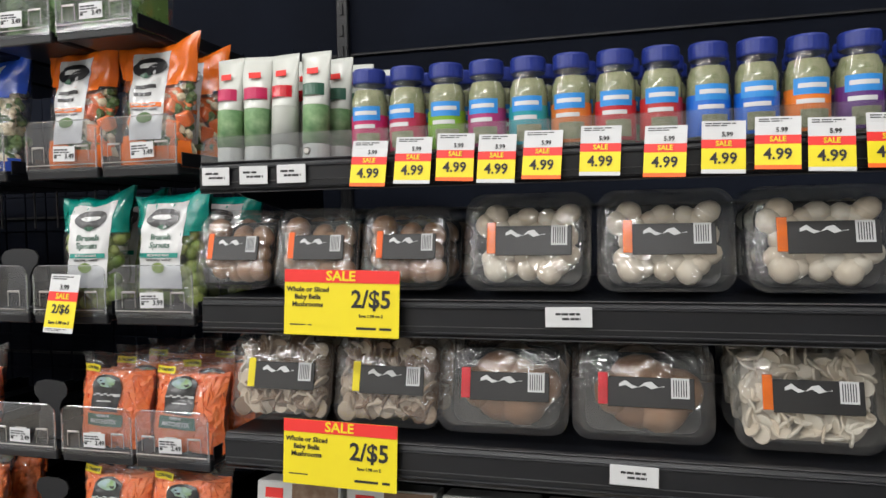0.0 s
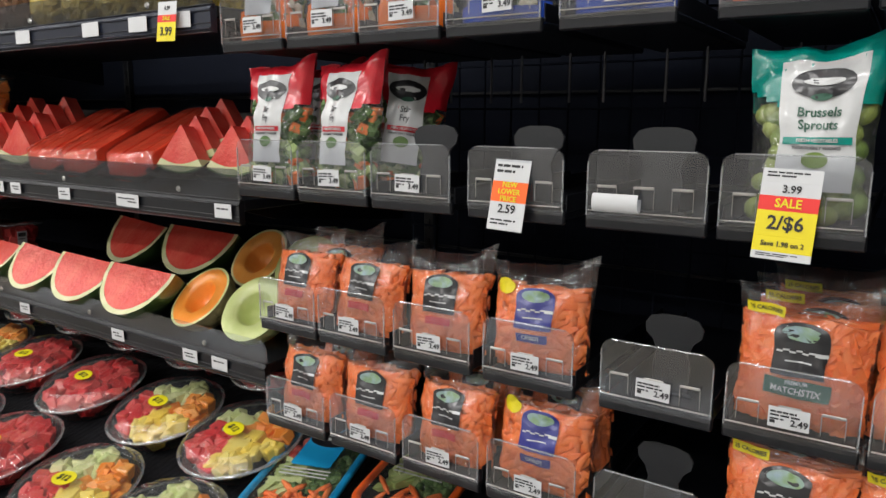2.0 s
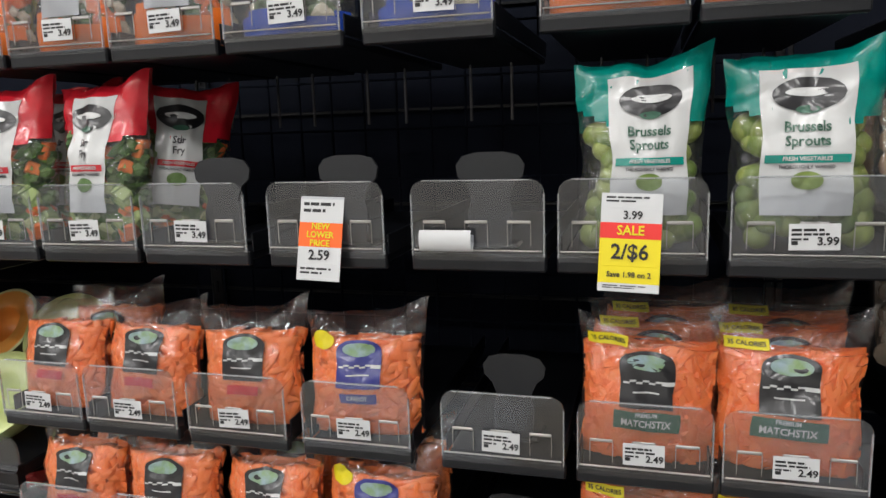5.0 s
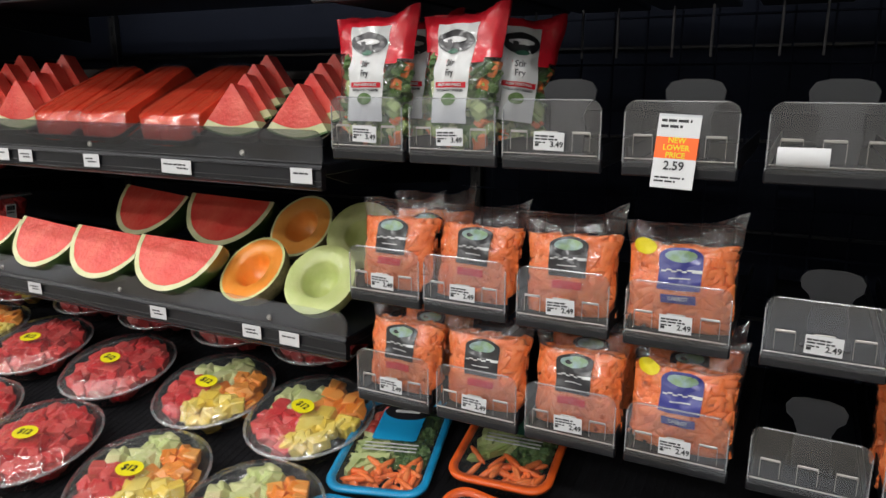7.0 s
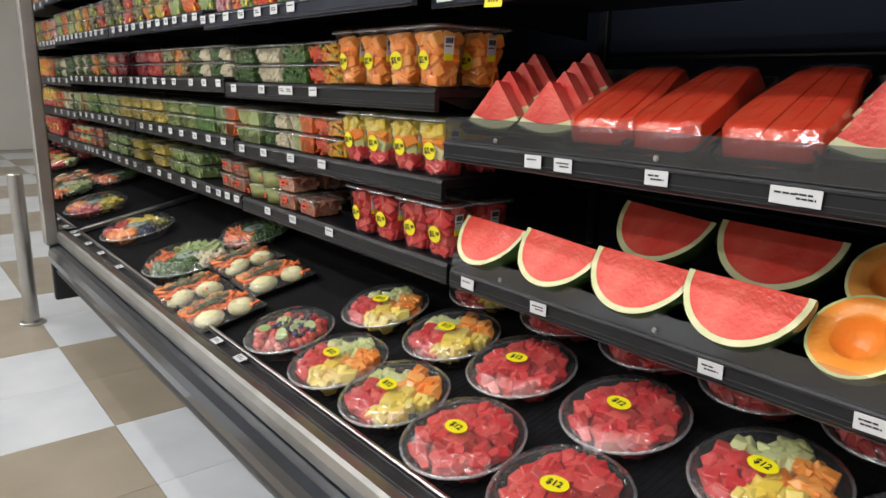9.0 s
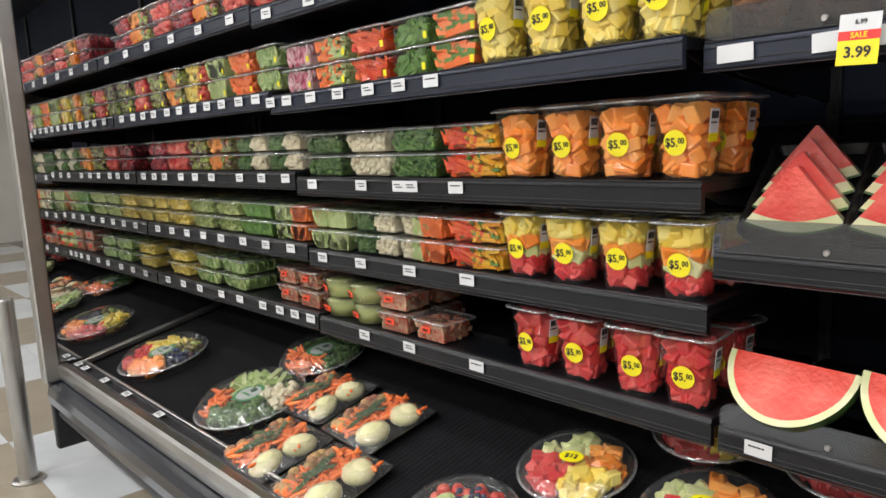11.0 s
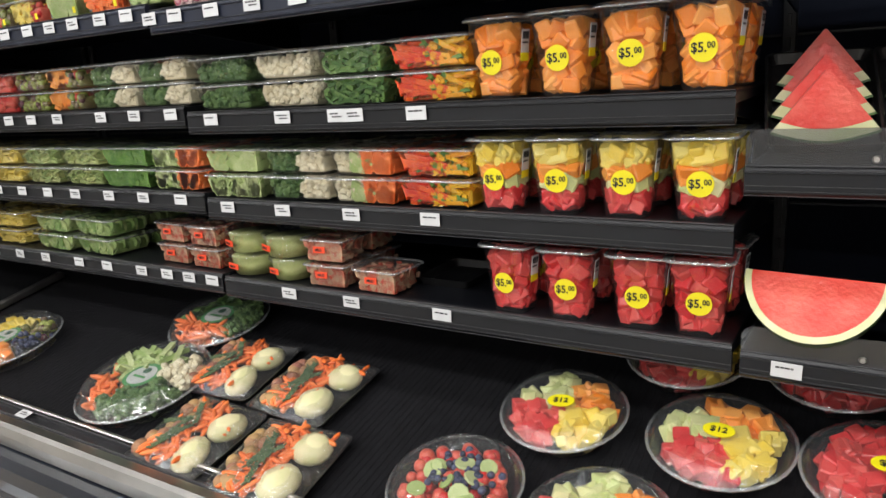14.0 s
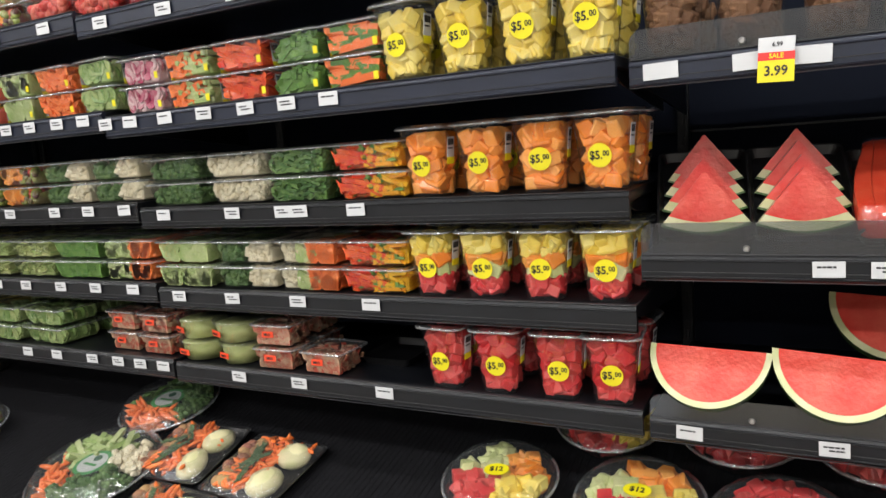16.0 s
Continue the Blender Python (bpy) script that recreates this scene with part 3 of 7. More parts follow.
def shelf(x0, x1, front, top, material, fence=0.0, depth=0.47, face=0.046):
    """A shelf with a label channel along its front and, where it has one, a clear front fence."""
    s = thing("shelf", "black metal display shelf with " + ("a clear front fence" if fence else "a label channel along its edge"), "shelf", "shelves of the case", m=at((x0 + x1) / 2, front, top))
    w = (x1 - x0) / 2 - 0.002
    part("board", slab(-w, w, 0.012, depth, -0.02, 0, 0.002), SHELF, s)
    part("label_rail", profile([(0.0, -face), (0.0, -0.006), (0.004, 0.0), (0.013, 0.0), (0.013, -face - 0.004), (0.004, -face - 0.004)], -w, w), material, s)
    for dz in (-0.007, -face + 0.004):
        part("rail_lip", slab(-w, w, -0.003, 0.001, dz - 0.003, dz, 0.001), material, s)
    # edge and ribs take a lighter trim colour to imitate highlight lines
    part("edge_strip", slab(-w, w, 0.001, 0.012, 0.0002, 0.0022, 0.0008), DARK_STEEL, s, "thin metal edge, paler to stand for its highlight line")
    for dz in (-face - 0.003, -face + 0.012):
        part("groove_rib", slab(-w, w, -0.0018, 0.001, dz - 0.0012, dz, 0.0004), DARK_STEEL, s)
    for sx in (-1, 1):
        part("bracket", profile([(0.02, -0.021), (depth, -0.021), (depth, -0.09), (0.1, -0.045)], sx * (w - 0.012) - 0.002, sx * (w - 0.012) + 0.002), SHELF, s)
    if fence:
        pts = rrect(2 * w, fence * 2, 0.02, 5)
        q = MB()
        loft([([(x, max(y, -0.01)) for x, y in pts], 0.002), ([(x, max(y, -0.01)) for x, y in pts], -0.002)], True, True, q)
        fm = MB()
        fm.add(q.v, q.f, Matrix.Translation((0, 0.006, 0.004)) @ Matrix.Rotation(radians(90), 4, "X"))
        part("fence", fm, SMOKE if fence > 0.04 else ACRYLIC, s, "clear acrylic front fence")
        for k in range(3):
            q = MB()
            ring = circle(0.006, 10)
            loft([(ring, 0), (circle(0.004, 10), 0.003)], True, True, q)
            part("fence_stud", MB().add(q.v, q.f, Matrix.Translation(((k - 1) * w * 0.7, 0.003, 0.012)) @ Matrix.Rotation(radians(90), 4, "X")), STEEL, s)
    return s


CUP_Z = {"berry": (1.632, 1.93, SHELF_BLUE), "raw": (1.404, 1.968, SHELF_BLUE), "melon": (1.177, 2.032, SHELF), "mixed": (0.967, 2.055, SHELF), "red": (0.76, 2.075, SHELF)}
SEAM = -4.09                                       # the bay beyond this seam has its shelves a little higher
LIFT = {"berry": 0.014, "raw": 0.015, "melon": 0.015, "mixed": 0.012, "red": 0.005}
for row, (z, y, mt) in CUP_Z.items():
    shelf(SEAM + 0.002, -2.862, y, z, mt)
    shelf(X0 + 0.012, SEAM - 0.003, y, z + LIFT[row], mt)
MEL_TOP, MEL_LOW, MEL_UP = 1.062, 0.752, 1.392
shelf(-2.853, -1.705, 2.05, MEL_TOP, SHELF, 0.052, 0.5, 0.04)
shelf(-2.853, -1.685, 2.075, MEL_LOW, SHELF, 0.04, 0.5, 0.04)
shelf(-2.853, -1.705, 2.01, MEL_UP, SHELF_BLUE, 0.045, 0.5, 0.04)
M1, M2, M3, HERB = 1.124, 0.924, 0.735, 1.325
shelf(-0.565, 0.6, 1.99, M1, SHELF)
shelf(-0.53, 0.6, 1.985, M2, SHELF)
shelf(-0.52, 0.6, 1.98, M3, SHELF)
shelf(-0.562, 0.6, 1.99, HERB, SHELF, 0.035, 0.4, 0.04)

# the steel post beside the case end
post = thing("bollard", "brushed steel guard post with a round foot plate on the floor", "bollard", m=at(-5.42, 1.52, 0))
part("pole", loft([(circle(0.034), 0.012), (circle(0.034), 0.735), (circle(0.031), 0.742)], True, True), STEEL, post, smooth=False)
part("foot_plate", loft([(circle(0.062), 0), (circle(0.062), 0.008), (circle(0.052), 0.013)], True, True), STEEL, post)


# ---- labels, tags and signs ----
def bars(w, h, rows, rng, mb=None, y=-0.0009):
    """Rows of plain bars in place of unreadable print."""
    mb = mb or MB()
    for z, hh, x0, x1 in rows:
        x = x0
        while x < x1:
            l_ = min(rng.uniform(0.12, 0.3), x1 - x)
            mb.add([(x * w, y, z * h), ((x + l_ * 0.86) * w, y, z * h), ((x + l_ * 0.86) * w, y, (z + hh) * h), (x * w, y, (z + hh) * h)], [(0, 1, 2, 3)])
            x += l_
    return mb


RNG = random.Random(7)
CARD = {}


def card(w, h, material):
    key = (w, h, material.name)
    if key not in CARD:
        CARD[key] = slab(-w / 2, w / 2, -0.0006, 0.0002, -h / 2, h / 2, 0.0002).mesh("card", material)
    return CARD[key]


LABEL_KINDS = []
for k in range(5):
    r_ = random.Random(k)
    LABEL_KINDS.append(bars(0.046, 0.024, [(0.1, 0.13, -0.36, 0.34 - 0.1 * (k % 3)), (-0.16, 0.13, -0.36 + 0.06 * k, 0.34)][: 1 + (k % 4 > 0)], r_).mesh("print", INK))


def shelf_label(x, y, z, k=0, w=0.046):
    ob = thing("shelf_label", "small white price label with dark print in the shelf edge", "price label", "shelf edge labels", m=at(x, y, z, RNG.uniform(-0.8, 0.8), 0, RNG.uniform(-1.5, 1.5)))
    part("card", card(w, 0.026, PAPER), None, ob)
    if k >= 0:
        part("print", LABEL_KINDS[k % 5], None, ob)
    return ob


def label_row(xs, y, z):
    for i, x in enumerate(xs):
        shelf_label(x, y - 0.0045, z, i)


for xs, row in (((-3.43, -3.58, -3.625, -3.775, -4.0, -4.14, -4.28, -4.42, -4.62, -4.75, -4.87, -5.02, -5.12, -5.23), "melon"),
                ((-3.43, -3.63, -3.83, -4.01, -4.18, -4.33, -4.48, -4.64, -4.78, -4.92, -5.06, -5.2), "mixed"),
                ((-3.43, -3.67, -3.86, -4.13, -4.22, -4.31, -4.42, -4.58, -4.72, -4.9, -5.05, -5.2), "red"),
                ((-3.425, -3.53, -3.64, -3.76, -3.88, -3.995, -4.08, -4.16, -4.26, -4.37, -4.47, -4.57, -4.68, -4.78, -4.9, -5.0, -5.1, -5.22), "raw"),
                ((-3.4, -3.6, -3.8, -4.0, -4.2, -4.4, -4.6, -4.8, -5.0, -5.2), "berry")):
    z, y, _ = CUP_Z[row]
    z -= 0.024 if row == "berry" else 0.017
    label_row([x for x in xs if x > SEAM], y, z)
    label_row([x for x in xs if x <= SEAM], y, z + LIFT[row])
label_row((-1.745, -2.02, -2.27, -2.48, -2.56, -2.05), 2.05, MEL_TOP - 0.02)
label_row((-1.81, -1.9, -2.15, -2.55, -2.78), 2.075, MEL_LOW - 0.02)
for x in (-2.8, -2.665, -2.585, -2.3, -2.05, -1.9, -1.78):
    shelf_label(x, 2.0055, MEL_UP - 0.02, -1, 0.055)
for x in (-3.30, -3.465, -4.48, -4.76, -4.98, -5.2, -5.3 + 0.02, -2.2, -1.4, -0.4):
    ob = thing("shelf_label", "small white price label on the steel front rail", "price label", "shelf edge labels", m=at(x, 1.717, 0.4605, 0, -80))
    part("card", card(0.046, 0.026, PAPER), None, ob)
    part("print", LABEL_KINDS[1], None, ob)
shelf_label(-0.02, 1.985, M1 - 0.018, 3, 0.06)
shelf_label(0.06, 1.98, M2 - 0.018, 3, 0.06)
for x in (-0.53, -0.468, -0.408):
    shelf_label(x, 1.985, HERB - 0.02, 2, 0.045)


def tag_thing(x, y, z, w, parts, label, tilt=-12, lean=0):
    """A hanging tag: bands of colour stacked downwards, each with its print."""
    ob = thing("price_tag", label, "price tag", "hanging price tags", m=at(x, y, z, lean, tilt, 2))
    top = 0.0
    for h, material, words, size, ink in parts:
        part("band", card(w, h, material), None, ob, m=at(0, 0, top - h / 2))
        if words:
            for k, line in enumerate(words):
                letters("print", line, size, ink, ob, at(0, -0.0012, top - h / 2 + (len(words) / 2 - 0.5 - k) * size * 0.95), 0.95)
        else:
            part("print", bars(w, h, [(0.15, 0.12, -0.42, 0.3), (-0.1, 0.12, -0.42, 0.1)], RNG).mesh("print", INK), None, ob, m=at(0, 0, top - h / 2))
        top -= h
    return ob


tag_thing(-0.812, 1.995, 1.16, 0.056, [(0.014, PAPER, None, 0, INK), (0.014, PAPER, [" 3.99"], 0.011, INK), (0.015, RED_INK, ["SALE"], 0.0125, YELLOW_INK), (0.026, YELLOW_INK, ["2/$6"], 0.02, INK), (0.016, YELLOW_INK, ["Save 1.98 on 2"], 0.0072, INK), (0.008, PAPER, None, 0, INK)], "white red and yellow sale tag clipped to a clear pusher front")
tag_thing(-1.132, 2.0, 1.158, 0.05, [(0.028, PAPER, None, 0, INK), (0.026, ORANGE_INK, ["NEW", "LOWER", "PRICE"], 0.0095, YELLOW_INK), (0.018, PAPER, ["2.59"], 0.015, INK), (0.018, PAPER, None, 0, INK)], "white and orange price tag clipped to an empty pusher front")
for i, x in enumerate((-0.285, -0.222, -0.164, -0.108, -0.048, 0.024, 0.102, 0.168, 0.228, 0.285, 0.345)):
    tag_thing(x, 1.982, 1.345 + (i % 3) * 0.002, 0.05, [(0.011, PAPER, None, 0, INK), (0.012, PAPER, ["    5.99"], 0.008, INK), (0.011, RED_INK, ["SALE"], 0.009, YELLOW_INK), (0.026, YELLOW_INK, ["4.99"], 0.019, INK), (0.005, PAPER if i % 2 else ORANGE_INK, [""], 0.004, INK)], "white red and yellow sale tag hanging from the herb shelf", -14 + (i % 4), RNG.uniform(-6, 6))
tag_thing(-2.63, 1.998, 1.402, 0.05, [(0.022, PAPER, [" 6.99"], 0.009, INK), (0.012, RED_INK, ["SALE"], 0.01, YELLOW_INK), (0.032, YELLOW_INK, ["3.99"], 0.02, INK)], "white red and yellow sale tag hanging from a shelf edge", -6)
tag_thing(-1.8, 1.998, 1.402, 0.05, [(0.022, PAPER, [" 6.99"], 0.009, INK), (0.012, RED_INK, ["SALE"], 0.01, YELLOW_INK), (0.032, YELLOW_INK, ["3.99"], 0.02, INK)], "white red and yellow sale tag hanging from a shelf edge", -6)


def sale_sign(x, z):
    s = thing("sale_sign", "yellow and red sale sign hanging from a shelf edge", "sign", "sale signs", m=at(x, 1.974, z, 0, -4, 1))
    part("board", card(0.172, 0.092, YELLOW_INK), None, s)
    part("header", card(0.172, 0.018, RED_INK), None, s, m=at(0, -0.001, 0.037))
    letters("heading", "SALE", 0.019, YELLOW_INK, s, at(0, -0.0018, 0.037), 1.1)
    letters("price", "2/$5", 0.034, INK, s, at(0.045, -0.0012, 0.005), 0.95)
    for k, line in enumerate(("Whole or Sliced", "Baby Bella", "Mushrooms")):
        letters("lettering", line, 0.0098, INK, s, at(-0.05, -0.0012, 0.018 - k * 0.0105))
    letters("small_print", "Save 1.98 on 2", 0.006, INK, s, at(0.045, -0.0012, -0.017))
    part("bar_print", bars(0.17, 0.09, [(-0.4, 0.04, 0.14, 0.46), (-0.36, 0.02, -0.45, -0.25)], RNG).mesh("bar_print", INK), None, s)


sale_sign(-0.332, 1.122)
sale_sign(-0.34, 0.908)


# ---- containers of cut produce ----
def wall_tub(w, d, h, r, kb, n=4):
    """A thin-walled tapered tub: outer skin up, inner skin down."""
    t = 0.0012
    return loft([(rrect(w * kb * 0.9, d * kb * 0.9, r * 0.7, n), 0.0), (rrect(w * kb, d * kb, r, n), 0.004), (rrect(w, d, r, n), h), (rrect(w + 0.006, d + 0.006, r, n), h + 0.001),
                 (rrect(w + 0.006, d + 0.006, r, n), h + 0.001 - t)], True, False)


def lid_on(w, d, z, r, h=0.007, n=4):
    return loft([(rrect(w + 0.012, d + 0.012, r, n), z), (rrect(w + 0.012, d + 0.012, r, n), z + 0.0025), (rrect(w + 0.004, d + 0.004, r, n), z + h),
                 (rrect(w - 0.012, d - 0.012, r * 0.8, n), z + h + 0.001), (rrect(w - 0.02, d - 0.02, r * 0.7, n), z + h - 0.004)], False, True)


def rim_rr(w, d, z, r, n=4):
    """The rolled edge of a lid."""
    o, i_ = rrect(w + 0.0135, d + 0.0135, r, n), rrect(w + 0.006, d + 0.006, r, n)
    return loft([(i_, z - 0.0012), (o, z - 0.0012), (o, z + 0.0022), (i_, z + 0.003)], False, False)


def rim_round(r, z, t=0.0045, n=32):
    return loft([(circle(r - t, n), z - 0.001), (circle(r, n), z - 0.002), (circle(r + 0.0008, n), z + 0.002), (circle(r - t, n), z + 0.0035)], False, False)


def disc_mesh(r, ry=None, t=0.0006, n=24):
    q = MB()
    loft([(circle(r, n, ry), 0), (circle(r, n, ry), t)], True, True, q)
    return MB().add(q.v, q.f, Matrix.Rotation(radians(90), 4, "X"))


PRICE_DISC = disc_mesh(0.0215).mesh("sticker", STICKER)
SCAN = card(0.026, 0.04, PAPER)
SCAN_BARS = bars(0.026, 0.04, [(0.1, 0.3, -0.4, 0.4), (-0.1, 0.08, -0.4, 0.3)], random.Random(3)).mesh("print", INK)
SCAN_FOOT = card(0.026, 0.014, STICKER)


def price_sticker(parent, m):
    st = part("price_sticker", PRICE_DISC, None, parent, "round yellow price sticker", m=m)
    letters("lettering", "$5.", 0.021, INK, st, at(-0.0065, -0.0012, 0), 0.9)
    letters("lettering", "00", 0.0135, INK, st, at(0.0118, -0.0012, 0.003), 0.9)


def scan_label(parent, m):
    sc = part("scan_label", SCAN, None, parent, "white bar code label", m=m)
    part("print", SCAN_BARS, None, sc)
    part("foot", SCAN_FOOT, None, sc, m=at(0, -0.0004, -0.0265))


def fruit_cup(layers, label, seed):
    """A tall square clear cup of cut fruit; layers from the bottom: (material, share)."""
    rng = random.Random(seed)
    c = thing("fruit_cup", label, "fruit cup", "five dollar fruit cups")
    w, h, kb = 0.104, 0.136, 0.74
    z = 0.008
    keep = within_box(w - 0.005, w - 0.005, 0.004, h - 0.006, kb, rad=0.021)
    for material, share, name in layers:
        hh = share * (h - 0.016)
        k = kb + (1 - kb) * (z + hh / 2) / h
        ww = w * k - 0.03
        part("core", slab(-ww / 2, ww / 2, -ww / 2, ww / 2, z, z + hh - 0.012, 0.004), material, c)
        last = share == 1 or material is layers[-1][0]
        for x, y, zz in lattice(w * k, w * k, z - 0.003, z + hh + 0.001, 0.0265, rng):
            if abs(x) < 0.014 and abs(y) < 0.014 and not (last and zz > z + hh * 0.6):
                continue
            r = Euler((rng.gauss(0, 0.6), rng.gauss(0, 0.6), rng.uniform(0, 6.3))).to_matrix().to_4x4()
            q = MB()
            piece(q, "cube", 0.031 * rng.uniform(0.8, 1.15), Matrix.Translation((x, y, zz)) @ r, rng)
            gaps = [[b - a for a, b in zip(p, keep(*p))] for p in q.v]
            push = [0.75 * (max(g[i] for g in gaps) + min(g[i] for g in gaps)) for i in range(3)]
            inset = 1 - rng.choice((0.0, 0.015, 0.04, 0.08))
            q.v = [keep(p[0] + push[0], p[1] + push[1], p[2] + push[2]) for p in q.v]
            q.v = [(p[0] * inset, p[1] * inset, p[2]) for p in q.v]
            part(name, q, material, c)
        z += hh
    part("tub", wall_tub(w, w, h, 0.024, kb), TUB, c, smooth=True)
    part("lid", lid_on(w, w, h, 0.022), LID, c, smooth=True)
    part("rim", rim_rr(w, w, h, 0.022), RIM, c, smooth=True)
    tilt = -math.degrees(math.atan2(w * 0.13, h))
    price_sticker(c, at(0.002, -w * 0.43 - 0.0015, 0.064, 0, -tilt))
    scan_label(c, at(w * 0.463 + 0.0015, -0.008, 0.097, 90, -tilt))
    return c


def spread(proto, places):
    """Moves the first to the first place and copies it to the others."""
    proto.matrix_basis = places[0]
    for m in places[1:]:
        copy_thing(proto, m)


CUP_X = {"raw": (-2.909, -3.026, -3.146, -3.265), "melon": (-2.909, -3.026, -3.146, -3.265), "mixed": (-2.918, -3.045, -3.168, -3.288), "red": (-2.922, -3.03, -3.16, -3.283)}
CUPS = {"raw": ([(F_PINE, 1, "pineapple_chunk")], "clear cup of yellow pineapple chunks on a shelf"),
        "melon": ([(F_CANT, 1, "cantaloupe_chunk")], "clear cup of orange cantaloupe chunks on a shelf"),
        "mixed": ([(F_RED, 0.3, "watermelon_chunk"), (F_HONEY, 0.24, "honeydew_chunk"), (F_CANT, 0.16, "cantaloupe_chunk"), (F_PINE, 0.3, "pineapple_chunk")], "clear cup of layered mixed melon and pineapple chunks"),
        "red": ([(F_RED, 1, "watermelon_chunk")], "clear cup of red watermelon chunks on a shelf")}
for k, (row, (layers, lab)) in enumerate(CUPS.items()):
    z, y, _ = CUP_Z[row]
    for j in range(2):
        proto = fruit_cup(layers, lab, 10 * k + j)
        pl = []
        for i, x in enumerate(CUP_X[row]):
            for dep in range(2):
                if (i + dep) % 2 == j:
                    pl.append(at(x + RNG.uniform(-0.003, 0.003) + 0.004 * dep, y + 0.05 + 0.122 * dep, z + 0.001, RNG.uniform(-9, 5)))
        spread(proto, pl)

# round-lidded stickered cups of crumb cake and pineapple on the top melon shelf
for j, (material, nm, xs) in enumerate(((F_BROWN, "cake_crumbs", (-2.79, -2.675, -2.55, -2.43)), (F_PINE, "pineapple_chunks", (-2.3, -2.18, -2.06, -1.94, -1.83)))):
    rng = random.Random(50 + j)
    c = thing("snack_tub", "clear tub of brown crumb cake bites" if j == 0 else "clear tub of yellow fruit pieces", "tub", "tubs on the upper shelf")
    part(nm, fill("cube", 0.03, 60, box_region(0.072, 0.072, 0.012, 0.12, 0.75, 0.85), rng, None, within_round(0.046, 0.004, 0.12, 0.039)), material, c)["kind"] = "stuff"
    part("tub", loft([(circle(0.04), 0), (circle(0.05), 0.125), (circle(0.053), 0.126), (circle(0.053), 0.124)], True, False), TUB, c, smooth=True)
    part("lid", loft([(circle(0.055), 0.126), (circle(0.055), 0.132), (circle(0.045), 0.134)], False, True), LID, c, smooth=True)
    spread(c, [at(x, 2.075 + 0.115 * dep, MEL_UP + 0.001, RNG.uniform(-20, 20)) for x in xs for dep in range(3)])


def produce_box(w, d, h, contents, label, seed, scan=False, group="boxes of cut vegetables"):
    """A low clear hinged box; contents: (part name, material, shape, size, count, aim, x0, x1 in shares of the width)."""
    rng = random.Random(seed)
    c = thing("produce_box", label, "food container", group)
    for nm, material, shape, size, n, aim, x0, x1 in contents:
        reg = box_region(w * (x1 - x0) - size * 0.75, d - size * 0.9, size * 0.4, h - size * 0.3, 0.7, 0.94)
        off = (x0 + x1) / 2 * w - w / 2

        def inside(r, reg=reg, off=off):
            x, y, z = reg(r)
            return x + off, y, z
        heap = fill(shape, size, int(n * max(1.0, w / 0.14)), inside, rng, aim, within_box(w - 0.005, d - 0.005, 0.003, h - 0.001, 0.88), shape in ("cube", "stick"))
        core = slab(off - w * (x1 - x0) * 0.4, off + w * (x1 - x0) * 0.4, -d * 0.38, d * 0.38, 0.004, h * 0.72, 0.004)
        part(nm, heap.add(core.v, core.f), material, c, smooth=shape in ("ball", "carrot"))["kind"] = "stuff"
    part("tub", wall_tub(w, d, h, 0.016, 0.88, 3), TUB, c, smooth=True)
    part("lid", lid_on(w, d, h, 0.016, 0.006, 3), LID, c, smooth=True)
    part("rim", rim_rr(w, d, h, 0.016, 3), RIM, c, smooth=True)
    if scan:
        scan_label(c, at(w * 0.47, -0.01, h * 0.55, 86, -5))
        part("yellow_corner", card(0.011, h * 0.26, STICKER), None, c, m=at(w / 2 - 0.013, -d * 0.472, h * 0.3, 0, 4))
    return c


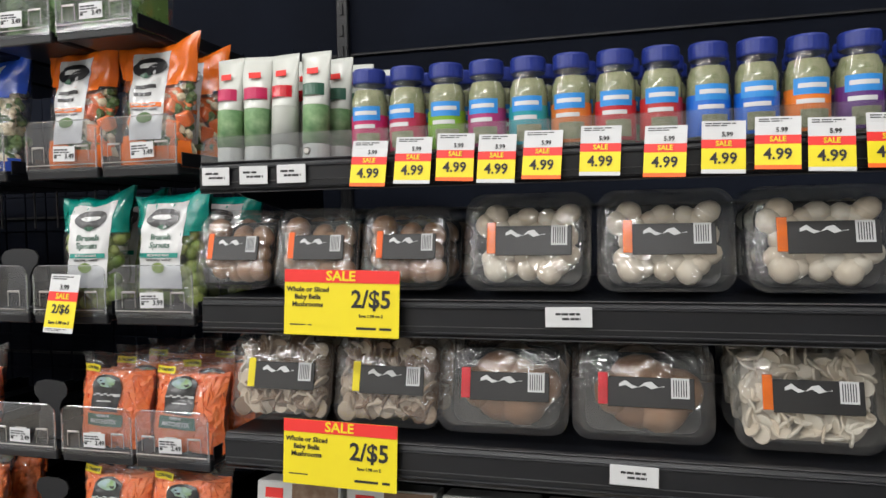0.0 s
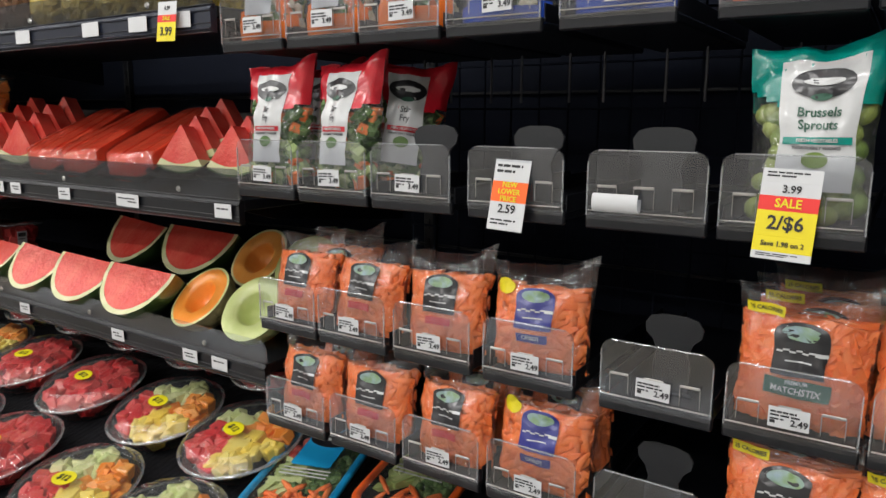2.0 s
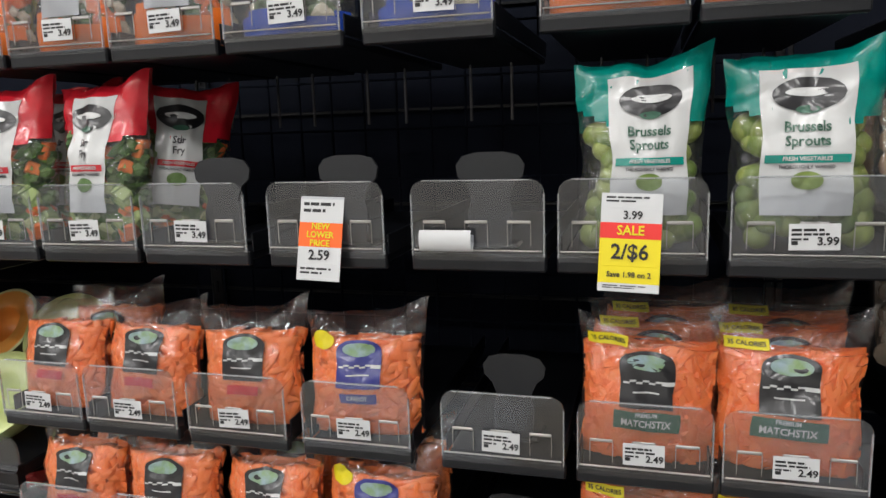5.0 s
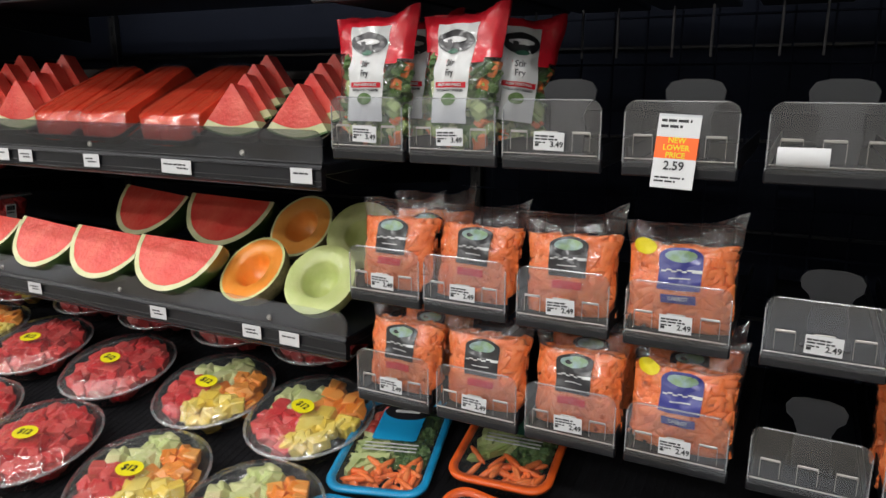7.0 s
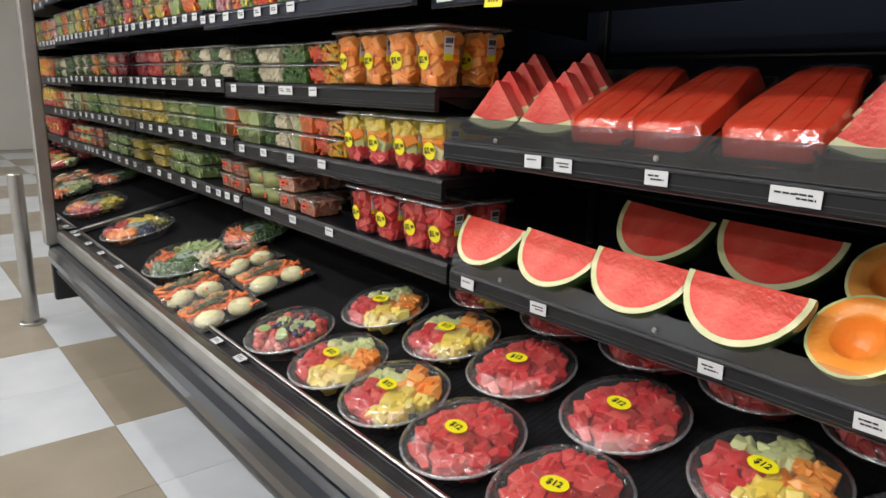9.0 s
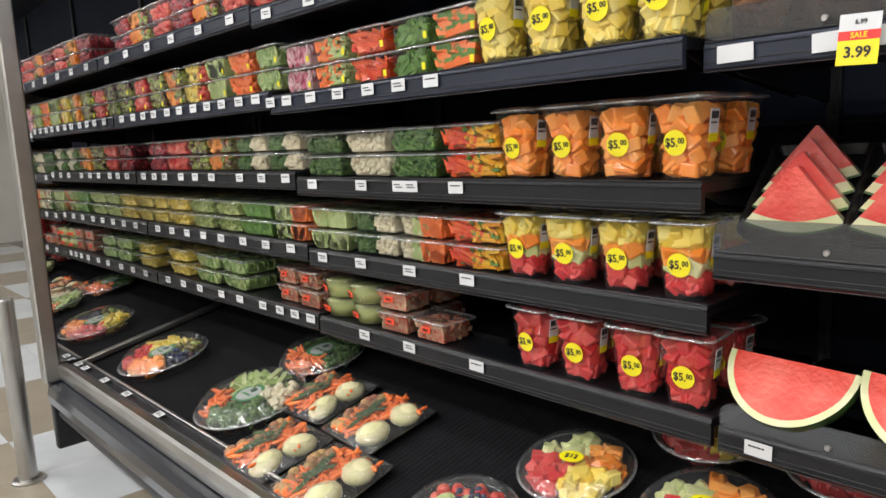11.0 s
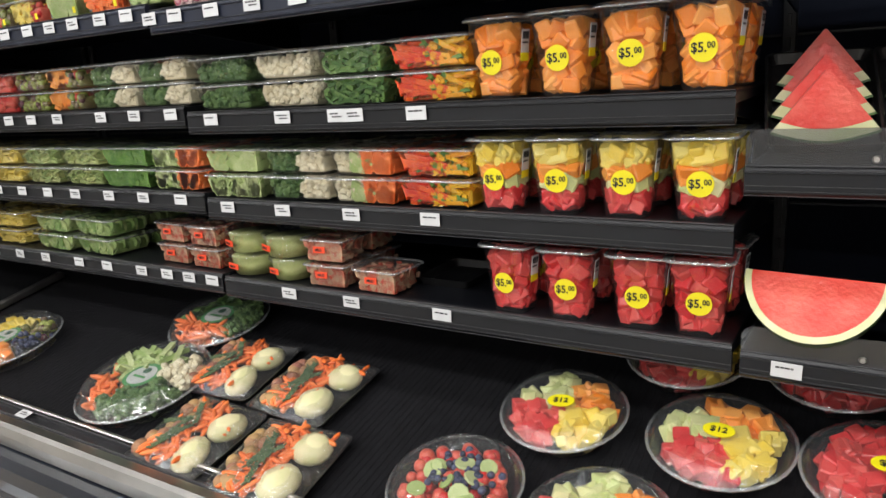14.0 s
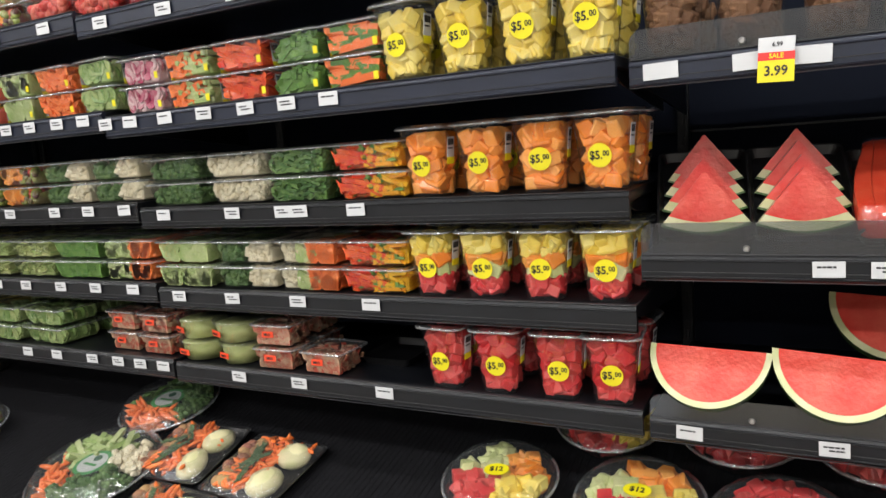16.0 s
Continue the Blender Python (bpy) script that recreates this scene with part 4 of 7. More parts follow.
V = {
    "broccoli": [("broccoli_florets", F_GREEN, "floret", 0.03, 60, None, 0, 1)],
    "cauliflower": [("cauliflower_florets", F_CAUL, "floret", 0.036, 50, None, 0, 1)],
    "mix_flor": [("broccoli_florets", F_GREEN, "floret", 0.032, 22, None, 0, 0.5), ("cauliflower_florets", F_CAUL, "floret", 0.034, 22, None, 0.5, 1)],
    "green_pepper": [("green_pepper_pieces", F_LEAF, "stick", 0.016, 120, None, 0, 1)],
    "pepper_mix": [("red_pepper_strips", F_PEPRED, "stick", 0.02, 45, None, 0, 0.55), ("green_pepper_strips", F_BEAN, "stick", 0.02, 14, None, 0.2, 0.8), ("yellow_pepper_strips", F_PEPYEL, "stick", 0.02, 40, None, 0.5, 1)],
    "celery": [("celery_pieces", F_CELERY, "cube", 0.022, 120, None, 0, 1)],
    "celery_carrot": [("celery_pieces", F_CELERY, "cube", 0.022, 50, None, 0, 0.55), ("carrot_pieces", F_CARROT, "cube", 0.024, 46, None, 0.5, 1)],
    "caul_carrot": [("cauliflower_florets", F_CAUL, "floret", 0.03, 20, None, 0, 0.5), ("carrot_pieces", F_CARROT, "cube", 0.024, 40, None, 0.5, 1), ("celery_pieces", F_CELERY, "cube", 0.02, 12, None, 0.3, 0.7)],
    "beans": [("green_beans", F_BEAN, "stick", 0.03, 70, "along", 0, 1)],
    "squash": [("squash_noodles", F_SQUASH, "noodle", 0.02, 70, None, 0, 1)],
    "zucchini": [("zucchini_noodles", F_ZUKE, "noodle", 0.02, 70, None, 0, 1)],
    "cuke": [("cucumber_slices", F_CUKE, "disc", 0.022, 60, "face", 0, 1)],
    "radish": [("radish_slices", F_RADISH, "disc", 0.02, 60, "face", 0, 1)],
    "carrot": [("carrot_sticks", F_CARROT, "stick", 0.024, 80, None, 0, 1)],
    "carrot_cel": [("carrot_sticks", F_CARROT, "stick", 0.022, 44, None, 0, 0.7), ("celery_sticks", F_CELERY, "stick", 0.022, 40, None, 0.3, 1)],
    "red_pepper": [("red_pepper_strips", F_PEPRED, "stick", 0.024, 70, None, 0, 1)],
    "green_strip": [("green_pepper_strips", F_BEAN, "stick", 0.024, 70, None, 0, 1)],
    "orange_green": [("carrot_sticks", F_CARROT, "stick", 0.026, 40, "along", 0, 1), ("green_pepper_strips", F_BEAN, "stick", 0.024, 30, "along", 0, 1)],
    "straw": [("strawberry_pieces", F_STRAW, "ball", 0.024, 52, None, 0, 1)],
    "berry": [("berries", F_BERRY, "ball", 0.02, 70, None, 0, 1)],
    "grape": [("grapes", F_GRAPE, "ball", 0.021, 64, None, 0, 1)],
    "fruit": [("melon_pieces", F_CANT, "cube", 0.022, 34, None, 0, 0.6), ("grapes", F_GRAPE, "ball", 0.02, 26, None, 0.4, 1), ("strawberry_pieces", F_STRAW, "ball", 0.02, 10, None, 0.1, 0.9)],
    "onion": [("onion_pieces", F_ONION, "cube", 0.02, 80, None, 0, 1)],
    "salsa": [("salsa_pieces", F_SALSA, "cube", 0.013, 190, None, 0, 1)],
    "pine_red": [("pineapple_pieces", F_PINE, "cube", 0.022, 40, None, 0, 0.7), ("strawberry_pieces", F_STRAW, "ball", 0.022, 26, None, 0.4, 1)],
}
NAMES = {"broccoli": "dark green broccoli florets", "cauliflower": "white cauliflower florets", "mix_flor": "broccoli and cauliflower florets", "green_pepper": "chopped green peppers", "pepper_mix": "red green and yellow pepper strips",
         "celery": "chopped pale green celery", "celery_carrot": "chopped celery and carrots", "caul_carrot": "cauliflower and carrot pieces", "beans": "trimmed green beans", "squash": "yellow squash noodles", "zucchini": "green zucchini noodles",
         "cuke": "cucumber slices", "radish": "pink radish slices", "carrot": "orange carrot sticks", "carrot_cel": "carrot and celery sticks", "red_pepper": "red pepper strips", "green_strip": "green pepper strips", "orange_green": "carrot and green pepper strips",
         "straw": "cut red strawberries", "berry": "dark red berries", "grape": "mixed grapes", "fruit": "mixed cut fruit", "onion": "chopped red onion", "salsa": "chopped tomato salsa", "pine_red": "pineapple and strawberry pieces"}


def stacks(row, kinds, d, h, scan=False, levels=2, deep=2):
    """Boxes in stacks along a shelf: what is in them, where they stand and how wide they are."""
    z, y, _ = CUP_Z[row]
    where = {}
    for k, x, w in kinds:
        lift = LIFT[row] if x < SEAM else 0.0
        for lev in range(levels):
            for dep in range(deep):
                where.setdefault((k, w), []).append(at(x + RNG.uniform(-0.003, 0.003), y + 0.012 + d / 2 + RNG.uniform(0, 0.006) + dep * (d + 0.012), z + lift + 0.001 + lev * (h + 0.0075), RNG.uniform(-3, 3)))
    for i, ((k, w), pl) in enumerate(where.items()):
        spread(produce_box(w, d, h, V[k], "clear plastic box of " + NAMES[k], 100 + i, scan), pl)


stacks("melon", [("pepper_mix", -3.407, 0.178), ("green_pepper", -3.598, 0.172), ("cauliflower", -3.782, 0.172), ("broccoli", -3.975, 0.185)], 0.15, 0.054)
stacks("melon", [("mix_flor", -4.195, 0.185), ("mix_flor", -4.4, 0.185), ("fruit", -4.6, 0.165), ("grape", -4.78, 0.165), ("straw", -4.965, 0.165), ("berry", -5.15, 0.165)], 0.13, 0.052)
stacks("mixed", [("pepper_mix", -3.427, 0.172), ("caul_carrot", -3.613, 0.176), ("mix_flor", -3.805, 0.18), ("celery", -4.005, 0.184)], 0.15, 0.054)
stacks("mixed", [("celery_carrot", -4.215, 0.19), ("beans", -4.425, 0.19), ("zucchini", -4.635, 0.19), ("zucchini", -4.845, 0.19), ("squash", -5.05, 0.185), ("squash", -5.245, 0.145)], 0.14, 0.05)
stacks("raw", [("orange_green", -3.374, 0.136), ("green_strip", -3.518, 0.136), ("red_pepper", -3.664, 0.136), ("carrot_cel", -3.812, 0.136), ("radish", -3.964, 0.136), ("cuke", -4.122, 0.136), ("carrot", -4.282, 0.136), ("celery", -4.44, 0.136), ("pine_red", -4.6, 0.136), ("fruit", -4.762, 0.136), ("grape", -4.924, 0.136), ("straw", -5.085, 0.136), ("grape", -5.245, 0.136)], 0.12, 0.057, True)
stacks("berry", [(("straw", "fruit", "berry", "straw", "fruit", "berry", "straw")[i % 7], -3.0 - i * 0.175, 0.162) for i in range(13)], 0.13, 0.05)
stacks("red", [("cuke", -4.665, 0.19), ("cuke", -4.88, 0.19), ("squash", -5.15, 0.19)], 0.15, 0.05)

# tubs of salsa and guacamole
z, y, _ = CUP_Z["red"]
salsa = produce_box(0.118, 0.11, 0.052, V["salsa"], "clear square tub of tomato salsa with a red sticker", 300, group="tubs of salsa and guacamole")
part("sticker", card(0.034, 0.015, RED_STICKER), None, salsa, "red orange sticker", m=at(-0.01, -0.0535, 0.03, 2, -5))
letters("lettering", "MILD", 0.0085, INK, salsa, at(-0.01, -0.0555, 0.03, 2, -5))
spread(salsa, [at(x, y + 0.07 + dy, z + (LIFT["red"] if x < SEAM else 0.0) + 0.001 + lev * 0.0605, RNG.uniform(-4, 4)) for x, dy, levels in ((-3.615, 0.0, 1), (-3.762, 0.0, 2), (-4.185, 0.01, 2), (-4.325, 0.02, 2), (-3.765, 0.125, 2), (-4.185, 0.14, 2)) for lev in range(levels)])
guac = thing("guacamole_tub", "round clear tub of green guacamole with a red sticker", "tub", "tubs of salsa and guacamole")
part("guacamole", loft([(circle(0.04), 0.002), (circle(0.0455), 0.046)], True, True), F_GUAC, guac, smooth=True)
part("tub", loft([(circle(0.042), 0), (circle(0.0475), 0.05), (circle(0.05), 0.051)], True, False), TUB, guac, smooth=True)
part("lid", loft([(circle(0.052), 0.049), (circle(0.052), 0.057), (circle(0.049), 0.059), (circle(0.043), 0.0575)], False, True), LID, guac, smooth=True)
part("sticker", card(0.034, 0.015, RED_STICKER), None, guac, "red orange sticker", m=at(-0.012, -0.0468, 0.026, -12))
letters("lettering", "MILD", 0.0085, INK, guac, at(-0.0125, -0.0495, 0.026, -12))
spread(guac, [at(x, y + 0.07 + dy, z + 0.001 + lev * 0.0595, RNG.uniform(-10, 4)) @ Matrix.Diagonal((1.18, 1.18, 1, 1)) for x, dy in ((-3.905, 0), (-4.045, 0.01), (-3.91, 0.13)) for lev in range(2)])
dark_tray = thing("empty_tray", "empty black plastic tray on a shelf", "tray", m=at(-3.5, y + 0.2, z + 0.001))
part("tray", loft([(rrect(0.12, 0.16, 0.01), 0), (rrect(0.14, 0.18, 0.014), 0.02), (rrect(0.13, 0.17, 0.012), 0.019), (rrect(0.115, 0.155, 0.01), 0.003)], True, True), TRAY_BLACK, dark_tray)

# ---- bowls and platters on the deck ----
def deck_z(y):
    return 0.43 + (y - 1.735) * 0.188 / 0.885 + 0.004


SLOPE = math.degrees(math.atan2(0.188, 0.885))


def bowl(sectors, label, seed, r=0.118):
    """A round clear bowl of cut fruit in sectors: (part name, material, shape, size, from, to in degrees)."""
    rng = random.Random(seed)
    b = thing("fruit_bowl", label, "fruit bowl", "twelve dollar fruit bowls")
    for nm, material, shape, size, a0, a1 in sectors:
        def inside(q, a0=a0, a1=a1, size=size):
            t = math.sqrt(q.uniform(0.0, 1)) * (r - 0.02)
            a = radians(q.uniform(a0, a1))
            if q.random() < 0.35:
                return t * math.cos(a), t * math.sin(a), 0.02 + q.random() * 0.02
            return t * math.cos(a), t * math.sin(a), 0.048 + q.uniform(-0.004, 0.012) - 0.008 * (t / r) ** 2
        part(nm, fill(shape, size, max(5, int((a1 - a0) / 360 * (105 if size > 0.025 else 150))), inside, rng, None, within_round(r * 0.94, 0.005, 0.066, r * 0.76), shape == "cube"), material, b, smooth=shape == "ball")["kind"] = "stuff"
    n = 32
    part("base", loft([(circle(r * 0.7, n), 0), (circle(r * 0.78, n), 0.004), (circle(r * 0.95, n), 0.042), (circle(r * 1.06, n), 0.046)], True, False), TUB, b, smooth=True)
    part("lid", loft([(circle(r * 1.07, n), 0.046), (circle(r * 1.08, n), 0.052), (circle(r * 1.0, n), 0.055), (circle(r * 0.96, n), 0.068), (circle(r * 0.86, n), 0.076), (circle(r * 0.5, n), 0.079)], False, True), LID, b, smooth=True)
    part("rim", rim_round(r * 1.085, 0.049), RIM, b, smooth=True)
    return b


OVAL = disc_mesh(0.027, 0.019).mesh("price_sticker", STICKER)


def bowl_sticker(b):
    st = part("price_sticker", OVAL, None, b, "oval yellow price sticker", m=at(0.0, -0.012, 0.0805, RNG.uniform(-10, 10), -90))
    letters("lettering", "$12", 0.0195, INK, st, at(0, -0.0012, 0), 1.0)


MIX = [("watermelon_chunks", F_RED, "cube", 0.027, 170, 265), ("honeydew_chunks", F_HONEY, "cube", 0.028, 85, 170), ("cantaloupe_chunks", F_CANT, "cube", 0.028, 0, 85), ("pineapple_chunks", F_PINE, "cube", 0.028, 265, 360)]
mixes = []
for j in range(2):
    b = bowl([(a, m_, s_, z_, a0 + 20 * j, a1 + 20 * j) for a, m_, s_, z_, a0, a1 in MIX], "round clear bowl of mixed melon and pineapple with yellow sticker", 400 + j)
    bowl_sticker(b)
    mixes.append(b)
reds = bowl([("watermelon_chunks", F_RED, "cube", 0.027, 0, 360)], "round clear bowl of red watermelon chunks with yellow sticker", 410)
bowl_sticker(reds)
kiwi = bowl([("strawberry_pieces", F_STRAW, "ball", 0.026, 0, 360)], "round clear bowl of strawberries kiwi and blueberries", 411)
rng = random.Random(5)
part("blueberries", fill("ball", 0.015, 40, lambda q: (q.gauss(0, 0.03), q.gauss(0.01, 0.022), 0.062), rng), F_BLUEB, kiwi, smooth=True)
part("kiwi_slices", fill("disc", 0.024, 9, lambda q: (0.055 * math.cos(q.uniform(0, 6.3)), 0.05 * math.sin(q.uniform(0, 6.3)), 0.064), rng), F_CELERY, kiwi)


def on_deck(x, y, rz=0):
    return Matrix.Translation((x, y, deck_z(y))) @ Matrix.Rotation(radians(SLOPE), 4, "X") @ Matrix.Rotation(radians(rz), 4, "Z")


spread(kiwi, [on_deck(-3.29, 1.87)])
spread(mixes[0], [on_deck(x, y_, RNG.uniform(-12, 12)) for x, y_ in ((-3.02, 1.868), (-3.18, 2.118), (-2.05, 2.12), (-1.99, 1.87), (-1.74, 1.87))])
spread(mixes[1], [on_deck(x, y_, RNG.uniform(-12, 12)) for x, y_ in ((-2.78, 1.872), (-2.885, 2.122), (-1.8, 2.118), (-3.0, 2.37))])
spread(reds, [on_deck(x, y_, RNG.uniform(-12, 12)) for x, y_ in ((-2.535, 1.868), (-2.28, 1.87), (-2.63, 2.12), (-2.34, 2.118), (-2.72, 2.38), (-2.46, 2.38), (-2.2, 2.38), (-1.95, 2.38))])


def platter(r, sectors, label, seed, m):
    rng = random.Random(seed)
    b = thing("vegetable_platter", label, "vegetable platter", "vegetable platters", m=m)
    for nm, material, shape, size, a0, a1, n in sectors:
        def inside(q, a0=a0, a1=a1):
            t = math.sqrt(q.uniform(0.13, 1)) * (r - 0.022)
            a = radians(q.uniform(a0, a1))
            return t * math.cos(a), t * math.sin(a), 0.022 + q.uniform(0, 0.034)
        part(nm, fill(shape, size, n, inside, rng, None, within_round(r * 0.96, 0.005, 0.064, r * 0.86)), material, b, smooth=shape in ("ball", "carrot"))["kind"] = "stuff"
    dip = part("dip_tub", loft([(circle(0.048), 0.01), (circle(0.056), 0.054), (circle(0.052), 0.056)], True, True), LID, b)
    part("green_ring", loft([(circle(0.05), 0.0565), (circle(0.05), 0.0572)], True, True), LABEL_GREEN, dip, "green rim of the dip label")
    part("dip_sticker", loft([(circle(0.039), 0.0574), (circle(0.039), 0.058)], True, True), WHITE_FILM, dip, "white round dip label")
    part("dip_mark", loft([(circle(0.012), 0.0582), (circle(0.012), 0.0587)], True, True), GREEN_FILM, dip, m=at(0, 0.018, 0))
    part("dip_print", loft([(rrect(0.045, 0.008, 0.002), 0.0582), (rrect(0.045, 0.008, 0.002), 0.0587)], True, True), LABEL_GREEN, dip, m=at(0, -0.008, 0))
    n = 36
    part("base", loft([(circle(r * 0.85, n), 0), (circle(r * 0.9, n), 0.004), (circle(r * 0.98, n), 0.034), (circle(r * 1.05, n), 0.036)], True, False), TUB, b, smooth=True)
    part("lid", loft([(circle(r * 1.06, n), 0.037), (circle(r * 1.06, n), 0.042), (circle(r * 0.98, n), 0.046), (circle(r * 0.93, n), 0.066), (circle(r * 0.84, n), 0.074), (circle(r * 0.5, n), 0.076)], False, True), LID, b, smooth=True)
    part("rim", rim_round(r * 1.065, 0.039), RIM, b, smooth=True)
    return b


platter(0.162, [("carrots", F_CARROT, "carrot", 0.022, 180, 255, 44), ("celery_sticks", F_CELERY, "stick", 0.026, 85, 180, 46), ("cauliflower_florets", F_CAUL, "floret", 0.036, 10, 75, 22), ("broccoli_florets", F_GREEN, "floret", 0.034, 255, 370, 44)], "round clear platter of celery carrots broccoli and cauliflower", 420, on_deck(-4.25, 1.92))
platter(0.156, [("melon_pieces", F_CANT, "cube", 0.028, 260, 340, 34), ("watermelon_pieces", F_RED, "cube", 0.026, 180, 260, 34), ("grapes", F_GRAPE, "ball", 0.024, 30, 110, 30), ("pineapple_pieces", F_PINE, "cube", 0.028, 100, 180, 30), ("blueberries", F_BLUEB, "ball", 0.018, -20, 40, 24)], "round clear platter of cut fruit around a dip", 421, on_deck(-4.94, 1.93))
platter(0.14, [("carrots", F_CARROT, "carrot", 0.022, 200, 330, 60), ("leafy_greens", F_LEAF, "leaf", 0.03, 60, 200, 60), ("broccoli_florets", F_GREEN, "floret", 0.034, -30, 70, 34)], "round clear platter of carrots and leafy greens", 422, on_deck(-4.29, 2.215))


def veg_tray(label, seed):
    """A black tray of roasting vegetables under stretched film."""
    rng = random.Random(seed)
    t = thing("vegetable_tray", label, "vegetable tray", "trays of roasting vegetables")
    s = 0.232
    part("tray", loft([(rrect(s * 0.85, s * 0.85, 0.014), 0), (rrect(s, s, 0.02), 0.022), (rrect(s + 0.008, s + 0.008, 0.02), 0.023), (rrect(s - 0.006, s - 0.006, 0.018), 0.021), (rrect(s * 0.84, s * 0.84, 0.012), 0.003)], True, True), TRAY_BLACK, t)
    h = s / 2 - 0.02
    kp = within_box(s - 0.012, s - 0.012, 0.005, 0.052, 0.9)
    part("carrot_filling", fill("carrot", 0.02, 60, lambda q: (q.uniform(-h * 0.75, h * 0.3), q.uniform(-h, h), q.uniform(0.026, 0.044)), rng, "lie", kp, True), F_CARROT, t, smooth=True)["kind"] = "stuff"
    for k in (-1, 1):
        on = MB()
        piece(on, "ball", 0.094, at(h * 0.55 + rng.uniform(-0.008, 0.008), k * 0.05 + rng.uniform(-0.006, 0.006), 0.027, rng.uniform(-30, 30), rng.uniform(-12, 12)) @ Matrix.Diagonal((0.95, 0.98, 0.52, 1)), rng)
        on.v = [(x + 0.002 * noise.noise((x * 50, y * 50, 1)), y, max(0.006, z + 0.003 * noise.noise((x * 45, y * 45, k)))) for x, y, z in on.v]
        part("onion_half", on, F_WONION, t, "pale peeled onion half", smooth=True)
    part("loose_carrots", fill("carrot", 0.02, 9, lambda q: (q.uniform(0, h), q.uniform(-h, h), q.uniform(0.03, 0.044)), rng, "lie", kp, True), F_CARROT, t, smooth=True)["kind"] = "stuff"
    part("potatoes", fill("ball", 0.038, 13, lambda q: (q.uniform(-h, -h * 0.45), q.uniform(-h, h), 0.03), rng, None, kp), F_POTATO, t, smooth=True)["kind"] = "stuff"
    sprigs = MB()
    for k in range(5):
        stem = at(rng.uniform(-0.5, 0.0) * h, rng.uniform(-0.6, 0.6) * h, 0.05, rng.uniform(20, 160))
        for e in range(14):
            piece(sprigs, "stick", 0.0065, stem @ at((e - 7) * 0.0055, 0, 0, (38 if e % 2 else -38) + rng.uniform(-12, 12), rng.uniform(-20, 20)), rng)
    part("rosemary", sprigs, F_ROSEMARY, t, "dark green rosemary sprigs")
    n = 12
    q = MB()
    vs = [((i / n - 0.5) * s, (j / n - 0.5) * s, 0.024 + 0.032 * (math.sin(math.pi * i / n) * math.sin(math.pi * j / n)) ** 0.4 + rng.uniform(-0.0015, 0.0015)) for i in range(n + 1) for j in range(n + 1)]
    q.add(vs, [(i * (n + 1) + j, (i + 1) * (n + 1) + j, (i + 1) * (n + 1) + j + 1, i * (n + 1) + j + 1) for i in range(n) for j in range(n)])
    part("film", q, TRAY_FILM, t, "stretched clear film", smooth=True)
    return t


spread(veg_tray("black tray of potatoes onions carrots and rosemary in film", 430), [on_deck(-4.05, 2.06, 4), on_deck(-3.945, 1.82, -2)])
spread(veg_tray("black tray of carrots white onions and rosemary in film", 431), [on_deck(-3.79, 2.05, -3), on_deck(-3.69, 1.815, 3)])


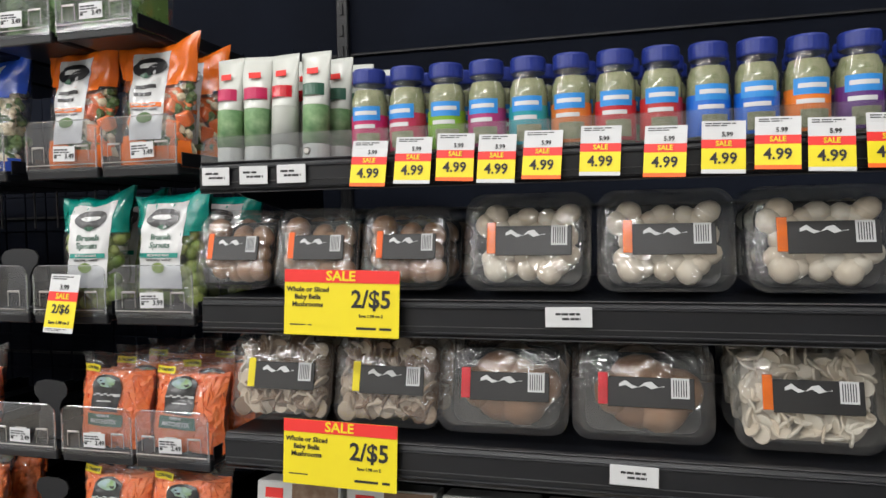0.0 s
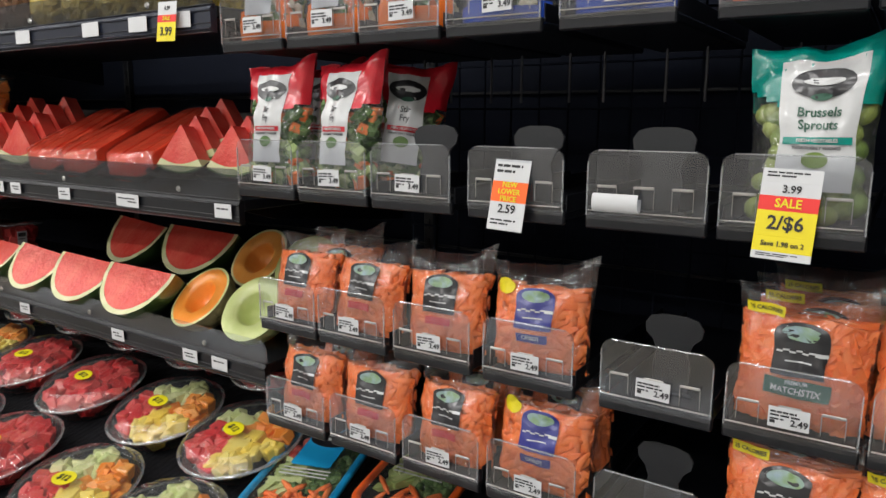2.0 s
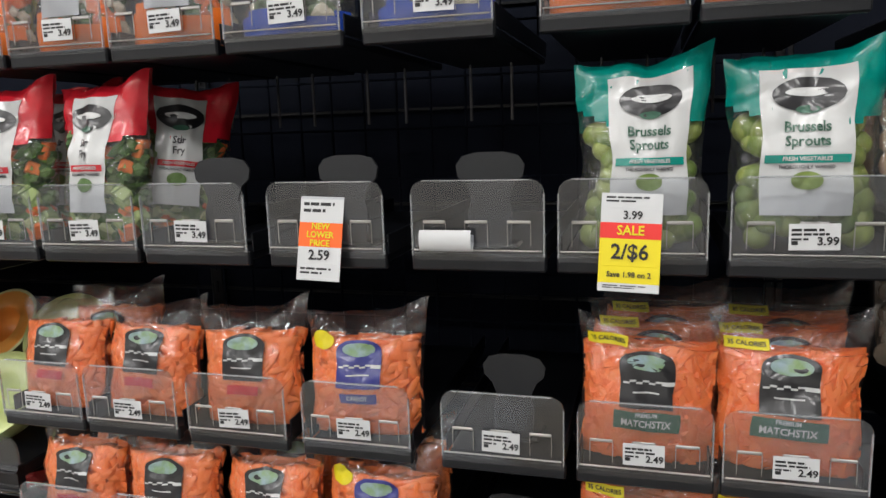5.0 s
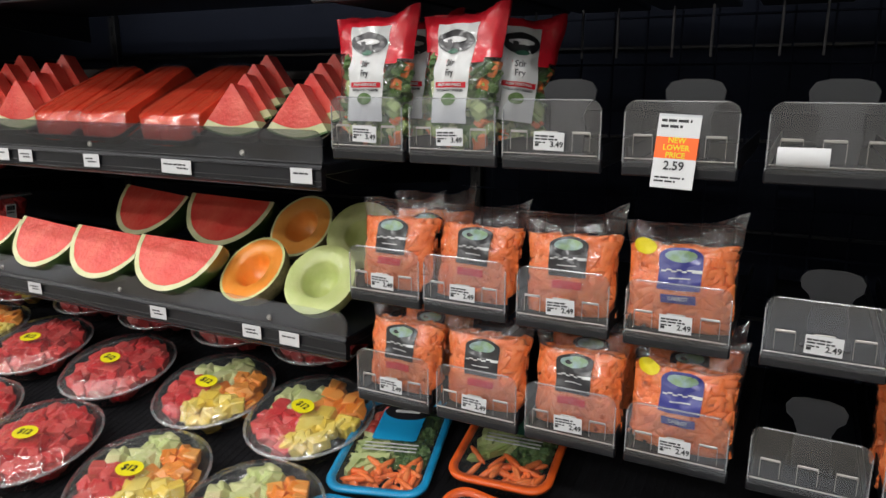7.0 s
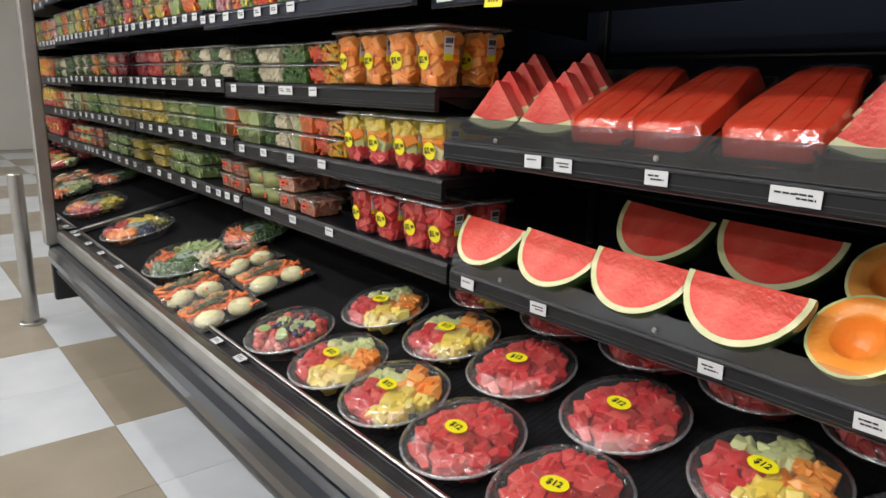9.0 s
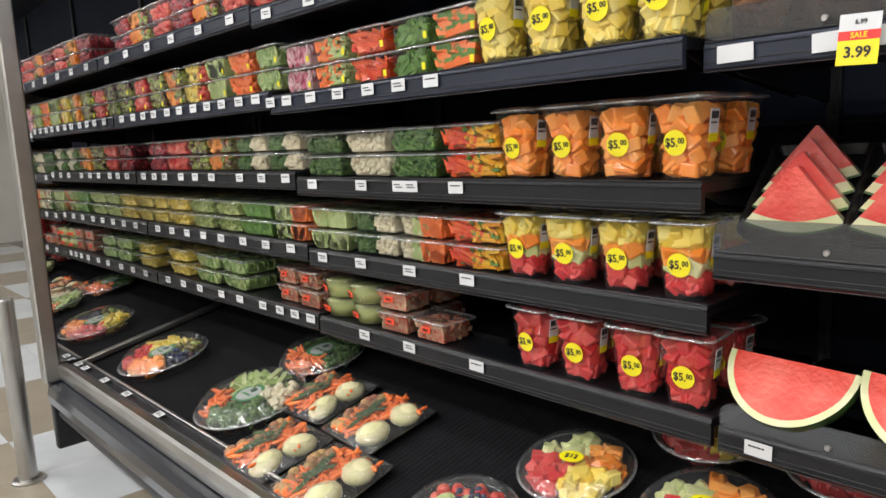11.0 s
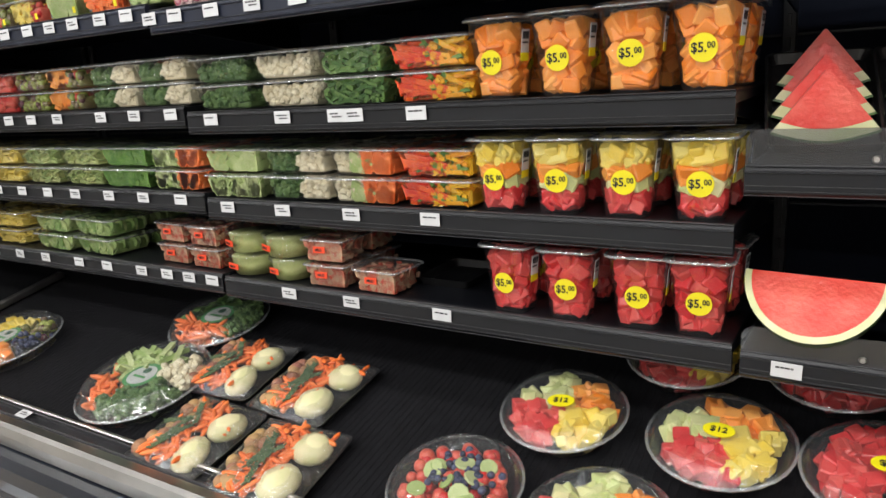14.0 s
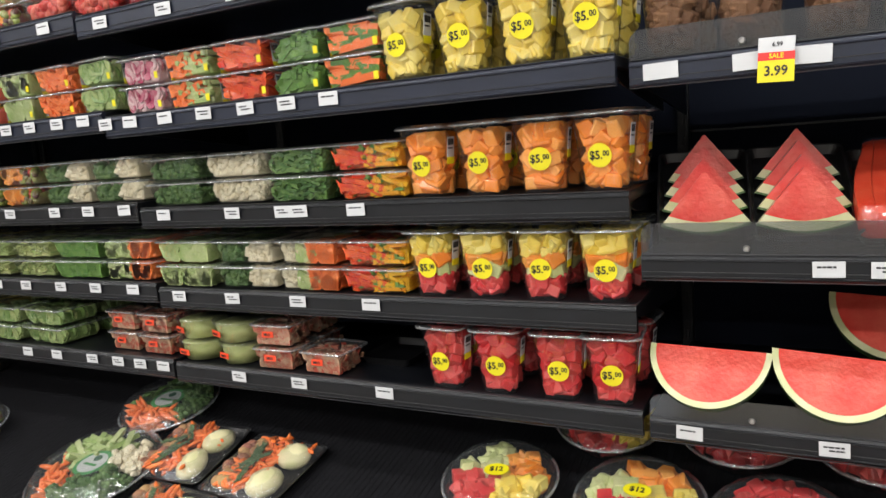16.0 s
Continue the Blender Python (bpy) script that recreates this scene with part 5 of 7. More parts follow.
def snack_tray(material, label, seed, m, band):
    """A shallow tray with a coloured rim, vegetables in compartments and a printed film lid."""
    rng = random.Random(seed)
    t = thing("snack_tray", label, "snack tray", "snack trays", m=m)
    w, d = 0.17, 0.25
    part("tray", loft([(rrect(w * 0.86, d * 0.9, 0.02), 0), (rrect(w * 0.95, d * 0.96, 0.03), 0.034), (rrect(w * 0.95, d * 0.96, 0.03), 0.036)], True, False), TUB, t, smooth=True)
    part("rim", loft([(rrect(w * 0.93, d * 0.95, 0.03, 6), 0.034), (rrect(w + 0.012, d + 0.012, 0.036, 6), 0.034), (rrect(w + 0.014, d + 0.014, 0.036, 6), 0.04), (rrect(w + 0.008, d + 0.008, 0.035, 6), 0.043), (rrect(w - 0.012, d - 0.012, 0.026, 6), 0.043), (rrect(w - 0.016, d - 0.016, 0.026, 6), 0.037)], False, False), material, t, "coloured plastic rim", smooth=True)
    kp = within_box(w - 0.022, d - 0.022, 0.005, 0.041, 0.9)
    for nm, mt, sh, sz, x0, x1, y0, y1 in (("carrots", F_CARROT, "carrot", 0.02, -0.07, 0.07, -0.11, -0.05), ("celery_sticks", F_CELERY, "stick", 0.022, -0.07, -0.01, -0.05, 0.03), ("broccoli", F_GREEN, "floret", 0.03, -0.01, 0.07, -0.05, 0.05), ("tomatoes", F_STRAW, "ball", 0.024, -0.07, 0.0, 0.03, 0.11), ("leafy_greens", F_LEAF, "leaf", 0.024, 0.0, 0.07, 0.05, 0.11)):
        part(nm, fill(sh, sz, 34, lambda q, a=x0, b=x1, c=y0, e=y1: (q.uniform(a, b), q.uniform(c, e), q.uniform(0.016, 0.034)), rng, "lie", kp), mt, t, smooth=sh in ("carrot", "ball"))["kind"] = "stuff"
    part("film_lid", loft([(rrect(w - 0.002, d - 0.002, 0.03), 0.0435), (rrect(w - 0.01, d - 0.01, 0.028), 0.0445)], False, True), FILM, t, "clear printed film lid")
    part("label_band", loft([(rrect(w * 0.5, 0.09, 0.006), 0.0448), (rrect(w * 0.5, 0.09, 0.006), 0.0454)], True, True), band, t, "printed label band", m=at(0, 0.045, 0))
    logo = part("logo", loft([(circle(0.045, 24, 0.024), 0.046), (circle(0.045, 24, 0.024), 0.0466)], True, True), DARK_FILM, t, "black oval logo", m=at(0.005, 0.082, 0))
    part("logo_script", loft([(rrect(0.05, 0.008, 0.003), 0.0468), (rrect(0.05, 0.008, 0.003), 0.0472)], True, True), WHITE_FILM, logo)
    for k in range(3):
        part("print_line", loft([(rrect(w * 0.6, 0.003, 0.001), 0.0448), (rrect(w * 0.6, 0.003, 0.001), 0.0452)], True, True), WHITE_FILM, t, m=at(0, -0.01 - 0.009 * k, 0))


snack_tray(TRAY_BLUE, "blue rimmed tray of cut vegetables under a printed film lid", 440, on_deck(-1.61, 2.115, 13), TRAY_BLUE)
snack_tray(TRAY_BLUE, "blue rimmed tray of cut vegetables under a printed film lid", 442, on_deck(-1.57, 1.845, 6), TRAY_BLUE)
snack_tray(TRAY_ORANGE, "orange rimmed tray of carrots and greens under a printed film lid", 441, on_deck(-1.385, 1.925, -8), DARK_FILM)
snack_tray(TRAY_ORANGE, "orange rimmed tray of cut vegetables beneath the carrot bags", 443, on_deck(-1.405, 2.205, 4), GREEN_FILM)


# ---- melons ----
def melon_quarter(seed):
    """A quarter watermelon: one cut face to the front, one up."""
    rng = random.Random(seed)
    g = thing("watermelon_quarter", "quarter watermelon with red flesh in clear film", "watermelon", "cut watermelons")
    rx, ry, rz = 0.105, 0.1, 0.116
    N, M = 26, 8

    def shell(k, i, j):
        a, b = math.pi * i / N, math.pi / 2 * j / M
        return (rx * k * math.cos(a), ry * k * math.sin(a) * math.sin(b), -rz * k * math.sin(a) * math.cos(b))
    sk = MB()
    sk.add([shell(1, i, j) for i in range(N + 1) for j in range(M + 1)], [(i * (M + 1) + j, i * (M + 1) + j + 1, (i + 1) * (M + 1) + j + 1, (i + 1) * (M + 1) + j) for i in range(N) for j in range(M)])
    part("skin", sk, F_SKIN, g, "dark green striped skin", smooth=True)
    for nm, k0, k1, mt in (("white_rind", 0.9, 1.0, F_WHITE), ("flesh", 0.0, 0.9, F_MELON)):
        q = MB()
        for b in (0, M):
            n = 5 if k0 == 0 else 1
            vs = [shell(k0 + (k1 - k0) * r / n, i, b) for r in range(n + 1) for i in range(N + 1)]
            off = rng.uniform(0, 9)
            vs = [(x, y - (0.0016 * noise.noise((x * 60, z * 60, off)) if b == 0 else 0) - 0.0004, z) for x, y, z in vs]
            q.add(vs, [(r * (N + 1) + i, r * (N + 1) + i + 1, (r + 1) * (N + 1) + i + 1, (r + 1) * (N + 1) + i) for r in range(n) for i in range(N)])
        part(nm, q, mt, g, smooth=True)
    fm = MB()
    fm.add([(x * 1.02, y * 1.02 - 0.003, z * 1.015) for x, y, z in sk.v], sk.f)
    part("film", fm, CLING, g, "clinging clear film", smooth=True)
    return g


spread(melon_quarter(1), [at(x, 2.13, MEL_LOW + 0.124, r, -42, rr) @ Matrix.Scale(1.01, 4) for x, r, rr in ((-2.75, -3, 1), (-2.335, 3, 3))] + [at(-2.436, 2.345, MEL_LOW + 0.178, -5, -42, 3) @ Matrix.Scale(1.12, 4)])
spread(melon_quarter(2), [at(x, 2.13, MEL_LOW + 0.124, r, -42, rr) @ Matrix.Scale(1.01, 4) for x, r, rr in ((-2.54, 0, 4), (-2.13, 4, 2))] + [at(-2.187, 2.345, MEL_LOW + 0.178, 4, -42, 2) @ Matrix.Scale(1.12, 4)])


def melon_half(rx, rz, flesh, rim, skin, hollow, label, kind, m):
    """Half a melon with its cut face to the front; hollow: how wide its seed hollow is."""
    g = thing(kind, label, "melon", "cut melons", m=m)
    N, M = 30, 8
    ry = rx * 0.95

    def p(k, a, b):
        return (rx * k * math.cos(a) * math.cos(b), ry * k * math.sin(b), rz * k * math.sin(a) * math.cos(b))
    q = MB()
    q.add([p(1, 2 * math.pi * i / N, math.pi / 2 * j / M) for j in range(M + 1) for i in range(N)], [(j * N + i, j * N + (i + 1) % N, (j + 1) * N + (i + 1) % N, (j + 1) * N + i) for j in range(M) for i in range(N)])
    part("skin", q, skin, g, smooth=True)

    def disc(ks, nm, mt):
        w = MB()
        vs = []
        for k, y_ in ks:
            vs += [(rx * k * math.cos(2 * math.pi * i / N) * (1 + 0.01 * math.sin(5 * i)), y_, rz * k * math.sin(2 * math.pi * i / N)) for i in range(N)]
        w.add(vs, [(r * N + i, r * N + (i + 1) % N, (r + 1) * N + (i + 1) % N, (r + 1) * N + i) for r in range(len(ks) - 1) for i in range(N)])
        part(nm, w, mt, g, smooth=True)
    disc([(1.0, 0.0), (0.93, -0.0005)], "rind", rim)
    disc([(0.93, -0.0005), (hollow + 0.06, -0.001), (hollow, 0.006), (hollow * 0.88, 0.024), (hollow * 0.55, 0.042), (0.01, 0.047)], "flesh", flesh)


def lying(x, y, z, r, lean, rz=0):
    return Matrix.Translation((x, y, z)) @ Matrix.Rotation(radians(rz), 4, "Z") @ Matrix.Rotation(radians(-lean), 4, "X")


melon_half(0.077, 0.077, F_CANT, F_HONEY, F_CANT_SKIN, 0.5, "half cantaloupe with orange flesh and hollow centre in film", "cantaloupe_half", lying(-1.962, 2.15, MEL_LOW + 0.078, 0, 46, -8))
melon_half(0.073, 0.076, F_HONEY, F_HONEY, F_HONEY_SKIN, 0.5, "half honeydew with pale green flesh and hollow centre in film", "honeydew_half", lying(-1.795, 2.15, MEL_LOW + 0.078, 0, 44, 6))
melon_half(0.078, 0.08, F_CANT, F_HONEY, F_CANT_SKIN, 0.5, "half cantaloupe with orange flesh in film", "cantaloupe_half", lying(-1.985, 2.34, MEL_LOW + 0.13, 0, 42, 0))
melon_half(0.077, 0.08, F_HONEY, F_HONEY, F_HONEY_SKIN, 0.45, "half honeydew in film behind the front row", "honeydew_half", lying(-1.81, 2.32, MEL_LOW + 0.13, 0, 40, 14))
def wedge_group(seed, m, n=4):
    """Triangular watermelon slices standing behind one another on a black tray."""
    rng = random.Random(seed)
    g = thing("watermelon_slices", "watermelon slices with green rind on a black tray in film", "watermelon", "trays of watermelon slices", m=m)
    part("tray", loft([(rrect(0.15, 0.27, 0.012), 0), (rrect(0.168, 0.29, 0.018), 0.02), (rrect(0.16, 0.282, 0.016), 0.019), (rrect(0.145, 0.265, 0.012), 0.003)], True, True), TRAY_BLACK, g)
    w, h = 0.076, 0.11
    for i in range(n):
        sc = 1.0 - 0.03 * i
        lo = [(-w + 2 * w * t / 8, 0.0 - 0.016 * math.sin(math.pi * t / 8) + 0.014) for t in range(9)]

        def up(p_, f_):
            return (p_[0] * (1 - f_), p_[1] + (h - p_[1]) * f_)
        bands = [("flesh", F_MELON, [up(p_, 0.19) for p_ in lo], [up(p_, 0.975) for p_ in lo]), ("white_rind", F_WHITE, [up(p_, 0.035) for p_ in lo], [up(p_, 0.19) for p_ in lo]), ("skin", F_SKIN, lo, [up(p_, 0.035) for p_ in lo])]
        mm = Matrix.Translation((rng.uniform(-0.004, 0.004), -0.118 + 0.05 * i, 0.006)) @ Matrix.Rotation(radians(-34 + rng.uniform(-3, 3)), 4, "X") @ Matrix.Diagonal((sc, 1, sc, 1))
        t = 0.036
        for nm, mt, a, b in bands:
            q = MB()
            k = len(a)
            q.add([(x, 0, z) for x, z in a] + [(x, 0, z) for x, z in b] + [(x, t, z) for x, z in a] + [(x, t, z) for x, z in b],
                  [f for j in range(k - 1) for f in ((j, j + 1, k + j + 1, k + j), (2 * k + j + 1, 2 * k + j, 3 * k + j, 3 * k + j + 1), (j + 1, j, 2 * k + j, 2 * k + j + 1), (k + j, k + j + 1, 3 * k + j + 1, 3 * k + j))] + [(0, k, 3 * k, 2 * k), (k - 1, 3 * k - 1, 4 * k - 1, 2 * k - 1)])
            q2 = MB().add(q.v, q.f, mm)
            part(nm, q2, mt, g)
    return g


for i, x in enumerate((-2.765, -2.605, -1.975, -1.812)):
    wedge_group(60 + i, at(x, 2.215, MEL_TOP + 0.08, RNG.uniform(-2, 2) + (8 if i < 2 else 2), 28) @ Matrix.Scale(1.0 if i < 2 else 0.9, 4))


def sliced_slab(seed, m, w=0.16, d=0.285):
    """A long block of red watermelon slices lying on a tray, wrapped."""
    rng = random.Random(seed)
    g = thing("watermelon_slab", "block of red watermelon slices on a tray in clear film", "watermelon", "trays of watermelon slices", m=m)
    part("tray", loft([(rrect(w * 0.95, d * 0.97, 0.012), 0), (rrect(w + 0.012, d + 0.012, 0.018), 0.02), (rrect(w + 0.004, d + 0.004, 0.016), 0.019), (rrect(w * 0.93, d * 0.95, 0.012), 0.003)], True, True), TRAY_BLACK, g)
    n, k = 6, 17

    def surface(x, t, lift):
        """Height and depth over the tray: a flat cut top with rounded ends, narrower towards its corners."""
        e = abs(2 * x / w)
        y0, y1 = -d / 2 * (1 - 0.2 * e ** 3), d / 2 * (1 - 0.05 * e ** 2)
        edge = max(0.0, min(1.0, 1 - abs(2 * t - 1) ** 14)) ** 0.5
        return (x * (0.94 + 0.12 * math.sin(math.pi * min(1.0, 0.15 + 1.1 * t)) - 0.26 * t * t), y0 + (y1 - y0) * t, 0.004 + lift + 0.05 * edge * (1 - 0.1 * e ** 6))
    for i in range(n):
        x0 = -w / 2 + w * i / n
        x1 = x0 + w / n - 0.0005
        jog = rng.uniform(-0.0015, 0.0015)
        q = MB()
        for c_ in (x0, x0 + 0.0015, x1 - 0.0015, x1):
            low = -0.001 if c_ in (x0, x1) else 0.0
            q.v += [surface(c_, t / (k - 1), jog + low) for t in range(k)]
        q.v += [(v_[0], v_[1], 0.004) for v_ in q.v[:k]] + [(v_[0], v_[1], 0.004) for v_ in q.v[3 * k:4 * k]]
        for a, b in ((4, 0), (0, 1), (1, 2), (2, 3), (3, 5)):
            q.f += [(a * k + j, a * k + j + 1, b * k + j + 1, b * k + j) for j in range(k - 1)]
        part("slice", q, F_SLAB, g)
    q = MB()
    N = 14
    vs = [(lambda c: (c[0] * 1.02, c[1] * 1.02, c[2] + 0.003 + rng.uniform(0, 0.0012)))(surface((i / N - 0.5) * w, j / N, 0.0)) for i in range(N + 1) for j in range(N + 1)]
    q.add(vs, [(i * (N + 1) + j, (i + 1) * (N + 1) + j, (i + 1) * (N + 1) + j + 1, i * (N + 1) + j + 1) for i in range(N) for j in range(N)])
    part("film", q, CLING, g, smooth=True)


for i, (x, w_) in enumerate(((-2.449, 0.145), (-2.3, 0.142), (-2.115, 0.16))):
    sliced_slab(70 + i, at(x, 2.215, MEL_TOP + 0.07, RNG.uniform(-3, 3), 26), w_, 0.28)


# ---- spring-loaded pusher trays with clear fronts ----
def pusher(w, label):
    """A narrow tray with a clear front plate, wire clips and a paddle that slides on it."""
    s = thing("pusher_tray", label, "pusher tray", "pusher trays")
    part("tray", slab(-w / 2 + 0.004, w / 2 - 0.004, 0.004, 0.4, -0.012, -0.002, 0.002), SHELF, s)
    part("front_bar", slab(-w / 2, w / 2, -0.004, 0.006, -0.016, 0.002, 0.002), SHELF, s)
    for sx in (-1, 1):
        part("divider", slab(sx * (w / 2 - 0.003) - 0.001, sx * (w / 2 - 0.003) + 0.001, 0.01, 0.4, -0.002, 0.02, 0.0006), SHELF, s)
    pts = [(x, y) for x, y in rrect(w - 0.003, 0.164, 0.014, 5)]
    q = MB()
    loft([([(x, max(y, 0.0)) for x, y in pts], 0.0012), ([(x, max(y, 0.0)) for x, y in pts], -0.0012)], True, True, q)
    plate = part("front_plate", MB().add(q.v, q.f, Matrix.Translation((0, -0.005, -0.004)) @ Matrix.Rotation(radians(90), 4, "X")), ACRYLIC, s, "clear plastic front plate")
    for sx in (-0.62, 0.0, 0.62):
        part("clip", slab(sx * w / 2 - 0.012, sx * w / 2 + 0.012, -0.0085, -0.0065, 0.034, 0.0375, 0.0008), STEEL, plate)
        for e in (-0.012, 0.0115):
            part("clip_leg", slab(sx * w / 2 + e, sx * w / 2 + e + 0.0008, -0.008, -0.007, 0.012, 0.034, 0.0002), STEEL, plate)
    # thin pale strips added for the bright glint along the plate's edges
    part("plate_edge", slab(-w / 2 + 0.014, w / 2 - 0.014, -0.0066, -0.0034, 0.0768, 0.0784, 0.0005), RIM, plate)
    for sx in (-1, 1):
        part("plate_edge", slab(sx * (w / 2 - 0.002) - 0.0008, sx * (w / 2 - 0.002) + 0.0008, -0.0066, -0.0034, 0.0, 0.064, 0.0004), RIM, plate)
    part("plate_foot", slab(-w / 2 + 0.004, w / 2 - 0.004, -0.009, -0.0065, 0.006, 0.0075, 0.0005), STEEL, plate)
    return s


PAD_PTS = [(0.022, 0.0), (0.024, 0.04), (0.02, 0.055), (0.026, 0.07), (0.035, 0.078), (0.037, 0.09), (0.03, 0.1), (0.014, 0.104)]
PAD_PTS = PAD_PTS + [(-x, y) for x, y in PAD_PTS[::-1]]


def paddle(m):
    ob = thing("pusher_paddle", "dark grey plastic pusher paddle standing on an empty tray", "pusher paddle", "pusher paddles", m=m)
    q = MB()
    loft([(PAD_PTS, 0.0015), (PAD_PTS, -0.0015)], True, True, q)
    part("blade", MB().add(q.v, q.f, Matrix.Rotation(radians(90), 4, "X")), PADDLE, ob)
    part("slide", slab(-0.03, 0.03, -0.004, 0.05, 0, 0.006, 0.002), PADDLE, ob)


WIDE_LABEL = card(0.042, 0.024, PAPER)
PROTO = {}


def put_pusher(x0, x1, y, z, labelled=True, price="3.49", lx=0.0):
    w = round(x1 - x0, 3)
    m = at((x0 + x1) / 2, y, z + 0.004)
    if w not in PROTO:
        PROTO[w] = pusher(w, "black pusher tray with a clear plastic front plate")
        PROTO[w].matrix_basis = m
    else:
        copy_thing(PROTO[w], m)
    if labelled:
        ob = thing("price_label", "white price label with black print on a clear pusher front", "price label", "pusher price labels", m=at((x0 + x1) / 2 + lx, y - 0.0095, z + 0.028, 0, 0, RNG.uniform(-2, 2)))
        part("card", WIDE_LABEL, None, ob)
        letters("price", price, 0.0105, INK, ob, at(0.011, -0.0012, -0.004))
        part("print", bars(0.042, 0.024, [(0.22, 0.1, -0.45, 0.2), (0.06, 0.09, -0.45, 0.3), (-0.12, 0.08, -0.45, -0.1), (-0.3, 0.16, -0.45, -0.3)], RNG).mesh("print", INK), None, ob)


# ---- bags ----
class Bag:
    """A pillow bag standing on its lower edge: a surface over u (-1 to 1) and v (0 to 1), front and back."""

    def __init__(self, w, h, t, seed, flare=0.0):
        self.w, self.h, self.t, self.seed, self.flare, self.top = w, h, t, seed, flare, 0.93

    def p(self, u, v, side=-1, off=0.0):
        s = self.seed * 7.3
        belly = max(0.0, math.sin(math.pi * min(1, (0.07 + v * 0.93)) ** 0.75)) ** 0.5
        thick = self.t / 2 * belly * max(0.0, 1 - abs(u) ** 2.6) ** 0.6
        crease = 0.0035 * noise.noise((u * 2.6 + s, v * 4.5, side)) + 0.0018 * noise.noise((u * 8 + s, v * 11, side * 3))
        half = self.w / 2 * (0.93 + 0.07 * v ** 3 - 0.05 * math.sin(math.pi * v))
        x = u * half + 0.003 * noise.noise((v * 6, s, u))
        z = self.h * v * (1 + self.flare * (0.5 * u * abs(u) + 0.5 * u * u) * v ** 3) + 0.004 * noise.noise((u * 3, s, 5)) * v ** 4
        y = side * (thick + off) + crease * (1 + 1.5 * v)
        return (x, y, z)

    def press(self, x, y, z):
        """Brings a place inside the bag."""
        v = min(max(z / self.h, 0.01), self.top + 0.05 * noise.noise((x * 30, self.seed * 3.1, 2)))
        u = min(max(x / (self.w / 2 * 0.93), -0.97), 0.97)
        front, rear = self.p(u, v, -1)[1] + 0.0005, self.p(u, v, 1)[1] - 0.0005
        return self.p(u, v, -1)[0], min(max(y, front), max(rear, front)), v * self.h

    def patch(self, u0, u1, v0, v1, off=0.0, n=10, m=14, side=-1, keep=None, mb=None):
        mb = mb or MB()
        vs = [self.p(u0 + (u1 - u0) * i / n, v0 + (v1 - v0) * j / m, side, off) for i in range(n + 1) for j in range(m + 1)]
        fs = []
        for i in range(n):
            for j in range(m):
                if keep is None or keep((i + 0.5) / n, (j + 0.5) / m):
                    f = (i * (m + 1) + j, (i + 1) * (m + 1) + j, (i + 1) * (m + 1) + j + 1, i * (m + 1) + j + 1)
                    fs.append(f if side < 0 else f[::-1])
        return mb.add(vs, fs)

    def oval(self, u, v, ru, rv, off):
        mb = MB()
        n = 20
        vs = [self.p(u, v, -1, off)] + [self.p(u + ru * k * math.cos(2 * math.pi * i / n), v + rv * k * math.sin(2 * math.pi * i / n), -1, off) for k in (0.5, 1.0) for i in range(n)]
        fs = [(0, 1 + i, 1 + (i + 1) % n) for i in range(n)] + [(1 + i, 1 + n + i, 1 + n + (i + 1) % n, 1 + (i + 1) % n) for i in range(n)]
        return mb.add(vs, fs)

    def words(self, name, text, size, material, parent, u, v, off, turn=0, squash=1.0):
        """Letters laid on the bag's front."""
        me = text_mesh(text, size, material).copy()
        for vert in me.vertices:
            x, y, z = vert.co
            vert.co = Vector(self.p(u + x * squash / (self.w / 2), v + z / self.h, -1, off + (0.0004 if y < 0 else 0)))
        ob = new(name, me)
        ob.parent = parent
        return ob


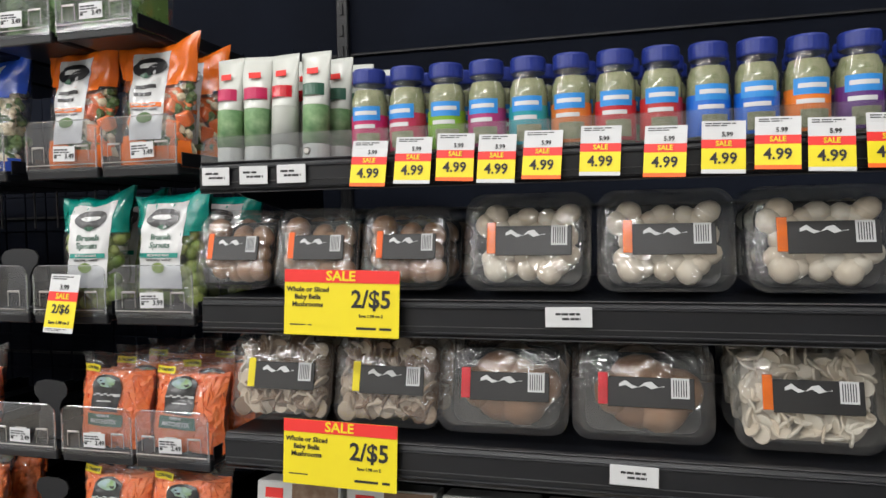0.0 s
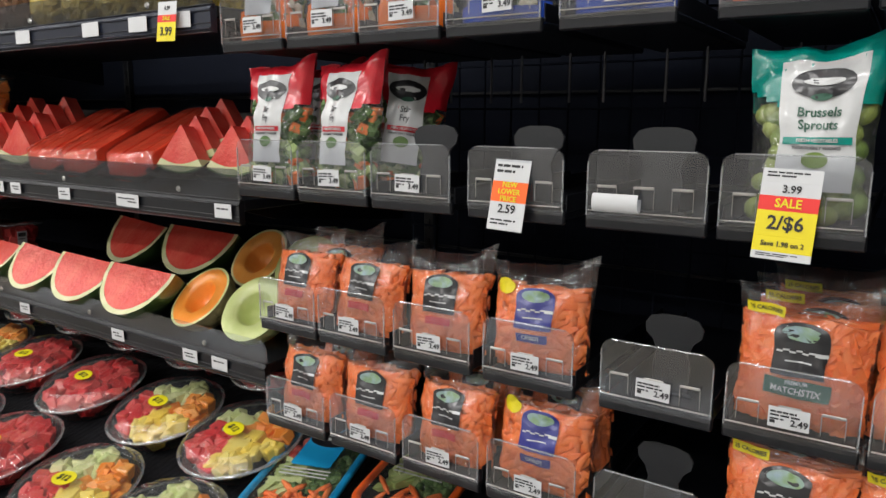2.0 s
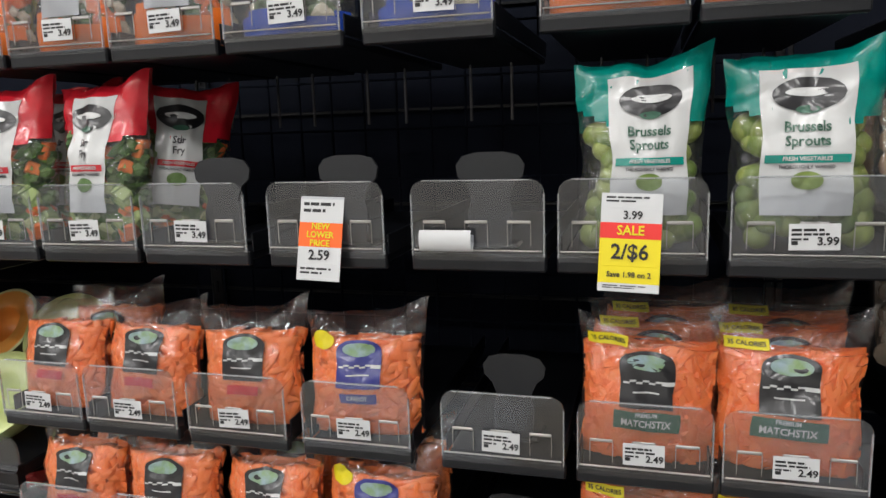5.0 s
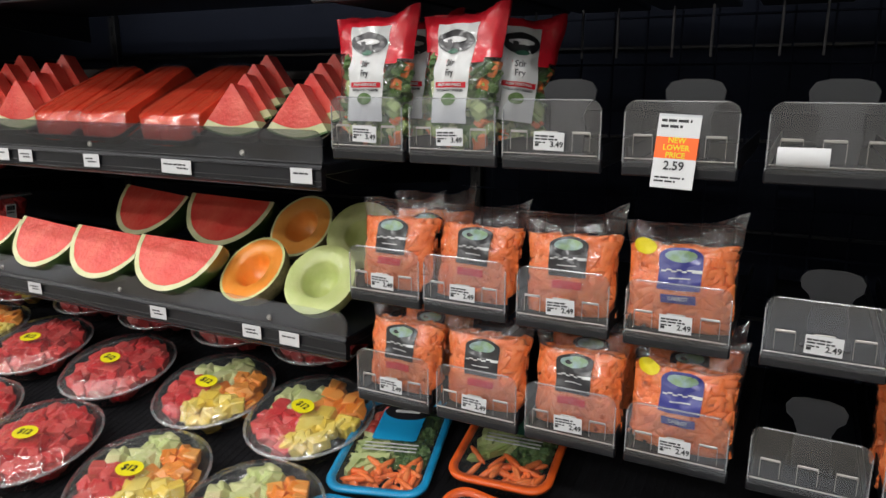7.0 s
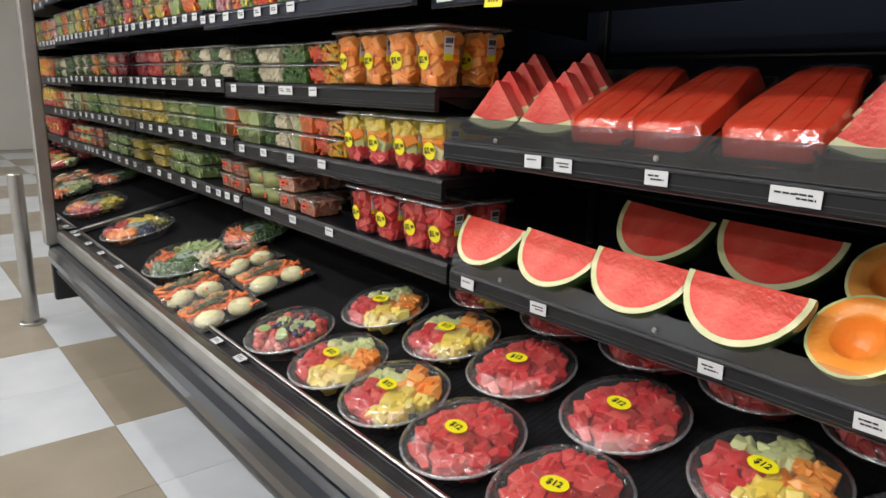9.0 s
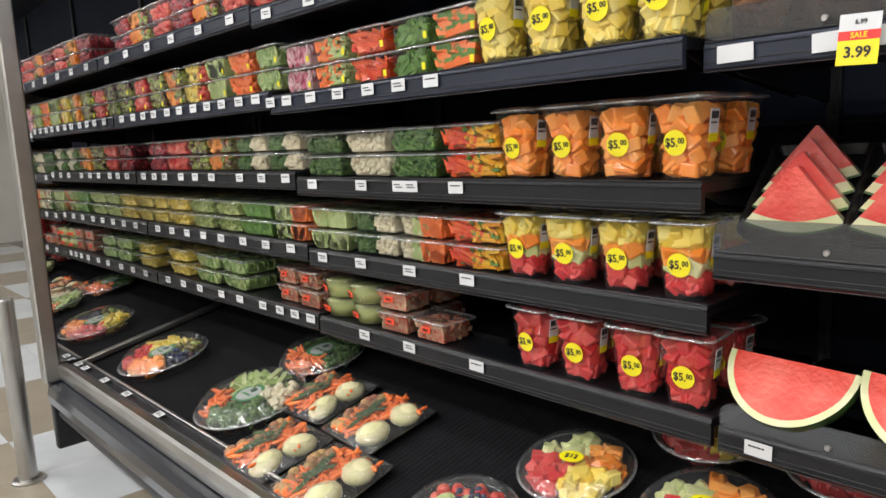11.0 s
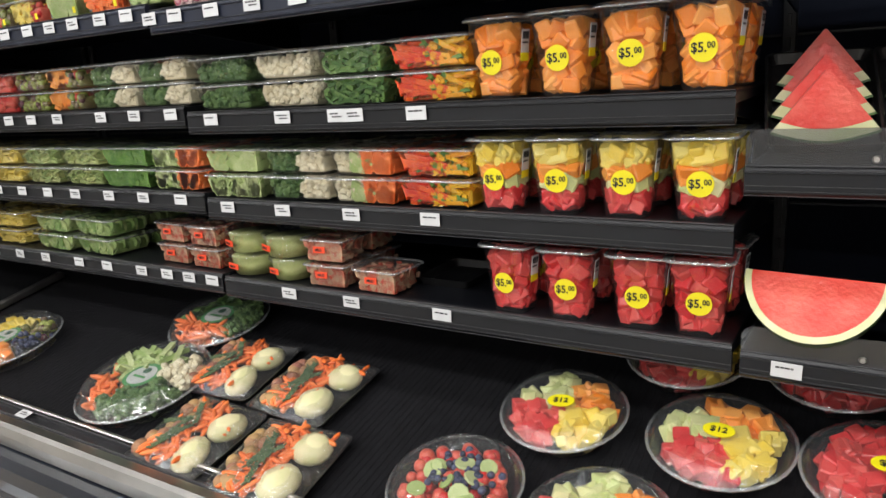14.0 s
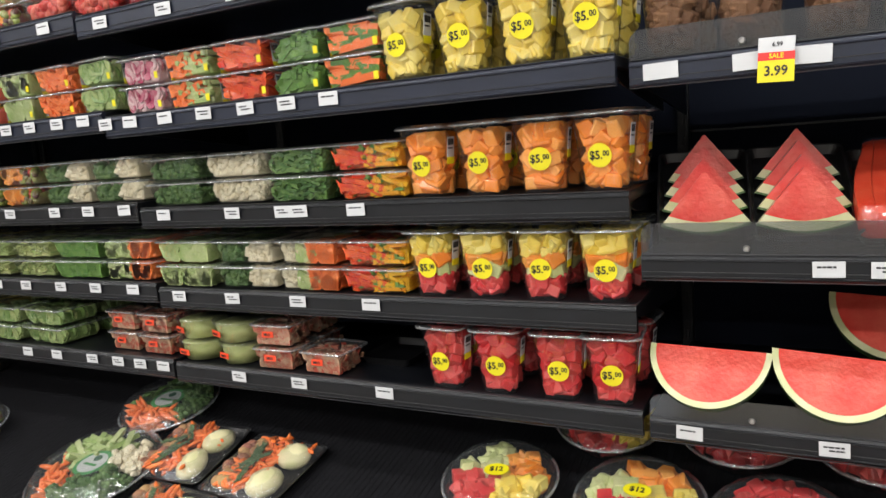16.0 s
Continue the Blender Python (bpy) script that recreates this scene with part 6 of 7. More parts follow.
def veg_bag(film, words, contents, label, seed, w=0.14, h=0.195, t=0.066, group="bags of vegetables", panel=(-0.5, 0.44)):
    """A printed bag with a white panel, a dark oval logo and clear film below that shows what is in it."""
    rng = random.Random(seed)
    b = thing("vegetable_bag", label, "vegetable bag", group)
    g = Bag(w, h, t, seed, 0.11)
    part("film", g.patch(-1, 1, 0, 1, 0.0012, 20, 26, 1, mb=g.patch(-1, 1, 0, 1, 0.0012, 20, 26)), FILM, b, "clear crinkled film", smooth=True)
    part("printed_film", g.patch(-1, 1, 0.5, 1.0, 0.0022, 20, 14, 1, keep=lambda i, j: j > 0.3 + 0.25 * math.sin(i * 3.0), mb=g.patch(-1, 1, 0.45, 1.0, 0.0022, 22, 18, keep=lambda i, j: j > 0.25 + 0.5 * min(1, abs(i - 0.5) * 1.0) * (0.6 if i > 0.5 else 1.2))), film, b, "printed coloured upper film", smooth=True)
    part("white_panel", g.patch(panel[0], panel[1], 0.2, 0.92, 0.0034, 10, 16), WHITE_FILM, b, "white printed panel", smooth=True)
    if film in (ORANGE_FILM, BLUE_FILM):
        part("printed_foot", g.patch(-0.97, 0.97, 0.01, 0.15 if film is BLUE_FILM else 0.24, 0.0022, 18, 5, keep=lambda i, j: j < 0.75 + 0.2 * math.sin(i * 7)), film, b, "printed coloured lower film", smooth=True)
    mu = (panel[0] + panel[1]) / 2
    part("logo", g.oval(mu, 0.79, 0.46, 0.085, 0.005), DARK_FILM, b, "black oval logo", smooth=True)
    part("logo_mark", g.oval(mu, 0.80, 0.3, 0.022, 0.006), WHITE_FILM, b, smooth=True)
    part("leaf_mark", g.oval(mu, 0.715, 0.16, 0.02, 0.0058), GREEN_FILM, b, smooth=True)
    for k in range(0 if words else 2):
        part("print_bar", g.patch(mu - 0.3, mu + 0.27 - 0.1 * k, 0.61 - 0.06 * k, 0.64 - 0.06 * k, 0.0046, 6, 1), DARK_FILM, b, smooth=True)
    for k, line in enumerate(words):
        g.words("lettering", line, 0.0135, GREEN_FILM if film is TEAL_FILM else DARK_FILM, b, mu, 0.63 - 0.07 * k, 0.0046)
    part("ribbon", g.patch(panel[0] + 0.05, panel[1] - 0.05, 0.455, 0.495, 0.0046, 8, 2), film, b, smooth=True)
    g.words("lettering", "FRESH VEGETABLES", 0.0052, WHITE_FILM, b, mu, 0.475, 0.0056)
    g.words("lettering", "THOROUGHLY WASHED", 0.0046, DARK_FILM, b, mu, 0.435, 0.0046)
    part("vegetable_picture", g.oval(mu, 0.37, 0.2, 0.045, 0.0046), contents[0][1], b, smooth=True)
    for nm, material, shape, size, n in contents:
        def inside(q, size=size):
            u, v = q.uniform(-0.88, 0.88), q.uniform(0.06, 0.66)
            x, y, z = g.p(u, v, -1, -size * 0.45)
            if q.random() < 0.25:
                y = -y
            return x, y, z
        part(nm, fill(shape, size, n, inside, rng, None, g.press), material, b, smooth=shape == "ball")["kind"] = "stuff"
    return b


def carrot_bag(kind, label, seed, w=0.152, h=0.148, t=0.07):
    """A clear bag packed with carrots; kind: 'baby', 'blue' or 'match'."""
    rng = random.Random(seed)
    b = thing("carrot_bag", label, "carrot bag", "bags of carrots")
    g = Bag(w, h, t, seed, 0.13)
    g.top = 0.8
    part("film", g.patch(-1, 1, 0, 1, 0.0016, 20, 22, 1, mb=g.patch(-1, 1, 0, 1, 0.0016, 20, 22)), FILM, b, "clear crinkled film", smooth=True)
    if kind == "match":
        def ins(q):
            return g.p(q.uniform(-0.92, 0.92), q.uniform(0.03, 0.86), -1 if q.random() < 0.75 else 1, -0.003)
        part("carrot_matchsticks", fill("stick", 0.014, 360, ins, rng, "flat", g.press, True), F_CARROT, b)["kind"] = "stuff"
        part("core", g.patch(-0.95, 0.95, 0.02, 0.8, -0.005, 12, 12, 1, mb=g.patch(-0.95, 0.95, 0.02, 0.8, -0.005, 12, 12)), F_CARROT, b, smooth=True)
    else:
        def ins(q):
            return g.p(q.uniform(-0.9, 0.9), q.uniform(0.04, 0.78), -1 if q.random() < 0.8 else 1, -0.006)
        mb_ = fill("carrot", 0.024, 190, ins, rng, "bag", g.press, True)
        part("baby_carrot_fill", mb_, F_CARROT, b, smooth=True)["kind"] = "stuff"
        part("core", g.patch(-0.93, 0.93, 0.03, 0.78, -0.009, 12, 12, 1, mb=g.patch(-0.93, 0.93, 0.03, 0.78, -0.009, 12, 12)), F_CARROT, b, smooth=True)
    logo = NAVY_FILM if kind == "blue" else DARK_FILM
    part("logo_panel", g.patch(-0.4, 0.4, 0.40, 0.70, 0.0028, 8, 8), logo, b, "dark printed logo panel", smooth=True)
    part("logo_arch", g.oval(0.0, 0.70, 0.4, 0.09, 0.0032), logo, b, smooth=True)
    part("logo_picture", g.oval(0.0, 0.71, 0.29, 0.055, 0.0042), PICTURE, b, "small landscape picture", smooth=True)
    part("logo_script", g.patch(-0.36, 0.4, 0.565, 0.592, 0.0042, 8, 2, keep=lambda i, j: (j < 0.5) == (int(i * 8) % 2 == 0) or i > 0.7), WHITE_FILM, b, smooth=True)
    part("logo_line", g.patch(-0.2, 0.2, 0.505, 0.515, 0.0042, 8, 1), WHITE_FILM, b, smooth=True)
    if kind == "match":
        part("ribbon", g.patch(-0.48, 0.5, 0.25, 0.38, 0.0030, 10, 4), GREEN_FILM, b, "green ribbon", smooth=True)
        g.words("lettering", "PREMIUM", 0.0062, WHITE_FILM, b, 0.0, 0.36, 0.0042)
        g.words("lettering", "MATCHSTIX", 0.0105, WHITE_FILM, b, 0.0, 0.3, 0.0042)
        part("calorie_flash", g.patch(-0.88, -0.3, 0.80, 0.875, 0.0036, 6, 3), YELLOW_INK, b, "yellow flash", smooth=True)
        g.words("lettering", "35 CALORIES", 0.0068, DARK_FILM, b, -0.59, 0.838, 0.0044)
    else:
        part("lower_panel", g.patch(-0.32, 0.32, 0.28, 0.36, 0.0028, 8, 2), RED_FILM if kind == "baby" else NAVY_FILM, b, smooth=True)
        if kind == "blue":
            part("yellow_flash", g.oval(-0.66, 0.78, 0.22, 0.075, 0.0034), YELLOW_INK, b, "yellow oval flash", smooth=True)
            g.words("lettering", "CARROT", 0.0075, WHITE_FILM, b, 0.0, 0.325, 0.0042)
    return b


PUSH_Y = {"T": 2.02, "A": 2.005, "B": 2.035, "C": 2.03}
A_EDGES = [(-1.648, -1.52), (-1.511, -1.373), (-1.365, -1.227), (-1.201, -1.063), (-1.035, -0.894), (-0.884, -0.742), (-0.726, -0.584)]
B_EDGES = [(-1.643, -1.511), (-1.505, -1.365), (-1.35, -1.212), (-1.192, -1.054), (-1.019, -0.879), (-0.868, -0.728), (-0.722, -0.585)]
C_EDGES = [(-1.63, -1.492), (-1.48, -1.342), (-1.33, -1.192), (-1.18, -1.042), (-1.019, -0.879), (-0.868, -0.728), (-0.722, -0.585)]
T_EDGES = [(-1.689, -1.549), (-1.541, -1.401), (-1.396, -1.256), (-1.247, -1.107), (-1.085, -0.945), (-0.902, -0.762), (-0.755, -0.615)]
PA, PB, PC, PT, PU = 1.092, 0.856, 0.682, 1.325, 1.535
for i, e in enumerate(A_EDGES):
    put_pusher(*e, PUSH_Y["A"], PA, i not in (3, 4, 5), "3.99" if i == 6 else "3.49", 0.0)
for i, e in enumerate(B_EDGES):
    put_pusher(*e, PUSH_Y["B"], PB, True, "2.49")
for i, e in enumerate(C_EDGES):
    put_pusher(*e, PUSH_Y["C"], PC, i not in (4,), "2.49")
for i, e in enumerate(T_EDGES):
    put_pusher(*e, PUSH_Y["T"], PT, True, "3.49", 0.01)
for i in range(6):
    put_pusher(-1.55 + i * 0.15, -1.41 + i * 0.15, 1.985, PU, True, "3.49")
for x, y_, z_ in ((-1.288, 2.05, PA), (-1.125, 2.048, PA), (-0.96, 2.046, PA), (-0.945, 2.085, PB), (-0.945, 2.08, PC)):
    paddle(at(x, y_, z_ + 0.004, RNG.uniform(-4, 4), -4))
# a curled blank paper strip on one empty front
roll = thing("paper_roll", "curled blank white paper strip on a clear pusher front", "paper", m=at(-0.995, 1.994, PA + 0.022))
q = MB()
arc = [(0.012 * math.cos(radians(a)) * 0.7, 0.012 * math.sin(radians(a))) for a in range(-200, 61, 20)]
q.add([(-0.027, -y, z) for y, z in arc] + [(0.027, -y * 0.9, z) for y, z in arc], [(i, i + 1, len(arc) + i + 1, len(arc) + i) for i in range(len(arc) - 1)])
part("strip", q, PAPER, roll, smooth=True)


def mid(e):
    return (e[0] + e[1]) / 2


STIR = [("broccoli_pieces", F_GREEN, "floret", 0.03, 26), ("pea_pods", F_BEAN, "leaf", 0.026, 40), ("carrot_pieces", F_CARROT, "cube", 0.02, 14), ("celery_pieces", F_CELERY, "cube", 0.02, 18)]
spread(veg_bag(RED_FILM, ("Stir", "Fry"), STIR, "red and white bag of stir fry vegetables with clear window", 1), [at(-1.596, 2.045, PA + 0.004, 4, -5), at(-1.452, 2.048, PA + 0.004, -5, -6), at(-1.405, 2.115, PA + 0.004, 34, -8, 8), at(-1.565, 2.125, PA + 0.004, -6, -8)])
SPR = [("brussels_sprouts", F_SPROUT, "ball", 0.027, 90)]
spread(veg_bag(TEAL_FILM, ("Brussels", "Sprouts"), SPR, "teal and white bag of brussels sprouts with clear window", 2, 0.134, 0.188, panel=(-0.5, 0.72)), [at(-0.805, 2.048, PA + 0.004, 2, -5), at(-0.81, 2.13, PA + 0.004, -8, -8)])
spread(veg_bag(TEAL_FILM, ("Brussels", "Sprouts"), SPR, "teal and white bag of brussels sprouts with clear window", 3, 0.144, 0.188, panel=(-0.6, 0.6)), [at(-0.658, 2.048, PA + 0.004, -2, -5), at(-0.635, 2.13, PA + 0.004, 9, -9, 4)])
baby1 = carrot_bag("baby", "clear bag of baby carrots with a black and red label", 11)
baby2 = carrot_bag("baby", "clear bag of baby carrots with a black and red label", 12)
blue = carrot_bag("blue", "clear bag of carrot chips with a navy blue label", 13, 0.16)
match = carrot_bag("match", "clear bag of carrot matchsticks with a black and green label", 14, 0.158, 0.158)
match2 = carrot_bag("match", "clear bag of carrot matchsticks with a black and green label", 15, 0.158, 0.158)


def set_bags(proto, spots):
    spread(proto, [at(x + RNG.uniform(-0.003, 0.003), y_ + 0.044, z_ + 0.004, RNG.uniform(-6, 6), -6 + RNG.uniform(-3, 2), RNG.uniform(-2, 2)) for x, y_, z_ in spots])


YB, YC = PUSH_Y["B"], PUSH_Y["C"]
set_bags(baby1, [(mid(B_EDGES[0]), YB, PB), (mid(B_EDGES[2]), YB, PB), (mid(C_EDGES[1]), YC, PC), (mid(C_EDGES[2]), YC + 0.085, PC), (mid(B_EDGES[0]) + 0.02, YB + 0.085, PB)])
set_bags(baby2, [(mid(B_EDGES[1]), YB, PB), (mid(C_EDGES[0]), YC, PC), (mid(C_EDGES[2]), YC, PC), (mid(C_EDGES[0]) + 0.01, YC + 0.09, PC), (mid(C_EDGES[3]), YC + 0.09, PC)])
set_bags(blue, [(mid(B_EDGES[3]), YB, PB), (mid(C_EDGES[3]), YC, PC)])
set_bags(match, [(mid(B_EDGES[5]), YB, PB), (mid(C_EDGES[6]), YC, PC), (mid(B_EDGES[6]) + 0.01, YB + 0.075, PB), (mid(C_EDGES[5]), YC + 0.08, PC)])
set_bags(match2, [(mid(B_EDGES[6]), YB, PB), (mid(C_EDGES[5]), YC, PC), (mid(B_EDGES[5]) + 0.012, YB + 0.075, PB), (mid(B_EDGES[5]) + 0.02, YB + 0.15, PB), (mid(B_EDGES[6]) + 0.02, YB + 0.15, PB)])
MIXV = [("broccoli_pieces", F_GREEN, "floret", 0.03, 22), ("cauliflower_pieces", F_CAUL, "floret", 0.03, 18), ("carrot_pieces", F_CARROT, "cube", 0.024, 18)]
spread(veg_bag(ORANGE_FILM, (), MIXV, "orange and white bag of mixed vegetables with clear window", 4, 0.145, 0.2), [at(mid(T_EDGES[k]), 2.062 + d_, PT + 0.004, r_, -5) for k, d_, r_ in ((0, 0, 3), (1, 0, -3), (2, 0, 2), (5, 0, -2), (6, 0, 3), (6, 0.085, 14))])
spread(veg_bag(BLUE_FILM, (), MIXV[:2], "blue and white bag of broccoli and cauliflower with clear window", 5, 0.145, 0.2), [at(mid(T_EDGES[k]), 2.062, PT + 0.004, r_, -5) for k, r_ in ((3, 2), (4, -3))])
greens = produce_box(0.135, 0.1, 0.1, [("leafy_greens", F_LEAF, "leaf", 0.03, 120, "face", 0, 1)], "clear upright box of leafy greens behind a pusher front", 500, group="boxes of greens")
spread(greens, [at(-1.48 + i * 0.15, 2.055, PU + 0.004, RNG.uniform(-3, 3)) for i in range(6)])


# ---- mushrooms ----
def mushroom_pack(w, h, contents, label, seed, accent):
    """A clear tray standing on its edge, domed lid to the front, with a dark printed band across it."""
    rng = random.Random(seed)
    b = thing("mushroom_pack", label, "mushroom pack", "packs of mushrooms")
    d = 0.052

    def stand(mb_):
        return MB().add(mb_.v, mb_.f, Matrix.Translation((0, 0, h / 2)) @ Matrix.Rotation(radians(90), 4, "X"))
    part("tray", stand(loft([(rrect(w * 0.86, h * 0.84, 0.02, 5), -d), (rrect(w * 0.94, h * 0.92, 0.022, 5), -0.004), (rrect(w, h, 0.024, 5), 0.0)], True, False)), TUB, b, smooth=True)
    part("lid", stand(loft([(rrect(w, h, 0.024, 5), 0.001), (rrect(w, h, 0.024, 5), 0.005), (rrect(w * 0.94, h * 0.92, 0.022, 5), 0.006), (rrect(w * 0.91, h * 0.88, 0.02, 5), 0.013), (rrect(w * 0.86, h * 0.83, 0.018, 5), 0.014)], False, True)), LID, b, smooth=True)
    for nm, material, shape, size, n in contents:
        pts = []
        for _ in range(n):
            best = None
            for _t in range(12):
                c = (rng.uniform(-1, 1) * (w * 0.45 - size * 0.5), -0.008 + rng.uniform(0.0, 0.008) + size * 0.4, h / 2 + rng.uniform(-1, 1) * (h * 0.43 - size * 0.5))
                dist = min([(c[0] - p_[0]) ** 2 + (c[2] - p_[2]) ** 2 for p_ in pts] or [1])
                if best is None or dist > best[0]:
                    best = (dist, c)
            pts.append(best[1])
        it = iter(pts)
        if shape == "ball":
            for c in pts:
                mb_ = MB()
                piece(mb_, "ball", size, Matrix.Translation(c) @ rand_rot(rng), rng)
                part("mushroom", mb_, material, b, smooth=True)
        else:
            part(nm, fill(shape, size, n, lambda q: next(it), rng, "tumble"), material, b)["kind"] = "stuff"
    # added filler: slice-coloured, or dark to imitate shade between whole mushrooms
    part("backing", stand(loft([(rrect(w * 0.8, h * 0.78, 0.02, 5), -d + 0.006), (rrect(w * 0.84, h * 0.82, 0.02, 5), -d * 0.6)], True, True)), contents[0][1] if contents[0][2] == "disc" else PADDLE, b)
    band = part("band", slab(-w * 0.24, w * 0.36, -0.0165, -0.0148, h * 0.34, h * 0.64, 0.0005), TRAY_BLACK, b, "dark printed band")
    part("band_accent", slab(-w * 0.31, -w * 0.24, -0.0164, -0.0148, h * 0.36, h * 0.68, 0.0004), accent, band, "coloured end of the band")
    part("bar_code", slab(w * 0.2, w * 0.325, -0.0172, -0.0166, h * 0.44, h * 0.64, 0.0002), PAPER, band, "white bar code")
    mb_ = MB()
    for k in range(6):
        slab(w * (0.215 + 0.017 * k), w * (0.222 + 0.017 * k), -0.0176, -0.0173, h * 0.46, h * 0.62, 0.0001, mb_)
    part("bar_code_lines", mb_, INK, band)
    part("logo_script", MB().add(*((lambda vs: (vs, [(i, i + 1, i + 9, i + 8) for i in range(7)]))([(w * (-0.16 + 0.045 * i), -0.0170, h * (0.54 + 0.02 * math.sin(i * 2.1))) for i in range(8)] + [(w * (-0.16 + 0.045 * i), -0.0170, h * (0.57 + 0.035 * math.sin(i * 1.7))) for i in range(8)]))), PAPER, band)
    return b


BELLA = [("mushrooms", F_BELLA, "ball", 0.036, 16)]
WHITE = [("mushrooms", F_MUSH, "ball", 0.036, 26)]
SLICED = [("mushroom_slices", F_SLICE, "disc", 0.0175, 130)]
WHITESL = [("mushroom_slices", F_MUSH, "disc", 0.017, 110)]
PORTO = [("mushrooms", F_BELLA, "ball", 0.072, 6)]
rows = [(BELLA, 0.132, 0.124, "clear pack of whole brown mushrooms with a dark band", ORANGE_INK, [(-0.536, M1), (-0.398, M1), (-0.258, M1)]),
        (WHITE, 0.174, 0.138, "clear pack of whole white mushrooms with a dark band", ORANGE_FILM, [(-0.082, M1), (0.103, M1), (0.288, M1)]),
        (SLICED, 0.164, 0.136, "clear pack of sliced brown mushrooms with a dark band", YELLOW_INK, [(-0.462, M2), (-0.292, M2)]),
        (PORTO, 0.184, 0.132, "clear pack of large portobello mushrooms with a dark band", RED_FILM, [(-0.118, M2), (0.072, M2)]),
        (WHITESL, 0.174, 0.138, "clear pack of sliced white mushrooms with a dark band", ORANGE_FILM, [(0.27, M2), (0.455, M2)])]
for k, (cont, w_, h_, lab, acc, spots) in enumerate(rows):
    spread(mushroom_pack(w_, h_, cont, lab, 600 + k, acc), [at(x + RNG.uniform(-0.003, 0.003), 2.03 + dep * 0.082, z_ + 0.011, RNG.uniform(-2, 2), -14) for x, z_ in spots for dep in range(3)])


def carton(x, z_, words):
    c = thing("mushroom_carton", "white printed mushroom carton with a picture on the shelf", "carton", "mushroom cartons", m=at(x, 2.03, z_, RNG.uniform(-2, 2), -8))
    part("box", slab(-0.07, 0.07, 0, 0.05, 0, 0.1, 0.002), WHITE_FILM, c)
    g = part("picture", slab(-0.01, 0.066, -0.0012, 0, 0.035, 0.098, 0.0004), F_SLICE, c, "mushroom picture")
    letters("lettering", words, 0.014, INK, c, at(-0.03, -0.0015, 0.02), 1.0)
    part("red_mark", slab(-0.055, -0.025, -0.0012, 0, 0.075, 0.09, 0.0004), RED_INK, c)


for i, x in enumerate((-0.44, -0.29, -0.14, 0.01, 0.16, 0.31)):
    carton(x, M3 + 0.001, "OYSTER" if i < 2 else "")

# ---- herbs ----
JAR_COLOURS = [(0.5, 0.02, 0.12), (0.45, 0.03, 0.08), (0.18, 0.4, 0.02), (0.4, 0.03, 0.16), (0.01, 0.3, 0.34), (0.65, 0.18, 0.03), (0.5, 0.02, 0.03), (0.5, 0.03, 0.03), (0.01, 0.14, 0.6), (0.01, 0.14, 0.6), (0.8, 0.2, 0.02), (0.12, 0.03, 0.2), (0.12, 0.03, 0.2)]
LID_BLUE = mat("dark_blue_lid", (0.015, 0.03, 0.2), 0.35, var=0.15)
SKY_BLUE = mat("light_blue_logo", (0.03, 0.25, 0.65), 0.4, var=0.1)
JAR = clear("clear_jar", (0.95, 0.96, 0.96), 0.08, 0.05)
jar_lid = loft([(circle(0.0215), 0.094), (circle(0.0225), 0.096), (circle(0.0225), 0.11), (circle(0.021), 0.1125), (circle(0.015), 0.112)], True, True).mesh("lid", LID_BLUE)
jar_glass = loft([(circle(0.022), 0), (circle(0.0245), 0.004), (circle(0.0245), 0.075), (circle(0.02), 0.088), (circle(0.02), 0.095)], True, False)
jar_glass = jar_glass.mesh("glass", JAR, True)
jar_herb = loft([(circle(0.0225), 0.003), (circle(0.0235), 0.006), (circle(0.0235), 0.074), (circle(0.019), 0.086)], True, True).mesh("herbs", F_HERB, True)


def arc_band(r, a0, a1, z0, z1, n=10):
    q_ = MB()
    for r_, s_ in ((r, 1),):
        q_.add([(r_ * math.sin(radians(a0 + (a1 - a0) * i / n)), -r_ * math.cos(radians(a0 + (a1 - a0) * i / n)), z) for z in (z0, z1) for i in range(n + 1)], [(i, i + 1, n + 2 + i, n + 1 + i) for i in range(n)])
    return q_


logo_band = arc_band(0.0254, -48, 48, 0.046, 0.064).mesh("logo", SKY_BLUE)
name_band = arc_band(0.0256, -40, 30, 0.036, 0.041).mesh("name_print", PAPER)
picture_band = arc_band(0.0253, -30, 45, 0.01, 0.03).mesh("herb_picture", F_HERB)
script_band = arc_band(0.0256, -36, 36, 0.053, 0.058).mesh("script", PAPER)
for i, c in enumerate(JAR_COLOURS):
    cm = mat("jar_label_colour", c, 0.4, var=0.15, scale=40)
    band_ = arc_band(0.025, -110, 110, 0.006, 0.053, 16).mesh("label", cm)
    for dep in range(3):
        x = -0.303 + i * 0.0572
        j = thing("herb_jar", "clear jar of dried herbs with blue lid and coloured label", "herb jar", "herb jars", m=at(x + dep * 0.008, 2.028 + dep * 0.055, HERB + 0.001, RNG.uniform(-15, 15)) @ Matrix.Diagonal((1.06, 1.06, 1.1, 1)))
        part("glass", jar_glass, None, j)
        part("herbs", jar_herb, None, j)
        part("lid", jar_lid, None, j)
        lb = part("label", band_, None, j)
        part("logo", logo_band, None, lb)
        part("script", script_band, None, lb)
        part("name_print", name_band, None, lb)
        part("herb_picture", picture_band, None, lb)
TUBE_GREEN = mat("herb_tube_green", (0.07, 0.2, 0.07), 0.35, var=0.5, scale=60, color2=(0.3, 0.45, 0.24), coat=0.3)
TUBE_WHITE = mat("herb_tube_white", (0.5, 0.52, 0.48), 0.35, var=0.1, coat=0.3)
TUBE_PINK = mat("herb_tube_pink", (0.5, 0.02, 0.1), 0.35, var=0.1)


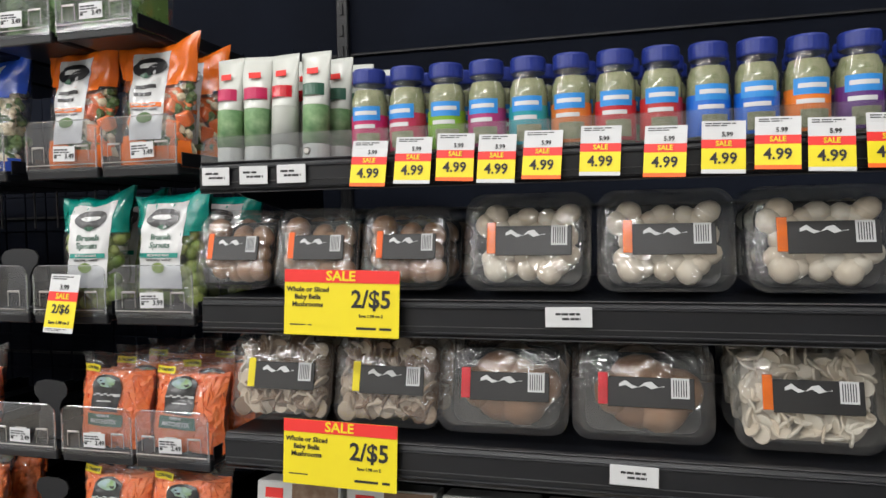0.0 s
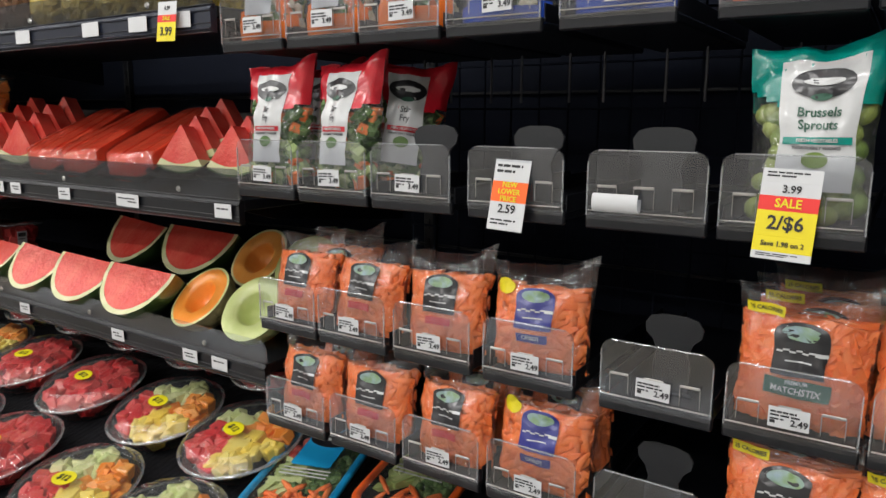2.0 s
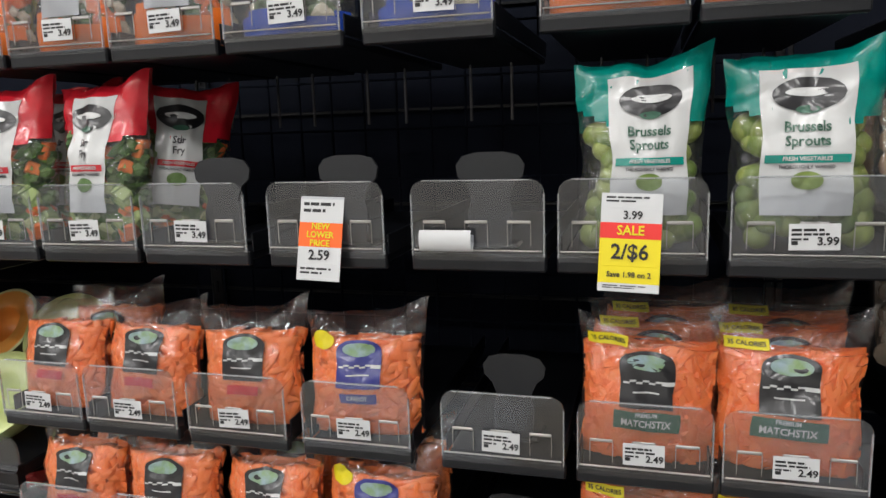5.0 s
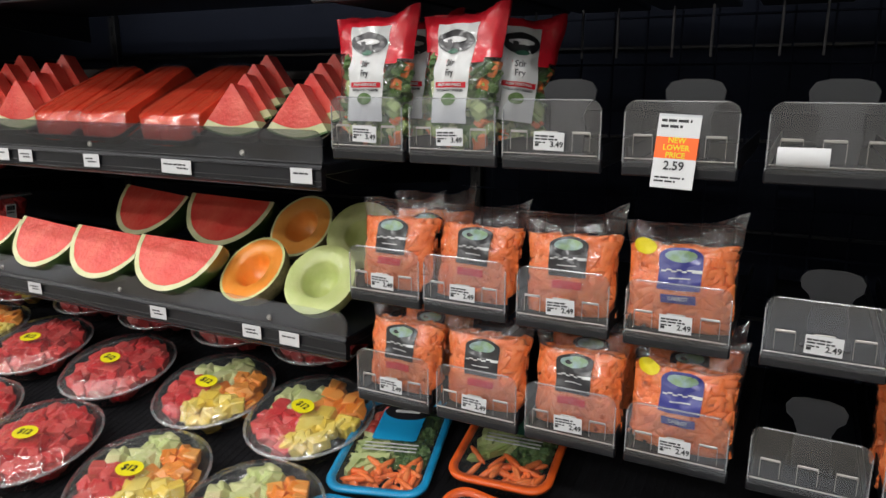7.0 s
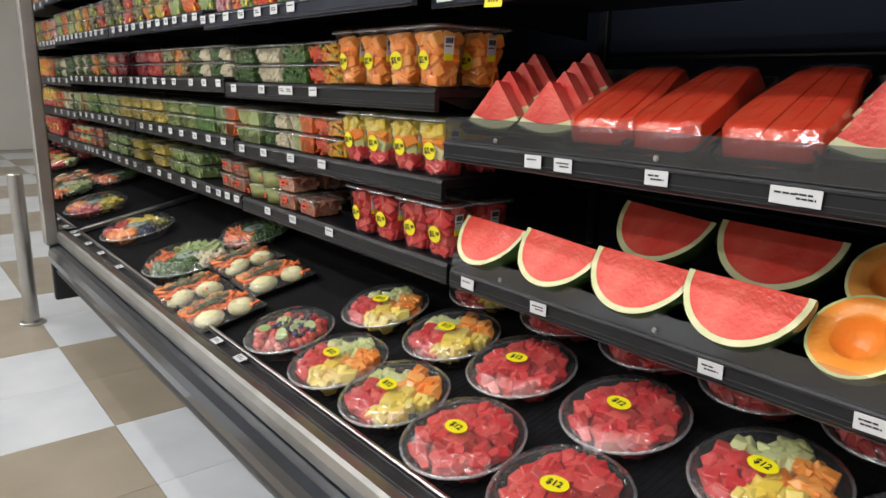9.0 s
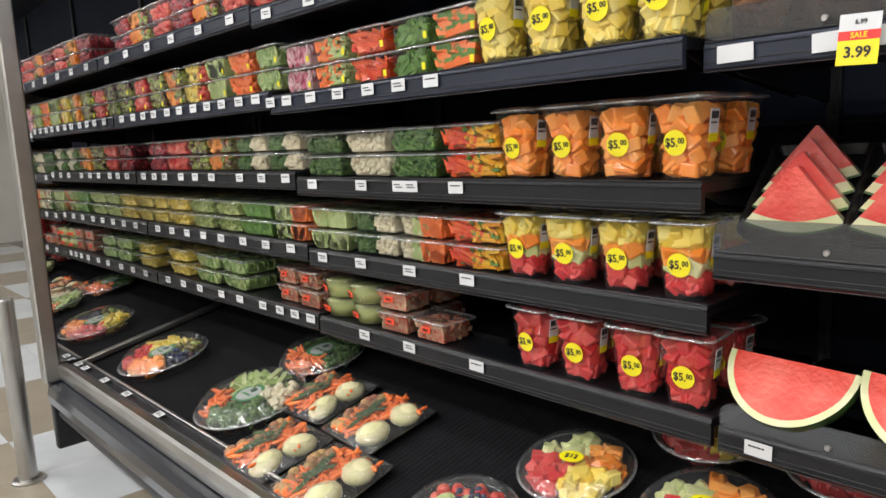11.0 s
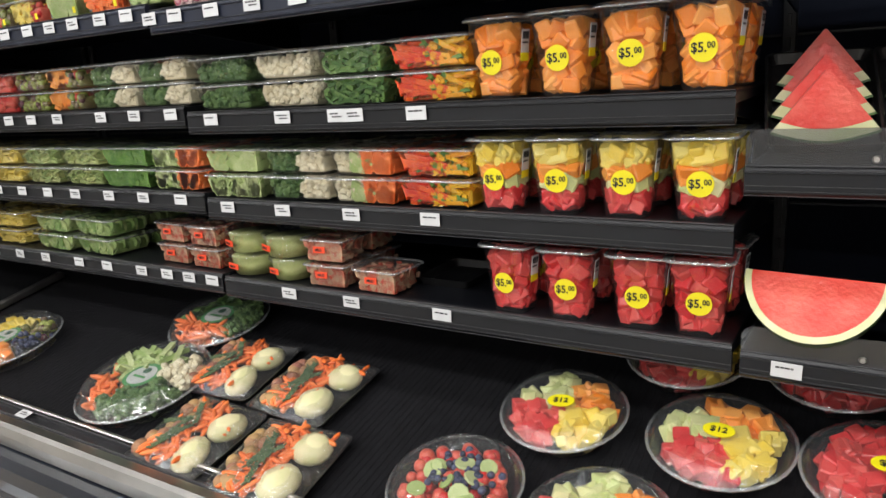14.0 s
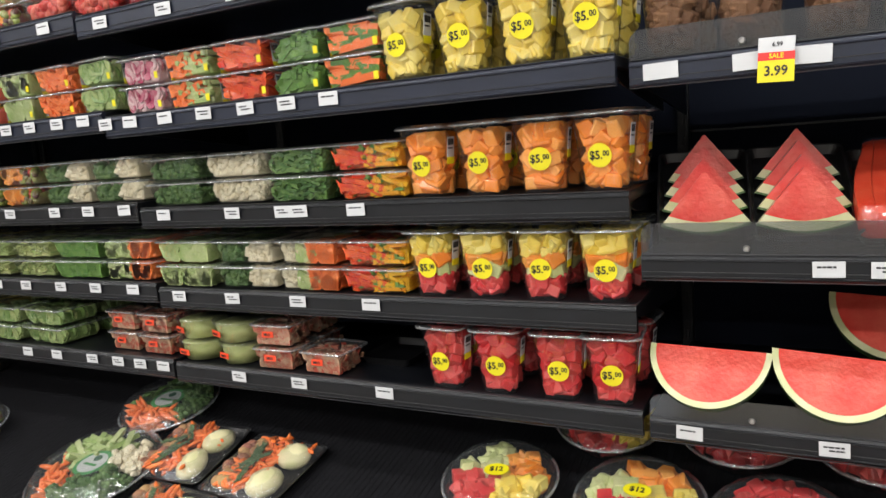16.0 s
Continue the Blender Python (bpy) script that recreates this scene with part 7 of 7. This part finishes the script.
def herb_tube(m, accent, body):
    tb = thing("herb_tube", "soft white and green squeeze tube of herbs standing on its cap", "herb tube", "herb tubes", m=m)

    def ring(f):
        return [(x, y * (1 - f)) for x, y in circle(0.0195, 20)] if f < 1 else [(x * 1.25, y * 0.04) for x, y in circle(0.0195, 20)]
    part("cap", loft([(circle(0.0185, 20), 0), (circle(0.0185, 20), 0.022), (circle(0.015, 20), 0.023)], True, True), TUBE_WHITE, tb)
    part("lower_body", loft([(ring(0), 0.0235), (ring(0.05), 0.075)], True, False), body, tb, smooth=True)
    part("upper_body", loft([(ring(0.052), 0.0755), ([(x * 1.12, y * 0.5) for x, y in ring(0)], 0.11), ([(x * 1.25, y * 0.08) for x, y in ring(0)], 0.142), ([(x * 1.25, y * 0.06) for x, y in ring(0)], 0.15)], False, True), TUBE_WHITE, tb, smooth=True)
    part("name_band", MB().add(arc_band(0.0202, -60, 60, 0, 0.016).v, arc_band(0.0202, -60, 60, 0, 0.016).f, at(0, 0.0015, 0.088)), accent, tb)
    part("red_mark", slab(-0.009, 0.009, -0.0115, -0.0105, 0.118, 0.126, 0.0003), RED_INK, tb)


for i, (x, ac) in enumerate(((-0.535, TUBE_PINK), (-0.488, TUBE_PINK), (-0.443, RED_FILM), (-0.392, GREEN_FILM))):
    for dep in range(4):
        herb_tube(at(x + dep * 0.014, 2.035 + dep * 0.05, HERB + 0.001, RNG.uniform(-10, 10), -3) @ Matrix.Diagonal((1.05, 1.05, 1.08, 1)), ac, TUBE_WHITE if i == 2 else TUBE_GREEN)

# ---- floor tiles ----
TILE_MESH = {}
for nm, mt in (("w", TILE_WHITE), ("t", TILE_TAN)):
    v, f = cbox(TILE - 0.002, TILE - 0.002, 0.006, 0.0008)
    TILE_MESH[nm] = MB().add(v, f).mesh("tile", mt)
rest = {"w": MB(), "t": MB()}
for i in range(-24, 24):
    for j in range(-18, 4):
        cx, cy = -4.055 + (i + 0.5) * TILE, 1.555 + (j + 0.5) * TILE
        if cx < -14.7 or cx > 6.7 or cy < -6.7 or cy > 3.7:
            continue
        kind = "t" if ((i // 2) + (j // 2)) % 2 == 1 else "w"
        if -10 < cx < -2.0 and -0.4 < cy < 2.2:
            ob = part("tile", TILE_MESH[kind], None, floor)
            ob.location = (cx, cy, -0.006)
        else:
            rest[kind].add([tuple(a) for a in cbox(TILE - 0.002, TILE - 0.002, 0.006, 0.0008)[0]], cbox(TILE - 0.002, TILE - 0.002, 0.006, 0.0008)[1], Matrix.Translation((cx, cy, -0.006)))
part("pale_tiles", rest["w"], TILE_WHITE, floor)["kind"] = "stuff"
part("tan_tiles", rest["t"], TILE_TAN, floor)["kind"] = "stuff"
